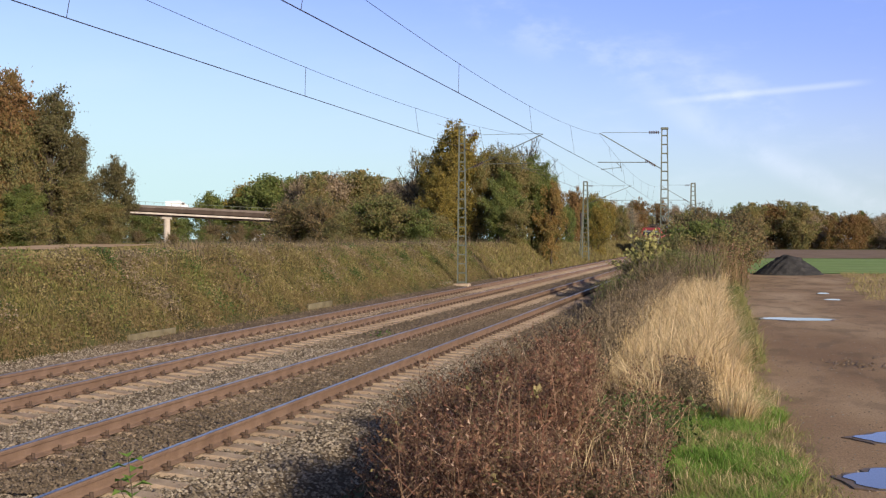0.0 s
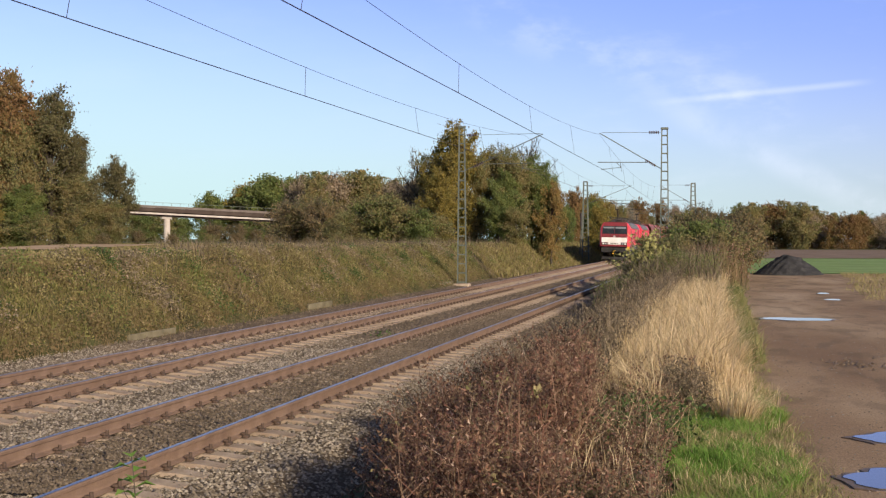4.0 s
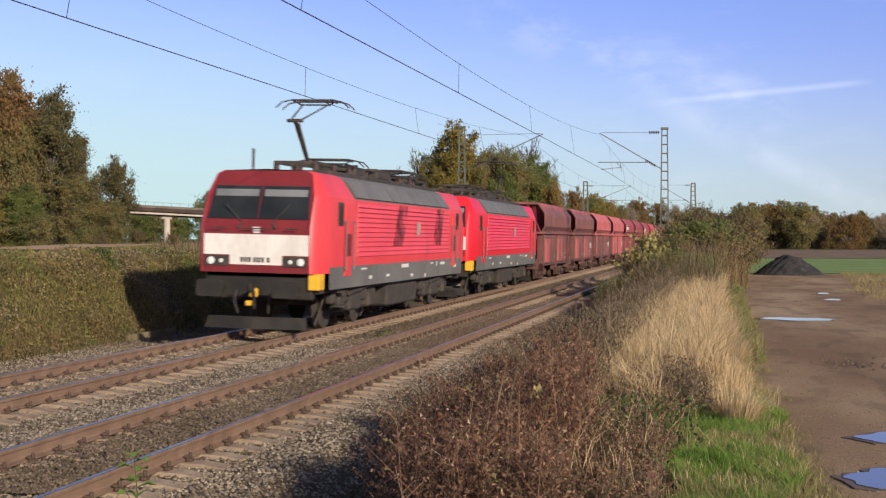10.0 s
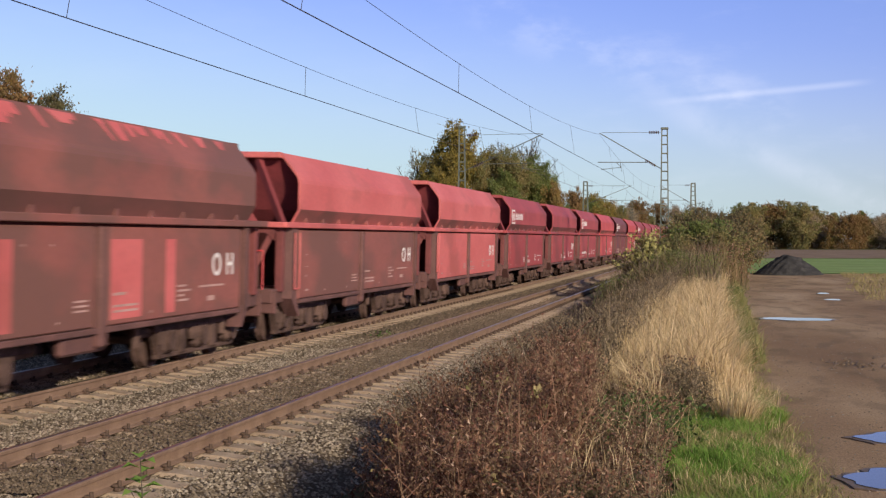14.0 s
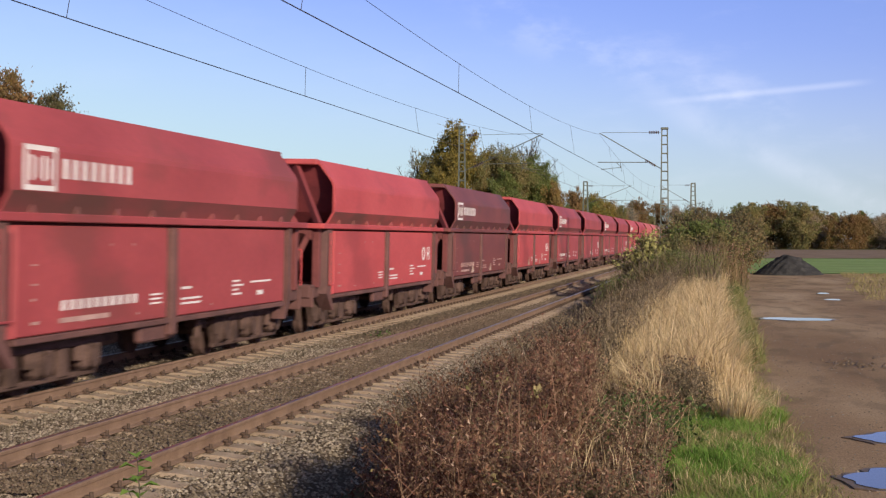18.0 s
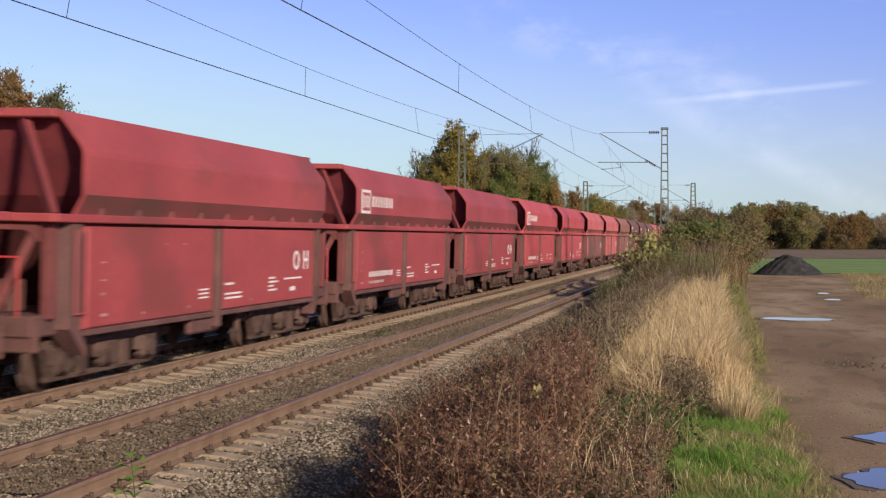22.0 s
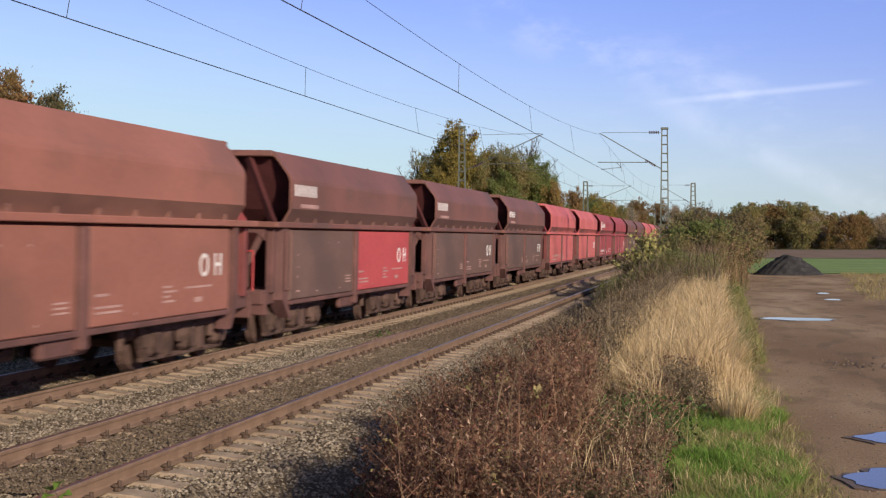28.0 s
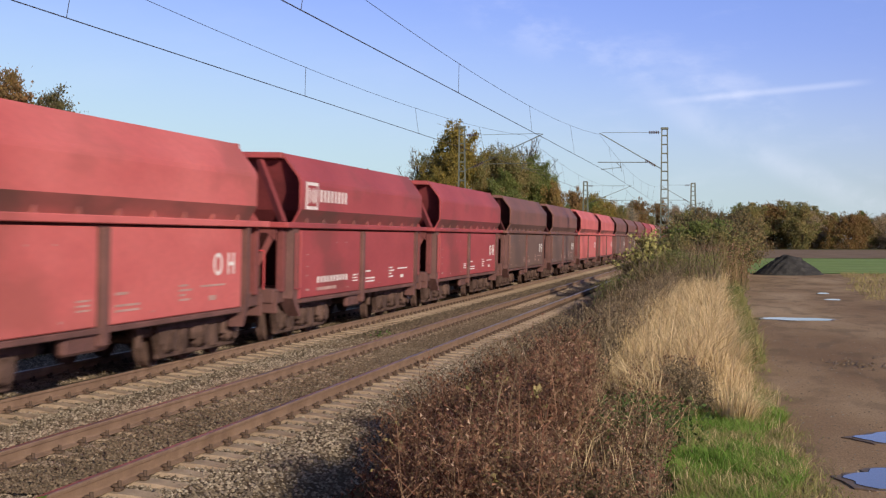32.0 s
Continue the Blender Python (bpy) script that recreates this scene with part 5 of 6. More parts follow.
TRAIN += [(first, 0.0), (second, LOCO)]
for k, spec in enumerate(ORDER):
    words = spec.split("+")
    if spec not in protos:
        paint = PAINTS[words[0]]
        panel = PAINTS["bright"] if "panel" in words else None
        marks = words[1:] + (["clean"] if words[0] in ("bright", "wine") else [])
        lab = LABELS[words[0]] + (", white emblem" if "logo" in words else "") + (", one repainted flap" if panel else "")
        w = build_wagon(paint, lab, marks, PAINTS["brown_low"] if words[0] == "brown" else PAINTS["maroon"] if "worn" in words else None, panel=panel)
        protos[spec] = w
    else:
        w = copy_thing(protos[spec], pose(0, 0, 0))
    TRAIN.append((w, OFF + WAGON * k))

# ---- bridge and traffic far left ----
BR = pose(-140.0, 384.0, 0, 0, 0, 20.0)
bridge = thing("road_bridge", "weathered concrete road bridge on a round pier", "bridge", BR, kind="structure")


def deck_strip(y0, y1, z0, z1):
    """A strip along the deck, which falls by 5 in 100."""
    return Mesh().prism([(-46, 11.3 + z0), (52, 6.4 + z0), (52, 6.4 + z1), (-46, 11.3 + z1)], y0, y1)


part("deck", deck_strip(0, 9.0, 0.4, 1.45), BRIDGE_DARK, bridge, "dark concrete deck side")
part("deck_beam", deck_strip(0.6, 8.4, -0.9, 0.4), BRIDGE_DARK, bridge)
part("deck_fascia", deck_strip(-0.4, -0.003, -0.42, 0.06), BRIDGE, bridge, "pale concrete fascia strip")
part("parapet", deck_strip(-0.25, 0.15, 1.46, 2.1), PARAPET, bridge, "weathered concrete parapet")
part("hand_rail", deck_strip(-0.12, -0.08, 3.0, 3.08), GALV, bridge)
for k in range(40):
    x = -45 + 2.45 * k
    z = 9.0 - 0.05 * x
    part("rail_post", Mesh().box(x - 0.04, x + 0.04, -0.14, -0.06, z + 2.1, z + 3.0), GALV, bridge)
for x in (-7.2,):
    zt = 9.0 - 0.05 * x - 0.85
    part("pier", Mesh().bar((x, 2.0, 0.2), (x, 2.0, zt), 1.9, n=16).box(x - 1.5, x + 1.5, 1.0, 3.0, zt - 0.7, zt, 0.1), BRIDGE, bridge, "round pale concrete pier")
part("abutment", Mesh().box(36, 54, 0.4, 8.6, 0.0, 6.2, 0.1), BRIDGE_DARK, bridge)
part("abutment", Mesh().box(-46, -38, 0.4, 8.6, 0.0, 9.9, 0.1), BRIDGE_DARK, bridge)
tagged(new("road", Mesh().box(-120, 90, -8.6, -1.5, 0.4, 0.9, 0.0, BR).data("road", surface("asphalt", [(0.045, 0.045, 0.047), (0.06, 0.06, 0.06)], 0.5, 0.9, bump=0.2))), "grey asphalt road below the bridge", "road", kind="structure")

VANWHITE = surface("white_van_paint", [(0.62, 0.63, 0.64), (0.74, 0.75, 0.76)], 0.5, 0.4, bump=0.0, detail=0.08)


def van(name, label, length, height):
    v_ = thing(name, label, "van" if name == "delivery_van" else "lorry")
    h = height
    cab = 2.2
    part("body", Mesh().prism([(cab, 0.55), (length, 0.55), (length, h), (cab, h)], -1.05, 1.05), VANWHITE, v_)
    part("cab", Mesh().prism([(0.0, 0.5), (cab, 0.5), (cab, h * 0.86), (1.4, h * 0.84), (0.75, h * 0.55), (0.05, h * 0.44)], -0.98, 0.98), VANWHITE, v_)
    part("windscreen", Mesh().add([(1.36, -0.85, h * 0.81), (1.36, 0.85, h * 0.81), (0.76, 0.85, h * 0.57), (0.76, -0.85, h * 0.57), (1.32, -0.85, h * 0.83), (1.32, 0.85, h * 0.83), (0.72, 0.85, h * 0.58), (0.72, -0.85, h * 0.58)], [(4, 5, 6, 7), (0, 1, 2, 3), (0, 1, 5, 4), (2, 3, 7, 6)]), GLASS, v_)
    for s in (-1, 1):
        part("side_window", Mesh().box(1.2, 2.0, s * 0.985, s * 1.0, h * 0.56, h * 0.78), GLASS, v_)
        for x in (1.1, length - 1.2):
            part("wheel", Mesh().bar((x, s * 0.75, 0.36), (x, s * 1.0, 0.36), 0.72, n=14), LOCO_DARK, v_)
    part("bumper", Mesh().box(-0.08, 0.2, -0.95, 0.95, 0.3, 0.55, 0.03), LOCO_DARK, v_)
    return v_


bridge_van = van("delivery_van", "tall white delivery van crossing the bridge", 6.6, 2.75)
road_lorry = van("white_lorry", "white box lorry on the road below the bridge", 6.4, 2.7)

# ---- trees ----


def branchy(mesh, a, b, r0, r1, n=6):
    a, b = Vector(a), Vector(b)
    way = (b - a).normalized()
    u = way.cross(Vector((0, 1, 0.01))).normalized()
    t = way.cross(u)
    vs = [p + (u * math.cos(i * 2 * math.pi / n) + t * math.sin(i * 2 * math.pi / n)) * r for p, r in ((a, r0), (b, r1)) for i in range(n)]
    mesh.add(vs, [(i, (i + 1) % n, n + (i + 1) % n, n + i) for i in range(n)])


def tree_data(h, w, leaves, size, mat, seed, low=0.12, bare=0.0, tall=0.55, clump=0.085):
    """Meshes of one tree: trunk with rising limbs and twigs, and a crown of small leaves in many uneven clumps.
    tall: the height, as a share, at which the crown is widest; bare: how many twigs stand out of the leaves."""
    g, r = np.random.default_rng(seed), random.Random(seed)
    ph = [r.uniform(0, 6.28) for _ in range(4)]

    def reach(z, a):
        """Half width of the crown at a share z of its height, towards a."""
        u = np.clip((z - low * 0.5) / (1 - low * 0.5), 0, 1)
        body = np.where(z < tall, 0.62 + 0.38 * np.sin(np.pi / 2 * np.clip(u / tall, 0, 1)), np.clip(1 - np.clip((z - tall) / (1 - tall), 0, 1) ** 1.7, 0, 1) ** 0.72 * 0.94 + 0.06)
        return 0.5 * w * body * (1 + 0.18 * np.sin(2 * a + ph[0] + 4 * z) + 0.16 * np.sin(3 * a + 9 * z + ph[1]) + 0.15 * np.sin(19 * z + 2 * a + ph[2]) + 0.10 * np.sin(5 * a - 27 * z + ph[3]))

    trunk = Mesh()
    top = (r.uniform(-0.03, 0.03) * w, r.uniform(-0.03, 0.03) * w, h * 0.84)
    branchy(trunk, (0, 0, -0.3), (top[0] * 0.4, top[1] * 0.4, h * 0.35), h * 0.022, h * 0.016, 8)
    branchy(trunk, (top[0] * 0.4, top[1] * 0.4, h * 0.35), top, h * 0.016, h * 0.004, 6)
    centres, radii = [], []
    for k in range(36):
        leader = k % 6 == 0
        z0 = r.uniform(max(low, 0.10), 0.66) if not leader else r.uniform(0.4, 0.7)
        a = r.uniform(0, 6.283)
        z1 = min(r.uniform(0.9, 1.0), z0 + r.uniform(0.12, 0.34)) if not leader else r.uniform(0.84, 0.99)
        d = float(reach(z1, a)) * r.uniform(0.6, 1.08) * (0.6 if leader else 1.0)
        root, tip = Vector((top[0] * 0.5, top[1] * 0.5, z0 * h)), Vector((math.cos(a) * d, math.sin(a) * d, z1 * h))
        branchy(trunk, root, tip, h * 0.007, h * 0.002, 5)
        for q in range(7):
            p = root.lerp(tip, r.uniform(0.35, 1.0))
            e = p + Vector((math.cos(a) * 0.5 + r.uniform(-1, 1), math.sin(a) * 0.5 + r.uniform(-1, 1), r.uniform(-0.2, 1.1))) * w * r.uniform(0.04, 0.12)
            branchy(trunk, p, e, h * 0.003, h * 0.0009, 4)
            for _ in range(int(4 * bare)):
                branchy(trunk, e, e + Vector((r.uniform(-0.5, 0.5), r.uniform(-0.5, 0.5), r.uniform(0.3, 1.0))) * w * 0.10, h * 0.0014, h * 0.0006, 3)
            centres.append(p.lerp(e, 0.75))
            radii.append(r.uniform(0.5, 1.25) * clump * 0.62 * w)
    # the inside of the crown
    n = 60
    z, a = g.uniform(low, 0.86, n), g.uniform(0, 2 * np.pi, n)
    d = reach(z, a) * 0.72 * np.sqrt(g.uniform(0, 1, n))
    cl = np.concatenate([np.array(centres), np.stack([np.cos(a) * d, np.sin(a) * d, z * h], 1)])
    cr = np.concatenate([np.array(radii), g.uniform(0.7, 1.5, n) * clump * w])
    share = cr ** 1.5
    which = g.choice(len(cl), leaves, p=share / share.sum())
    pts = cl[which] + g.normal(0, 1, (leaves, 3)) * (cr[which] * np.where(g.uniform(0, 1, leaves) < 0.12, 1.7, 1.0))[:, None] * np.array([0.62, 0.62, 0.5])
    pts = pts[(pts[:, 2] > 0.1) & (pts[:, 2] < h * 1.02)]
    v, f = loft_leaves(pts, size, 0.8, 3)
    return trunk.data("trunk", BARK), fast_mesh("crown", v, f, mat)


def plant(kind, datas, x, y, scale, label, turn=0.0, z=None, group="", wide=1.0):
    zz = float(ground_z(np.array(x), np.array(y))) if z is None else z
    t = thing(kind, label, "tree" if "tree" in kind else "bush", Matrix.Translation((x, y, zz)) @ Euler((0, 0, turn)).to_matrix().to_4x4() @ Matrix.Diagonal((scale * wide, scale * wide, scale, 1)), group=group)
    for nm, me in zip(("trunk", "crown"), datas):
        o = new(nm, me)
        o.parent = t
    return t


T_AUT = tree_data(10, 7.0, 30000, 0.135, L_RUSSET, 3, 0.1, 0.2, 0.64)
T_GRN = tree_data(10, 7.0, 30000, 0.13, L_GREEN, 5, 0.05)
T_DRK = tree_data(10, 6.0, 26000, 0.125, L_OLIVE, 6, 0.05, 0.3, 0.35)
T_YEL = tree_data(11, 6.0, 30000, 0.14, L_YELLOW, 9, 0.06, 0.3, 0.70)
T_MIX = tree_data(10, 6.6, 28000, 0.13, L_MIX, 12, 0.05, 0.4, 0.68)
T_RND = tree_data(7, 6.2, 24000, 0.11, L_OLIVE, 5, 0.18, 0.4, 0.62)
T_BRN = tree_data(9, 6.2, 12000, 0.125, L_BROWN, 15, 0.08, 1.0)
T_ORG = tree_data(9, 4.6, 15000, 0.13, L_AUTUMN, 17, 0.08, 0.3)
T_BARE = tree_data(9, 5.5, 1200, 0.10, L_BROWN, 18, 0.1, 1.6)
F_MIX = tree_data(10, 9, 11000, 0.25, L_MIX, 22, 0.02)
F_AUT = tree_data(10, 9, 11000, 0.25, L_RUSSET, 25, 0.02)
F_GRN = tree_data(10, 9, 11000, 0.25, L_GREEN, 28, 0.02, 0, 0.4)
F_YEL = tree_data(10, 9, 11000, 0.25, L_YELLOW, 31, 0.02)
F_BRN = tree_data(10, 9, 9500, 0.23, L_BROWN, 30, 0.02, 0.6)
B_BRN = tree_data(3.0, 3.6, 5200, 0.085, G_BUSH, 33, 0.02, 1.0)
B_GRN = tree_data(3.0, 3.6, 6500, 0.09, L_GREEN, 36, 0.02)
B_MIX = tree_data(3.0, 3.6, 6500, 0.09, L_MIX, 39, 0.02, 0.5)
B_PALE = tree_data(2.4, 2.0, 1300, 0.10, L_PALE, 42, 0.1)

AUT, GRN, YEL, MIX = "broad tree with orange-brown autumn leaves", "broad tree with dull green leaves", "tall tree with yellow-green autumn leaves", "tree with mixed green and brown autumn leaves"
OLIVE, WOOD = "tapering tree with dark olive and brown leaves", "brown woodland tree in late autumn"
HALF, SPARSE = "half-bare tree with thin grey twigs", "thin brown tree with sparse leaves"
BUSHES = {"brown": (B_BRN, "withered brown bush with sparse leaves"), "mixed": (B_MIX, "dense bush with brown and green leaves"), "green": (B_GRN, "dense bush with dull green leaves")}
R = random.Random(4)
# left group on the bank: a russet tree, a dark one beside it, undergrowth
for d, x, y, s, lab, w in ((T_AUT, -29.0, 72, 1.04, AUT, 0.78), (T_AUT, -31.6, 71, 1.0, AUT, 0.8), (T_DRK, -26.3, 72.5, 0.90, OLIVE, 0.86), (T_DRK, -25.3, 73.5, 0.66, OLIVE, 0.8), (T_MIX, -27.6, 71, 0.72, MIX, 0.75), (T_AUT, -34.5, 78, 1.0, AUT, 1.1), (T_DRK, -27.9, 74, 0.80, OLIVE, 0.8), (T_GRN, -29.3, 69.5, 0.40, GRN, 1.2), (T_GRN, -26.9, 70.5, 0.36, GRN, 1.2), (T_MIX, -24.9, 72.5, 0.44, MIX, 1.0), (T_MIX, -23.6, 74, 0.30, MIX, 1.2), (T_YEL, -28.2, 69.2, 0.26, YEL, 1.1)):
    plant("broadleaf_tree", d, x, y, s, lab + " on the bank", R.uniform(0, 6), group="trees on the far bank", wide=w)
plant("broadleaf_tree", T_RND, -31.3, 92, 0.92, "rounded open tree with thin dark brown leaves", 2.0, group="trees on the far bank", wide=0.66)
# central group behind the mast
for d, x, y, s, lab, w in ((T_YEL, -12.1, 118, 0.99, YEL, 0.92), (T_MIX, -14.1, 119, 0.86, MIX, 0.72), (T_YEL, -12.9, 115, 0.60, YEL, 0.9), (T_MIX, -8.9, 121, 0.89, MIX, 0.85), (T_GRN, -5.9, 121, 0.83, GRN, 0.62), (T_MIX, -7.4, 119, 0.84, MIX, 0.8), (T_MIX, -10.4, 119, 0.80, MIX, 0.75), (T_GRN, -7.6, 117.5, 0.66, GRN, 0.8), (T_BARE, -6.6, 125, 1.06, HALF, 0.9), (T_BARE, -8.9, 124, 1.02, HALF, 0.8), (T_GRN, -4.9, 121, 0.84, GRN, 0.6), (T_ORG, -4.0, 119.5, 0.84, AUT, 0.72), (T_BARE, -15.8, 120, 0.92, HALF, 0.8), (T_GRN, -8.0, 116, 0.48, GRN, 0.9), (T_BRN, -16.9, 121, 0.62, SPARSE, 1.0), (T_MIX, -6.4, 115, 0.34, MIX, 1.2)):
    plant("broadleaf_tree", d, x, y, s, lab, R.uniform(0, 6), group="trees beside the line", wide=w)
for k in range(9):
    d, lab = BUSHES[("mixed", "brown", "mixed", "green")[k % 4]]
    plant("bush", d, -18.5 + 0.85 * k + R.uniform(-0.3, 0.3), 107 + R.uniform(-2, 3), R.uniform(0.9, 1.25) * (1.15 if 1 < k < 6 else 0.85), lab, R.uniform(0, 6), group="bushes on the bank")
# undergrowth round the far bank's trees and below the bridge
for k in range(16):
    d, lab = BUSHES[R.choice(("green", "mixed", "brown", "green"))]
    plant("bush", d, (-34.0 + k * 0.72 if k < 12 else -34.5 + (k - 11) * 1.15) + R.uniform(-0.3, 0.3), (71 if k < 12 else 91) + R.uniform(-1.5, 1.5), R.uniform(0.55, 0.9) * (0.6 if k > 11 else 1), lab, R.uniform(0, 6), group="bushes on the bank")
for k in range(2, 15):
    d, lab = BUSHES[R.choice(("mixed", "brown", "green"))]
    plant("bush", d, -140 + k * 2.7 + R.uniform(-0.8, 0.8), 372 + k * 1.0 + R.uniform(-3, 3), R.uniform(1.3, 1.9), lab, R.uniform(0, 6), z=0.8, group="bushes below the bridge")
# wood behind, from the bridge to the central group
WOOD_X, WOOD_TOP = [-58, -55, -51, -45.6, -38.9, -30], [10.0, 10.9, 10.6, 11.4, 10.4, 9.8]
for k in range(30):
    x = -55.5 + k * 0.88 + R.uniform(-0.8, 0.8)
    y = 205 + R.uniform(-6, 22)
    d, lab = R.choice(((F_MIX, MIX), (F_BRN, WOOD), (F_MIX, MIX), (F_BRN, WOOD), (F_MIX, MIX), (F_AUT, AUT)))
    plant("woodland_tree", d, x * y / 210, y, float(np.interp(x, WOOD_X, WOOD_TOP)) / 10 * R.uniform(0.86, 1.0), lab, R.uniform(0, 6), group="wood behind the bank", wide=R.uniform(0.7, 1.1))
for k in range(17):
    x = -30 + k * 1.05 + R.uniform(-0.5, 0.5)
    d, lab = BUSHES[R.choice(("mixed", "brown", "brown"))]
    plant("bush", d, x, 127 + R.uniform(-5, 7), R.uniform(0.9, 1.5) * (1.25 if k > 8 else 1.0), lab, R.uniform(0, 6), group="bushes on the bank")
for k in range(14):
    x = -24 + k * 0.9
    d, lab = BUSHES[R.choice(("brown", "mixed", "brown"))]
    plant("bush", d, x, 70 + k * 4.2 + R.uniform(-2, 2), R.uniform(0.22, 0.36) if x < -13.5 else R.uniform(0.45, 0.8), lab, R.uniform(0, 6), group="bushes on the bank")
# trees along the line further off
for d, x, y, s, lab, w in ((F_AUT, -8.6, 160, 0.66, AUT, 0.62), (F_AUT, -7.6, 172, 0.70, AUT, 0.6), (F_GRN, -6.9, 158, 0.46, GRN, 0.7), (F_YEL, -4.5, 172, 0.62, YEL, 0.62), (F_YEL, -6.0, 180, 0.66, YEL, 0.6), (F_GRN, -5.6, 176, 0.6, GRN, 0.6)):
    plant("woodland_tree", d, x, y, s, lab, R.uniform(0, 6), group="trees along the line", wide=w)
for k in range(12):
    y = 195 + k * 13 + R.uniform(-4, 4)
    d, lab = R.choice(((F_AUT, AUT), (F_MIX, MIX), (F_YEL, YEL), (F_BRN, WOOD)))
    plant("woodland_tree", d, -6.5 - R.uniform(0, 4.0), y, R.uniform(0.6, 0.8), lab, R.uniform(0, 6), group="trees along the line", wide=0.7)
for x, y, s, d, lab in ((-16.5, 455, 1.5, F_AUT, AUT), (-10.0, 460, 1.42, F_AUT, AUT), (-4.5, 452, 1.25, F_BRN, WOOD), (1.5, 455, 1.28, F_AUT, AUT), (6.5, 462, 1.1, F_AUT, AUT), (11, 470, 0.8, F_BRN, WOOD), (-24, 450, 1.4, F_BRN, WOOD)):
    plant("woodland_tree", d, x, y, s, lab, R.uniform(0, 6), z=0.2, group="trees closing the line", wide=0.75)
# wood across the fields
for k in range(34):
    x = 11.6 + k * 1.45 + R.uniform(-0.6, 0.6)
    d, lab = R.choice(((F_MIX, MIX), (F_BRN, WOOD), (F_AUT, AUT), (F_AUT, AUT), (F_MIX, MIX), (F_GRN, GRN)))
    y = 238 + R.uniform(0, 14)
    plant("woodland_tree", d, x, y, float(np.interp(x, [11, 14, 18.7, 25, 30.5, 36, 60], [0.74, 0.90, 0.93, 0.81, 0.71, 0.63, 0.58])) * R.uniform(0.8, 1.02), lab, R.uniform(0, 6), z=0.1, group="wood across the fields", wide=R.uniform(0.8, 1.2))
# bridge surroundings
for k in range(26):
    x = -205 + k * 3.4
    d, lab = R.choice(((F_MIX, MIX), (F_GRN, GRN), (F_YEL, YEL), (F_GRN, GRN), (F_MIX, MIX), (F_GRN, GRN)))
    plant("woodland_tree", d, x, 455 + R.uniform(-10, 20), R.uniform(0.6, 0.85) if x < -167 else float(np.interp(x, [-165, -150, -135], [1.65, 2.1, 2.35])) * R.uniform(0.88, 1.0), lab, R.uniform(0, 6), z=1.0, group="trees beyond the bridge")

for k in range(9):
    plant("bush", (B_GRN, B_MIX)[k % 2], -190 + k * 3.6, 420 + 3 * (k % 3), R.uniform(2.9, 3.6), "dense bush with dull green leaves beyond the bridge", R.uniform(0, 6), z=0.5, group="bushes beyond the bridge")

# bushes between yard and line
for x, y, s, d, lab in ((7.3, 60, 0.62, B_BRN, "withered brown bush with sparse leaves"), (8.2, 63, 0.72, B_GRN, "dense bush with dull green leaves"), (9.1, 61, 0.80, B_BRN, "withered brown bush with sparse leaves"), (10.0, 64, 0.78, B_BRN, "withered brown bush with sparse leaves"), (10.7, 60, 0.66, B_BRN, "withered brown bush with sparse leaves"), (8.7, 56, 0.58, B_MIX, "dense bush with brown and green leaves"), (7.6, 70, 0.72, B_MIX, "dense bush with brown and green leaves"), (9.5, 72, 0.9, B_BRN, "withered brown bush with sparse leaves"), (10.9, 68, 0.85, B_BRN, "withered brown bush with sparse leaves"), (7.0, 52, 0.40, B_BRN, "withered brown bush with sparse leaves"), (8.0, 58, 0.7, B_GRN, "dense bush with dull green leaves"), (9.6, 58, 0.72, B_GRN, "dense bush with dull green leaves"), (7.8, 66, 0.8, B_BRN, "withered brown bush with sparse leaves"), (8.9, 67, 0.85, B_MIX, "dense bush with brown and green leaves"), (10.3, 56, 0.6, B_MIX, "dense bush with brown and green leaves")):
    plant("bush", d, x, y, s * (1.0 if x < 8.4 else 1.22), lab, R.uniform(0, 6), group="bushes between yard and line")
for x, y, s, k in ((8.3, 42, 0.42, "brown"), (8.7, 46, 0.5, "mixed"), (8.0, 48.5, 0.5, "brown"), (7.7, 38.5, 0.34, "brown"), (8.6, 51, 0.55, "green"), (7.4, 46.5, 0.36, "brown")):
    plant("bush", BUSHES[k][0], x, y, s, BUSHES[k][1], R.uniform(0, 6), group="bushes between yard and line", wide=0.8)
plant("bush", B_PALE, 7.6, 55, 1.2, "young bush with pale yellow leaves", 2.0, group="bushes between yard and line")
plant("bush", B_PALE, 7.15, 57, 1.05, "young bush with pale yellow leaves", 0.4, group="bushes between yard and line")
for k in range(22):
    plant("bush", R.choice((B_BRN, B_MIX, B_BRN)), 8.6 + R.uniform(-1.3, 1.3), 76 + k * 4, R.uniform(0.5, 0.85), "withered brown bush with sparse leaves", R.uniform(0, 6), group="bushes between yard and line")

# heap of chippings
def heap(cx, cy, rx, ry, h):
    xs, ys = np.linspace(-1, 1, 56), np.linspace(-1, 1, 56)
    gx, gy = np.meshgrid(xs, ys)
    r = np.sqrt((gx - 0.05) ** 2 + gy ** 2)
    z = h * np.clip(1 - r ** 1.25, 0, 1) * (1 + 0.16 * hump(gx * rx, gy * ry, 0.5, 1.0)) + 0.05 * hump(gx * rx, gy * ry, 0.12, 2.0) * (r < 0.95)
    v = np.stack([cx + gx * rx, cy + gy * ry, 0.42 + z - 0.02], 2).reshape(-1, 3)
    i = (np.arange(55)[:, None] * 56 + np.arange(55)[None, :]).ravel()
    f = np.stack([i, i + 1, i + 57, i + 56], 1)
    tagged(new("spoil_heap", fast_mesh("spoil_heap", v, f, GRAVEL)), "heap of dark grey chippings at the end of the yard", "gravel heap")


heap(13.4, 70.0, 1.72, 1.9, 1.02)

# ---- grass and herbs ----


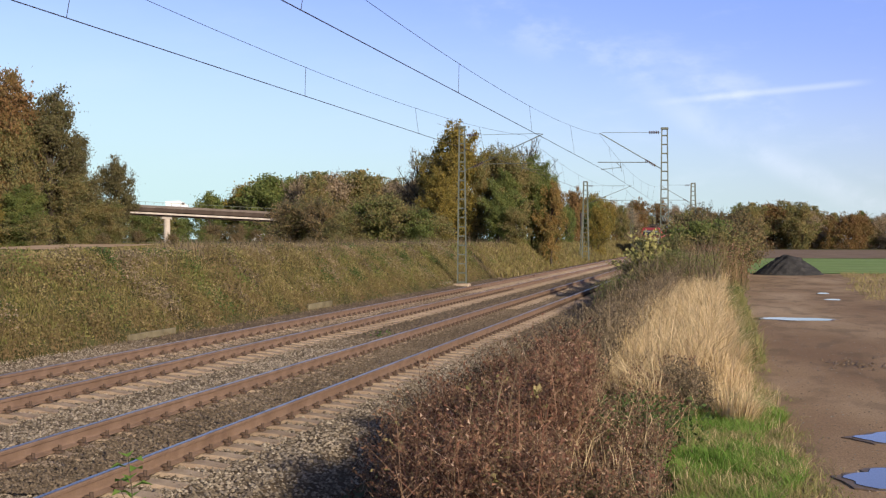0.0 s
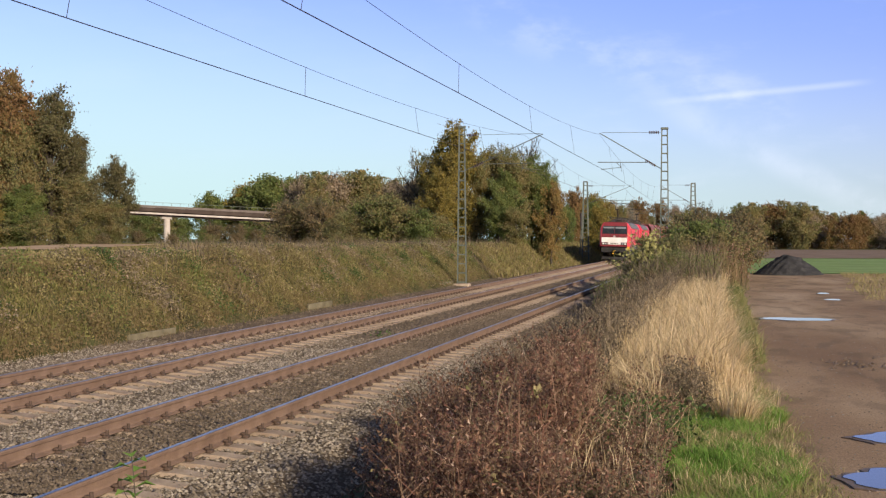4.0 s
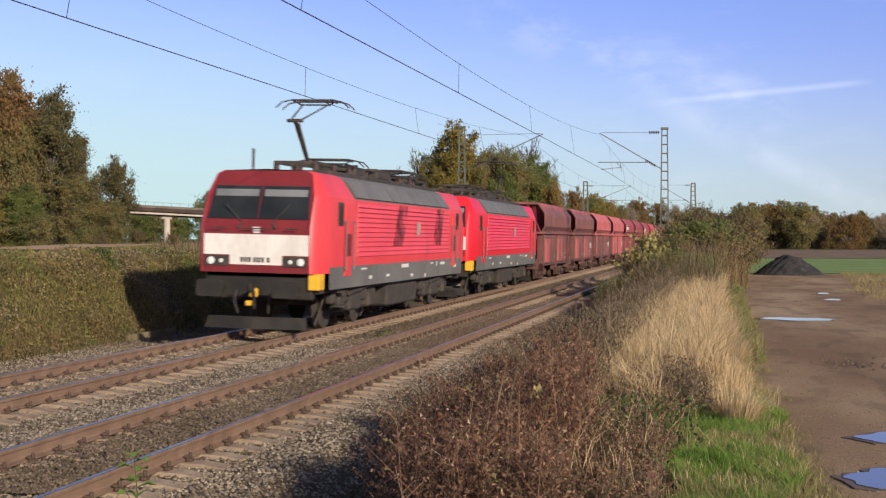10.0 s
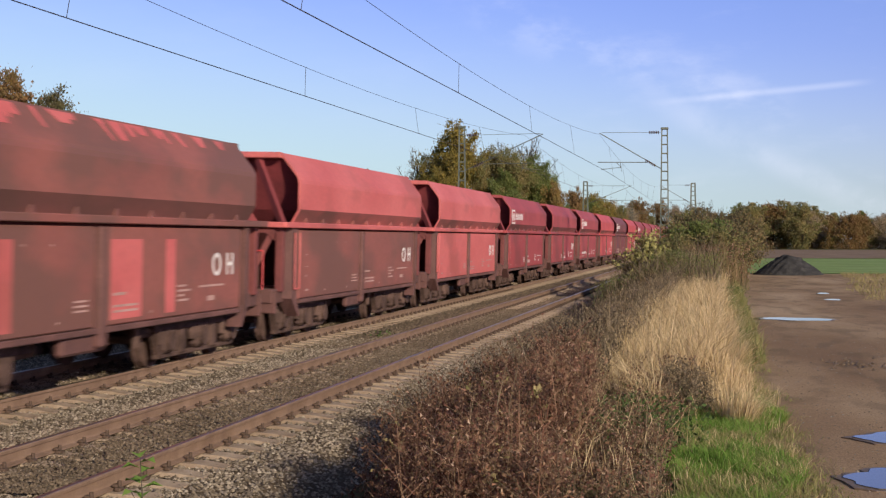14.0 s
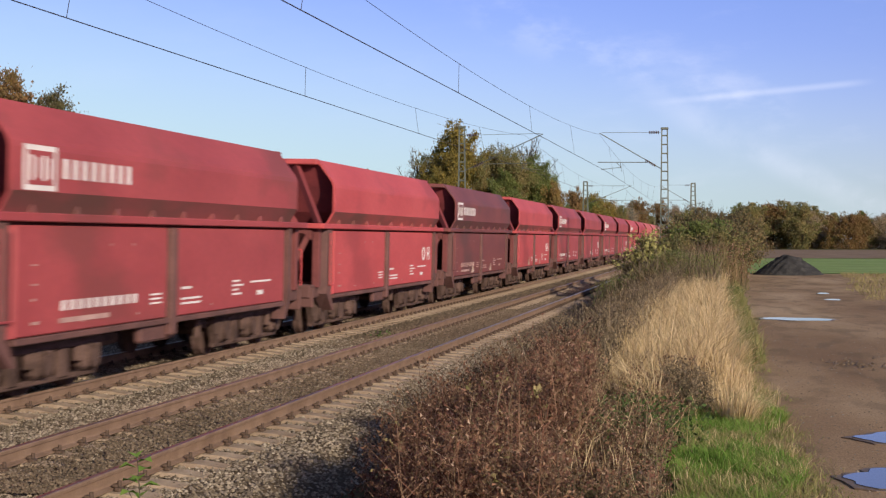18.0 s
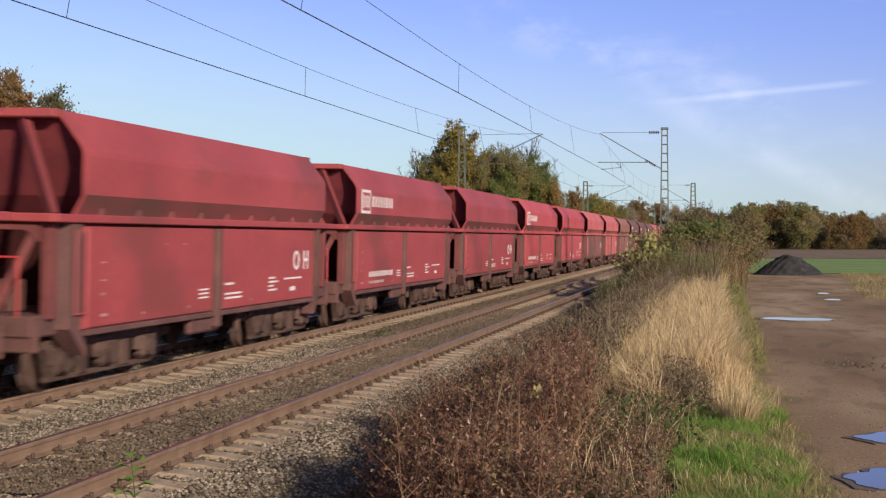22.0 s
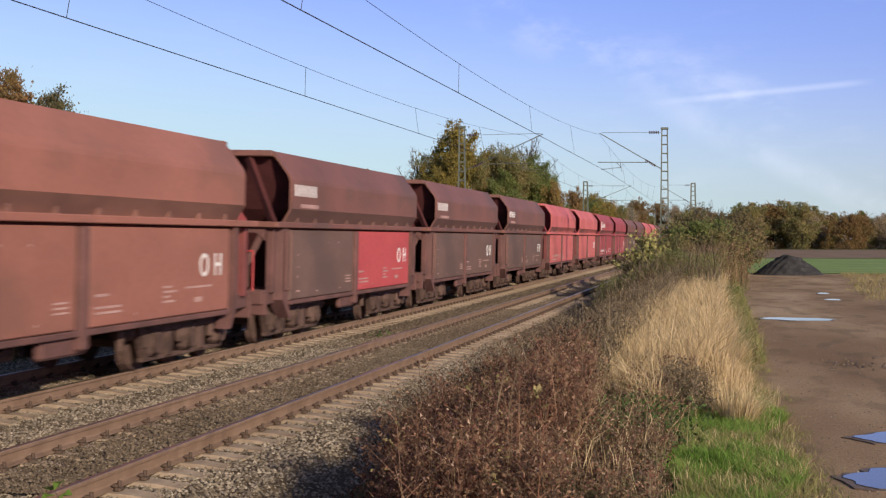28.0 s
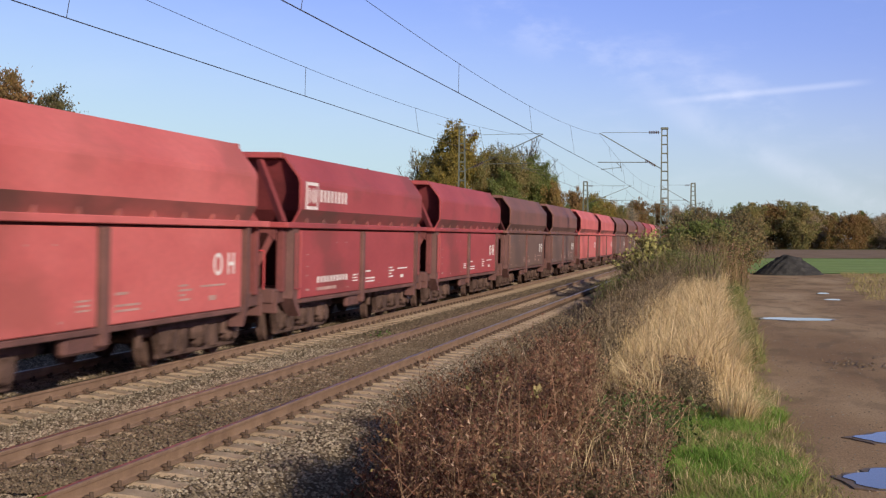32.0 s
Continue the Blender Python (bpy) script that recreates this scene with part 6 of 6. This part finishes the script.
def tufts(p, s, amount=0.5, seed=1.0):
    """A height factor that varies from tuft to tuft."""
    return 1 + amount * hump(p[:, 0], p[:, 1], s, seed) + 0.25 * hump(p[:, 0], p[:, 1], s * 0.31, seed + 2)


def about(p, n, r, z0, z1):
    """Places for leaves around stems."""
    q = p[rng.integers(0, len(p), n)].copy()
    return q + np.stack([rng.normal(0, r, n), rng.normal(0, r, n), rng.uniform(z0, z1, n)], 1)


# bank across the line
p = scatter(-7.4, -4.15, 18, 95, 48000, 1.5)
v, f = blades(p, 0.24 * np.clip(tufts(p, 0.7, 0.9), 0.15, 2.4), 0.016, 0.9)
stuff("bank_grass", v, f, G_SLOPE, "rough green and brown grass and herbs on the bank", "grass")
p = scatter(-8.0, -4.0, 18, 130, 125000, 1.3)
p[:, 2] += rng.uniform(0.0, 0.30, len(p)) * np.clip(tufts(p, 1.4, 0.8), 0.1, 2)
v, f = loft_leaves(p, 0.052, 0.7)
stuff("bank_herbs", v, f, G_SLOPE, "low leafy herbs and brambles covering the bank", "herbs")
p = scatter(-9.5, -3.3, 90, 330, 36000, 1.3)
v, f = blades(p, 0.4, 0.06, 0.8)
stuff("far_bank_grass", v, f, G_SLOPE, "yellow-brown grass along the far line", "grass")
p = scatter(-12, -5.8, 30, 110, 9000, 1.1)
p = p[p[:, 1] > np.interp(p[:, 0], [-12, -5.8], [55, 36])]
v, f = blades(p, 0.55 * np.clip(tufts(p, 2.5, 0.9), 0.1, 2.0), 0.02, 0.5)
stuff("bank_top_stalks", v, f, G_DARK, "withered stalks along the top of the bank", "herbs")
p = scatter(-45, -6.5, 36, 125, 26000, 1.1)
p = p[(p[:, 0] > -14) | (p[:, 1] > 69)]
v, f = blades(p, 0.3, 0.05, 0.7)
stuff("meadow_grass", v, f, G_SLOPE, "rough meadow grass behind the bank", "grass")
p = scatter(-4.75, -3.3, 18, 90, 22000, 1.6)
p = p[rng.uniform(0, 1, len(p)) < np.clip((-3.62 - p[:, 0]) / 0.35 + 0.25 * hump(p[:, 0], p[:, 1], 1.5, 4.0), 0.02, 1)]
p[:, 2] = np.maximum(p[:, 2], np.interp(p[:, 0], [-4.2, -3.5], [-0.31, -0.39]))
v, f = blades(p, 0.12 * np.clip(tufts(p, 0.5, 0.9), 0.1, 2.2), 0.014, 0.9)
stuff("trackside_weeds", v, f, G_BUSH, "thin weeds at the foot of the bank", "grass")

for mat, words in ((G_SLOPE, "green and straw-coloured"), (L_GREEN, "dull green"), (G_BUSH, "brown and green"), (G_MIXED, "yellowish"), (L_BROWN, "withered pale brown"), (G_DARK, "dark withered"), (G_NETTLE, "deep green")):
    spots = []
    for k in range(30):
        cx, cy = rng.uniform(-7.4, -4.4), 22 + 75 * rng.uniform(0, 1) ** 1.2
        n = 420
        x, y = rng.normal(cx, rng.uniform(0.15, 0.4), n), rng.normal(cy, rng.uniform(0.2, 0.6), n)
        spots.append(np.stack([x, y, ground_z(x, y) + rng.uniform(0.0, 0.42, n)], 1))
    v, f = loft_leaves(np.concatenate(spots), 0.058, 0.7)
    stuff("herb_clumps", v, f, mat, "clumps of " + words + " herbs on the bank", "herbs")


p = scatter(-4.6, -3.84, 18, 95, 30000, 1.5)
p = p[(hump(p[:, 0] * 0, p[:, 1], 1.1, 2.0) > -0.35) | (p[:, 0] < -4.1)]
p[:, 2] += rng.uniform(0.0, 0.16, len(p))
v, f = loft_leaves(p, 0.05, 0.7)
stuff("foot_herbs", v, f, G_BUSH, "low leafy herbs hanging over the foot of the bank", "herbs")
# slope beside the near track: red herbs in front, dark stems behind
def sticks(a, b, w):
    """Thin flat twigs from a to b."""
    n = len(a)
    d = b - a
    u = np.cross(d, rng.normal(size=(n, 3)))
    u /= np.linalg.norm(u, axis=1, keepdims=True) + 1e-9
    u *= (w * rng.uniform(0.6, 1.4, n) * 0.5)[:, None]
    return np.stack([a - u, a + u, b + u * 0.5, b - u * 0.5], 1).reshape(-1, 3), np.arange(4 * n).reshape(n, 4)


def herbs(p, h, twigs, leaves, wide=0.35):
    """Branched withered herbs: stems, side twigs and places of leaves along the twigs."""
    n = len(p)
    h = h * rng.uniform(0.6, 1.2, n)
    tip = p + np.stack([rng.normal(0, 0.13, n) * h, rng.normal(0, 0.13, n) * h, h], 1)
    k = np.repeat(np.arange(n), twigs)
    t = rng.uniform(0.2, 1.0, len(k))
    a = p[k] + (tip - p)[k] * t[:, None]
    turn = rng.uniform(0, 2 * np.pi, len(k))
    reach = h[k] * wide * (1.15 - 0.75 * t) * rng.uniform(0.4, 1.2, len(k))
    b = a + np.stack([np.cos(turn) * reach, np.sin(turn) * reach, reach * rng.uniform(0.2, 1.3, len(k))], 1)
    q = np.repeat(np.arange(len(k)), leaves)
    s = rng.uniform(0.25, 1.05, len(q))[:, None]
    at = a[q] + (b - a)[q] * s + rng.normal(0, 0.012, (len(q), 3))
    return (p, tip), (a, b), at


def tuft_blades(c, each, h, width, spread, lean):
    """Tufts of grass: the blades of one tuft rise from one place and fall outwards and one way."""
    n = len(c)
    k = np.repeat(np.arange(n), each)
    a = rng.uniform(0, 2 * np.pi, len(k))
    way = np.stack([np.cos(a), np.sin(a), np.zeros(len(k))], 1)
    common = rng.normal(0, 0.28, (n, 3)) * np.array([1, 1, 0])
    hh = (h * rng.uniform(0.7, 1.2, n))[k] * rng.uniform(0.45, 1.15, len(k))
    base = c[k] + way * (rng.uniform(0, spread, len(k)))[:, None]
    out = (way * rng.uniform(0.1, lean, len(k))[:, None] + common[k]) * hh[:, None]
    side = np.stack([-np.sin(a), np.cos(a), np.zeros(len(k))], 1) * (width * rng.uniform(0.6, 1.4, len(k)) * 0.5)[:, None]
    up = np.array([0, 0, 1.0]) * hh[:, None]
    mid = base + out * 0.4 + up * 0.62
    tip = base + out * 1.25 + up * rng.uniform(0.75, 1.05, len(k))[:, None]
    v = np.stack([base - side, base + side, mid + side * 0.8, mid - side * 0.8, tip], 1).reshape(-1, 3)
    m = np.arange(len(k))[:, None] * 5
    return v, np.concatenate([m + np.array([[0, 1, 2]]), m + np.array([[0, 2, 3]]), m + np.array([[3, 2, 4]])], 1).reshape(-1, 3)


HERB_Y = [8, 11, 12.5, 14, 16, 18.5, 25, 35, 45, 70]
HERB_X = [8.4, 7.7, 7.25, 6.9, 6.7, 6.65, 6.8, 6.7, 6.5, 6.3]


def rim(p):
    """How far a place lies inside the edge of the herbs."""
    return p[:, 0] - np.interp(p[:, 1], HERB_Y, HERB_X)


def rise(p, most):
    """Height of the herbs: low and open along the ballast, so that the low sun passes over them."""
    line = -0.42 + 0.50 * (p[:, 0] - 6.0)
    free = np.clip((13.8 - p[:, 1]) / 1.0, 0, 1) * np.clip((8.3 - p[:, 0]) / 0.5, 0.25, 1)
    return np.clip(np.minimum(most + 0.22 * free, np.maximum(line - p[:, 2], 0.26) + free * 0.55), 0.1, most + 0.22 * free)


def thinned(p, width, least=0.06):
    """Drops plants towards the edge of the herbs."""
    r = rim(p)
    keep = rng.uniform(0, 1, len(p)) < np.clip(r / width, least, 1)
    return p[(r > -0.12) & keep]


def herb_patch(p, h, twigs, leaves, leaf, mats, words, thick=0.007):
    st, tw, at = herbs(p, h, twigs, leaves)
    v, f = sticks(st[0], st[1], thick)
    stuff(words[0] + "_stems", v, f, mats[0], words[1] + " herb stems", "herbs")
    v, f = sticks(tw[0], tw[1], thick * 0.6)
    stuff(words[0] + "_twigs", v, f, mats[0], "thin side twigs of " + words[1] + " herbs", "herbs")
    v, f = loft_leaves(at, leaf, 0.5, 3)
    stuff(words[0] + "_leaves", v, f, mats[1], "small curled leaves and seed heads of " + words[1] + " herbs", "herbs")


p = scatter(6.6, 10.0, 8.2, 18.5, 5200, 0.9)
p = thinned(p, 0.7)
red = p[(p[:, 0] < 9.25 + 0.3 * np.sin(p[:, 1] * 3.1)) & (p[:, 0] + 0.09 * p[:, 1] < 10.3)]
herb_patch(red, rise(red, 0.62) * np.clip(tufts(red, 0.7, 0.5), 0.5, 1.5), 14, 4, 0.027, (G_RED, G_RED), ("withered", "withered reddish-brown"))
v, f = loft_leaves(np.concatenate([red] * 22) + np.stack([rng.normal(0, 0.13, len(red) * 22), rng.normal(0, 0.13, len(red) * 22), rng.uniform(0.0, 0.16, len(red) * 22)], 1), 0.05, 0.6, 3)
stuff("fallen_leaves", v, f, G_RED, "matted dead leaves under the herbs", "leaves")
few = red[rng.integers(0, len(red), 50)]
st, tw, at = herbs(few, rise(few, 0.75) * 0.9, 9, 4)
v, f = loft_leaves(at, 0.035, 0.6)
stuff("green_leaves", v, f, G_MIXED, "last green and yellow leaves among the withered herbs", "herbs")
brown = p[(p[:, 0] > 8.9) & (p[:, 1] < 15.5)][::2]
herb_patch(brown, 0.36 * np.clip(tufts(brown, 0.5, 0.6), 0.4, 1.6), 14, 4, 0.023, (G_DARK, G_RED), ("tangled", "tangled brown"))
# tall dark clump at the edge of the ballast
x, y = rng.normal(6.62, 0.10, 70), rng.normal(17.2, 0.35, 70)
herb_patch(np.stack([x, y, ground_z(x, y)], 1), 0.66, 14, 4, 0.022, (G_DARK, G_DARK), ("clump", "tall dark brown"))
# brown shrub at the foot of the dry grass
cx, cy = 10.0, 14.2
x, y = rng.normal(cx, 0.14, 80), rng.normal(cy, 0.22, 80)
herb_patch(np.stack([x, y, ground_z(x, y)], 1), 0.5, 14, 4, 0.022, (G_DARK, G_DARK), ("shrub", "dark brown shrubby"))
p = scatter(6.3, 9.1, 15.5, 60, 7600, 1.35)
p = thinned(p, 1.1, 0.04)
herb_patch(p, rise(p, 0.72) * np.clip(tufts(p, 1.1, 0.6, 3.0), 0.5, 1.7), 11, 4, 0.030, (G_DARK, G_DARK), ("dark", "dark withered"), 0.013)
p = scatter(6.9, 9.2, 9.5, 44, 1500, 1.2)
p = p[rim(p) > 0.6]
v, f = blades(p, rise(p, 0.7) * 1.25, 0.009, 0.25, 0.1)
stuff("upright_stalks", v, f, G_DARK, "upright dark stalks beside the track", "herbs")
# dry grass
p = scatter(8.0, 11.0, 13.0, 62, 3700, 1.4)
wave = 0.28 * np.sin(p[:, 1] * 1.9) + 0.2 * np.sin(p[:, 1] * 4.7 + 1)
p = p[(p[:, 0] > np.interp(p[:, 1], [13, 16, 26, 50], [9.2, 8.5, 8.3, 8.2]) + wave) & (p[:, 0] < np.interp(p[:, 1], [13, 20, 38, 60], [10.72, 10.66, 10.36, 10.3]) + 0.3 * wave)]
p = p[p[:, 1] > 14.2 + 0.9 * np.sin(p[:, 0] * 7)]
p = p[rng.uniform(0, 1, len(p)) < np.clip((p[:, 0] - np.interp(p[:, 1], [13, 16, 26, 50], [9.1, 8.3, 8.0, 8.0])) / 0.9, 0.12, 1)]
edge = np.clip((11.1 - p[:, 0]) / 0.8, 0.3, 1.0)
v, f = tuft_blades(p, 34, 0.58 * edge * np.clip(tufts(p, 0.7, 0.5, 5.0), 0.4, 1.6), 0.0075, 0.08, 0.55)
stuff("dry_grass", v, f, G_STRAW, "tall straw-coloured dry grass along the yard", "grass")
q = np.concatenate([scatter(7.4, 10.2, 11.5, 24, 420), scatter(8.4, 9.95, 9.5, 14.5, 620)])
q = q[rim(q) > 0.8]
v, f = blades(q, 0.52, 0.006, 0.6, 0.3)
stuff("pale_stalks", v, f, G_STRAW, "single pale dry stalks among the herbs", "herbs")
# docks and tall weeds before the bushes
p = scatter(9.2, 11.3, 48, 66, 800)
v, f = blades(p, 1.35 * np.clip(tufts(p, 0.8, 0.7, 2.0), 0.3, 1.7), 0.018, 0.35)
stuff("dock_stalks", v, f, G_BUSH, "tall brown dock stalks among the bushes", "herbs")
v, f = loft_leaves(about(p, 6500, 0.10, 0.3, 1.6), 0.06, 0.5)
stuff("dock_seeds", v, f, G_RED, "rusty brown seed heads of tall docks", "herbs")
p = scatter(6.4, 10.2, 44, 60, 6500)
v, f = blades(p, 1.2 * np.clip(tufts(p, 1.0, 0.9, 4.0), 0.25, 1.8), 0.02, 0.4)
stuff("tall_weeds", v, f, G_DARK, "tall dark withered weeds beside the track", "herbs")
p = p[tufts(p, 1.0, 0.9, 4.0) > 0.7]
v, f = loft_leaves(about(p, 22000, 0.14, 0.1, 1.3), 0.055, 0.5)
stuff("weed_leaves", v, f, L_GREEN, "grey-green leaves of tall weeds", "herbs")
# fresh grass and verge
def verge_edge(y):
    """Where the grass of the verge ends at the dirt track."""
    return np.interp(y, [8, 9.8, 12, 16.7, 25, 57], [11.34, 11.29, 11.20, 11.07, 10.96, 10.76])


p = scatter(9.9, 11.05, 8.3, 15.2, 26000, 1.0)
p = p[(p[:, 0] > 10.0 + 0.12 * np.sin(p[:, 1] * 2.7)) & (p[:, 0] < 10.86 + 0.15 * np.sin(p[:, 1] * 1.9)) & (hump(p[:, 0], p[:, 1], 0.42, 3.0) > -0.75)]
v, f = blades(p, 0.12 * np.clip(tufts(p, 0.4, 0.7), 0.25, 2.0), 0.006, 0.8)
stuff("fresh_grass", v, f, G_GREEN, "short fresh green grass at the edge of the yard", "grass")
q = scatter(9.9, 11.0, 8.6, 17, 2600, 0.9)
q = q[hump(q[:, 0], q[:, 1], 0.5, 1.3) > -0.1]
v, f = blades(q, 0.17, 0.0035, 0.6)
stuff("straw_blades", v, f, G_STRAW, "single dry blades among the green grass", "grass")
p = scatter(10.1, 11.6, 8.0, 70, 95000, 1.8)
room = verge_edge(p[:, 1]) - p[:, 0] + 0.10 * hump(p[:, 0] * 0, p[:, 1], 0.7, 1.0) + 0.07 * rng.normal(0, 1, len(p))
p, room = p[room > 0], room[room > 0]
v, f = blades(p, 0.115 * np.clip(room / 0.35, 0.28, 1) * np.clip(tufts(p, 0.6, 0.5), 0.3, 1.8), 0.0065, 0.9)
stuff("verge_grass", v, f, G_VERGE, "short green and dry grass on the verge of the dirt track", "grass")
p = scatter(10.2, 11.0, 20, 60, 9000, 1.2)
v, f = blades(p, 0.22 * np.clip(tufts(p, 1.1, 0.7), 0.2, 1.8), 0.012, 0.8)
stuff("verge_tufts", v, f, G_VERGE, "green tufts of grass along the verge", "grass")
for cx, cy, r, n in ((9.55, 12.8, 0.26, 1700), (9.75, 14.2, 0.2, 900), (9.3, 11.7, 0.28, 1300), (9.85, 12.0, 0.2, 600), (8.9, 13.0, 0.3, 250), (7.6, 29.0, 0.4, 700), (8.5, 40, 0.4, 900), (10.5, 43, 0.3, 900)):
    x, y = rng.normal(cx, r, n), rng.normal(cy, r, n)
    q = np.stack([x, y, ground_z(x, y) + rng.uniform(0.04, 0.36, n)], 1)
    v, f = loft_leaves(q, 0.042, 0.6)
    stuff("nettle_patch", v, f, G_NETTLE, "patch of green nettle leaves among dry stems", "herbs")
p = scatter(14, 24, 34, 72, 16000)
p = p[p[:, 0] > np.interp(p[:, 1], [34, 42, 48, 60, 72], [15.2, 14.5, 14.5, 15.5, 16.0]) + 0.3 * hump(p[:, 0], p[:, 1], 1.6, 2.0)]
p[:, 2] = 0.425
v, f = blades(p, 0.12 * np.clip(tufts(p, 1.2, 0.9), 0.2, 2.0), 0.016, 0.9)
stuff("yard_weeds", v, f, G_MIXED, "low dry weeds at the edge of the yard", "grass")
# pebbles on the dirt track
n = 9000
x, y = rng.uniform(11.1, 17, n), 10 + 60 * rng.uniform(0, 1, n) ** 1.4
v, f = stones(n, 0, 1, 0, 1, 0.016, 1.0)
v = v.reshape(n, 5, 3)
v = v - v.mean(1, keepdims=True) + np.stack([x, y, yard_z(x, y) + 0.004], 1)[:, None]
stuff("pebbles", v.reshape(-1, 3), f, PEBBLE, "small pebbles scattered over the dirt track", "pebbles")

# clods of mud on the track
n = 70
x, y = rng.normal(12.15, 0.28, n), rng.normal(20.2, 0.35, n)
v, f = stones(n, 0, 1, 0, 1, 0.05, 1.0)
v = v.reshape(n, 5, 3)
v = v - v.mean(1, keepdims=True) + np.stack([x, y, yard_z(x, y) + 0.008], 1)[:, None]
stuff("mud_clods", v.reshape(-1, 3), f, WET, "dark clods of mud on the dirt track", "mud")

# a tall weed close by, rocked by the wind of the train
WEED = (6.95, 8.0, -0.45)
weed = thing("weed_plant", "tall thin green weed with broad leaves on the slope", "plant", pose(*WEED))
wm = Mesh()
branchy(wm, (0, 0, 0), (0.02, 0.01, 0.7), 0.007, 0.005, 6)
branchy(wm, (0.02, 0.01, 0.7), (0.0, 0.0, 1.30), 0.005, 0.003, 6)
branchy(wm, (0.01, 0.0, 0.95), (-0.08, 0.02, 1.10), 0.003, 0.002, 5)
part("stem", wm, BARK, weed)
for k in range(15):
    z = 0.86 + 0.031 * k
    a = 2.4 * k
    reach = 0.145 * (1.25 - 0.55 * k / 15)
    c, e = math.cos(a), math.sin(a)
    leaf = Mesh().add([(0, 0, z), (c * reach * 0.55 - e * 0.05, e * reach * 0.55 + c * 0.05, z + 0.035), (c * reach, e * reach, z + 0.005), (c * reach * 0.55 + e * 0.05, e * reach * 0.55 - c * 0.05, z + 0.035), (c * reach * 0.5, e * reach * 0.5, z + 0.018)], [(0, 1, 4), (1, 2, 4), (2, 3, 4), (3, 0, 4)])
    part("leaf", leaf, G_GREEN, weed)

# a small weed between the two tracks
n = 60
q = np.stack([rng.normal(2.2, 0.16, n), rng.normal(33.5, 0.16, n), rng.uniform(-0.26, -0.08, n)], 1)
v, f = loft_leaves(q, 0.07, 0.6)
stuff("ballast_weed", v, f, G_NETTLE, "low green weed growing in the ballast", "plant")

# ---- movement ----


def train_place(t):
    """Where the front of the train stands along the line."""
    u = t - 16.0
    return -78.12 - 18.08 * u - 0.0178 * u * u


def motions():
    for ob, back in TRAIN:
        rows = []
        for k in range(17):
            t = 2.0 * k
            rows.append((t, pose(0, train_place(t) + back, 0, 0, CANT, 0)))
        walk(ob, rows)
    walk(bridge_van, [(t, BR @ pose(x, 3.0, 9.0 - 0.05 * x + 1.46, 0, 2.86, 180)) for t, x in ((0.0, -0.9), (0.5, 10.1), (1.0, 21.3), (1.5, 31.7), (2.0, 41.6), (2.6, 50), (32.0, 50))])
    walk(road_lorry, [(t, BR @ pose(x, -6.0, 0.9, 0, 0, 0)) for t, x in ((0.0, 17), (1.0, 1), (2.0, -15), (3.0, -31), (4.5, -49), (32.0, -49))])
    sway = ((0, -5), (1, -3), (2, -4), (3, -5), (4.5, -3), (6, 0), (7, 4), (7.5, -3), (8, 3), (9, 2), (10, -3), (11, 5), (12.5, -1), (14, -1), (17, -2), (18, -2), (19, -2), (19.5, 8), (20, 21), (21, 12), (22, -4), (23, -8), (24, -23), (25, -36), (26.5, -10), (28, -34), (29, -6), (30, -24), (31, -34), (32, -42))
    walk(weed, [(t, pose(*WEED, 0.3 * a, a, 0)) for t, a in sway])


motions()
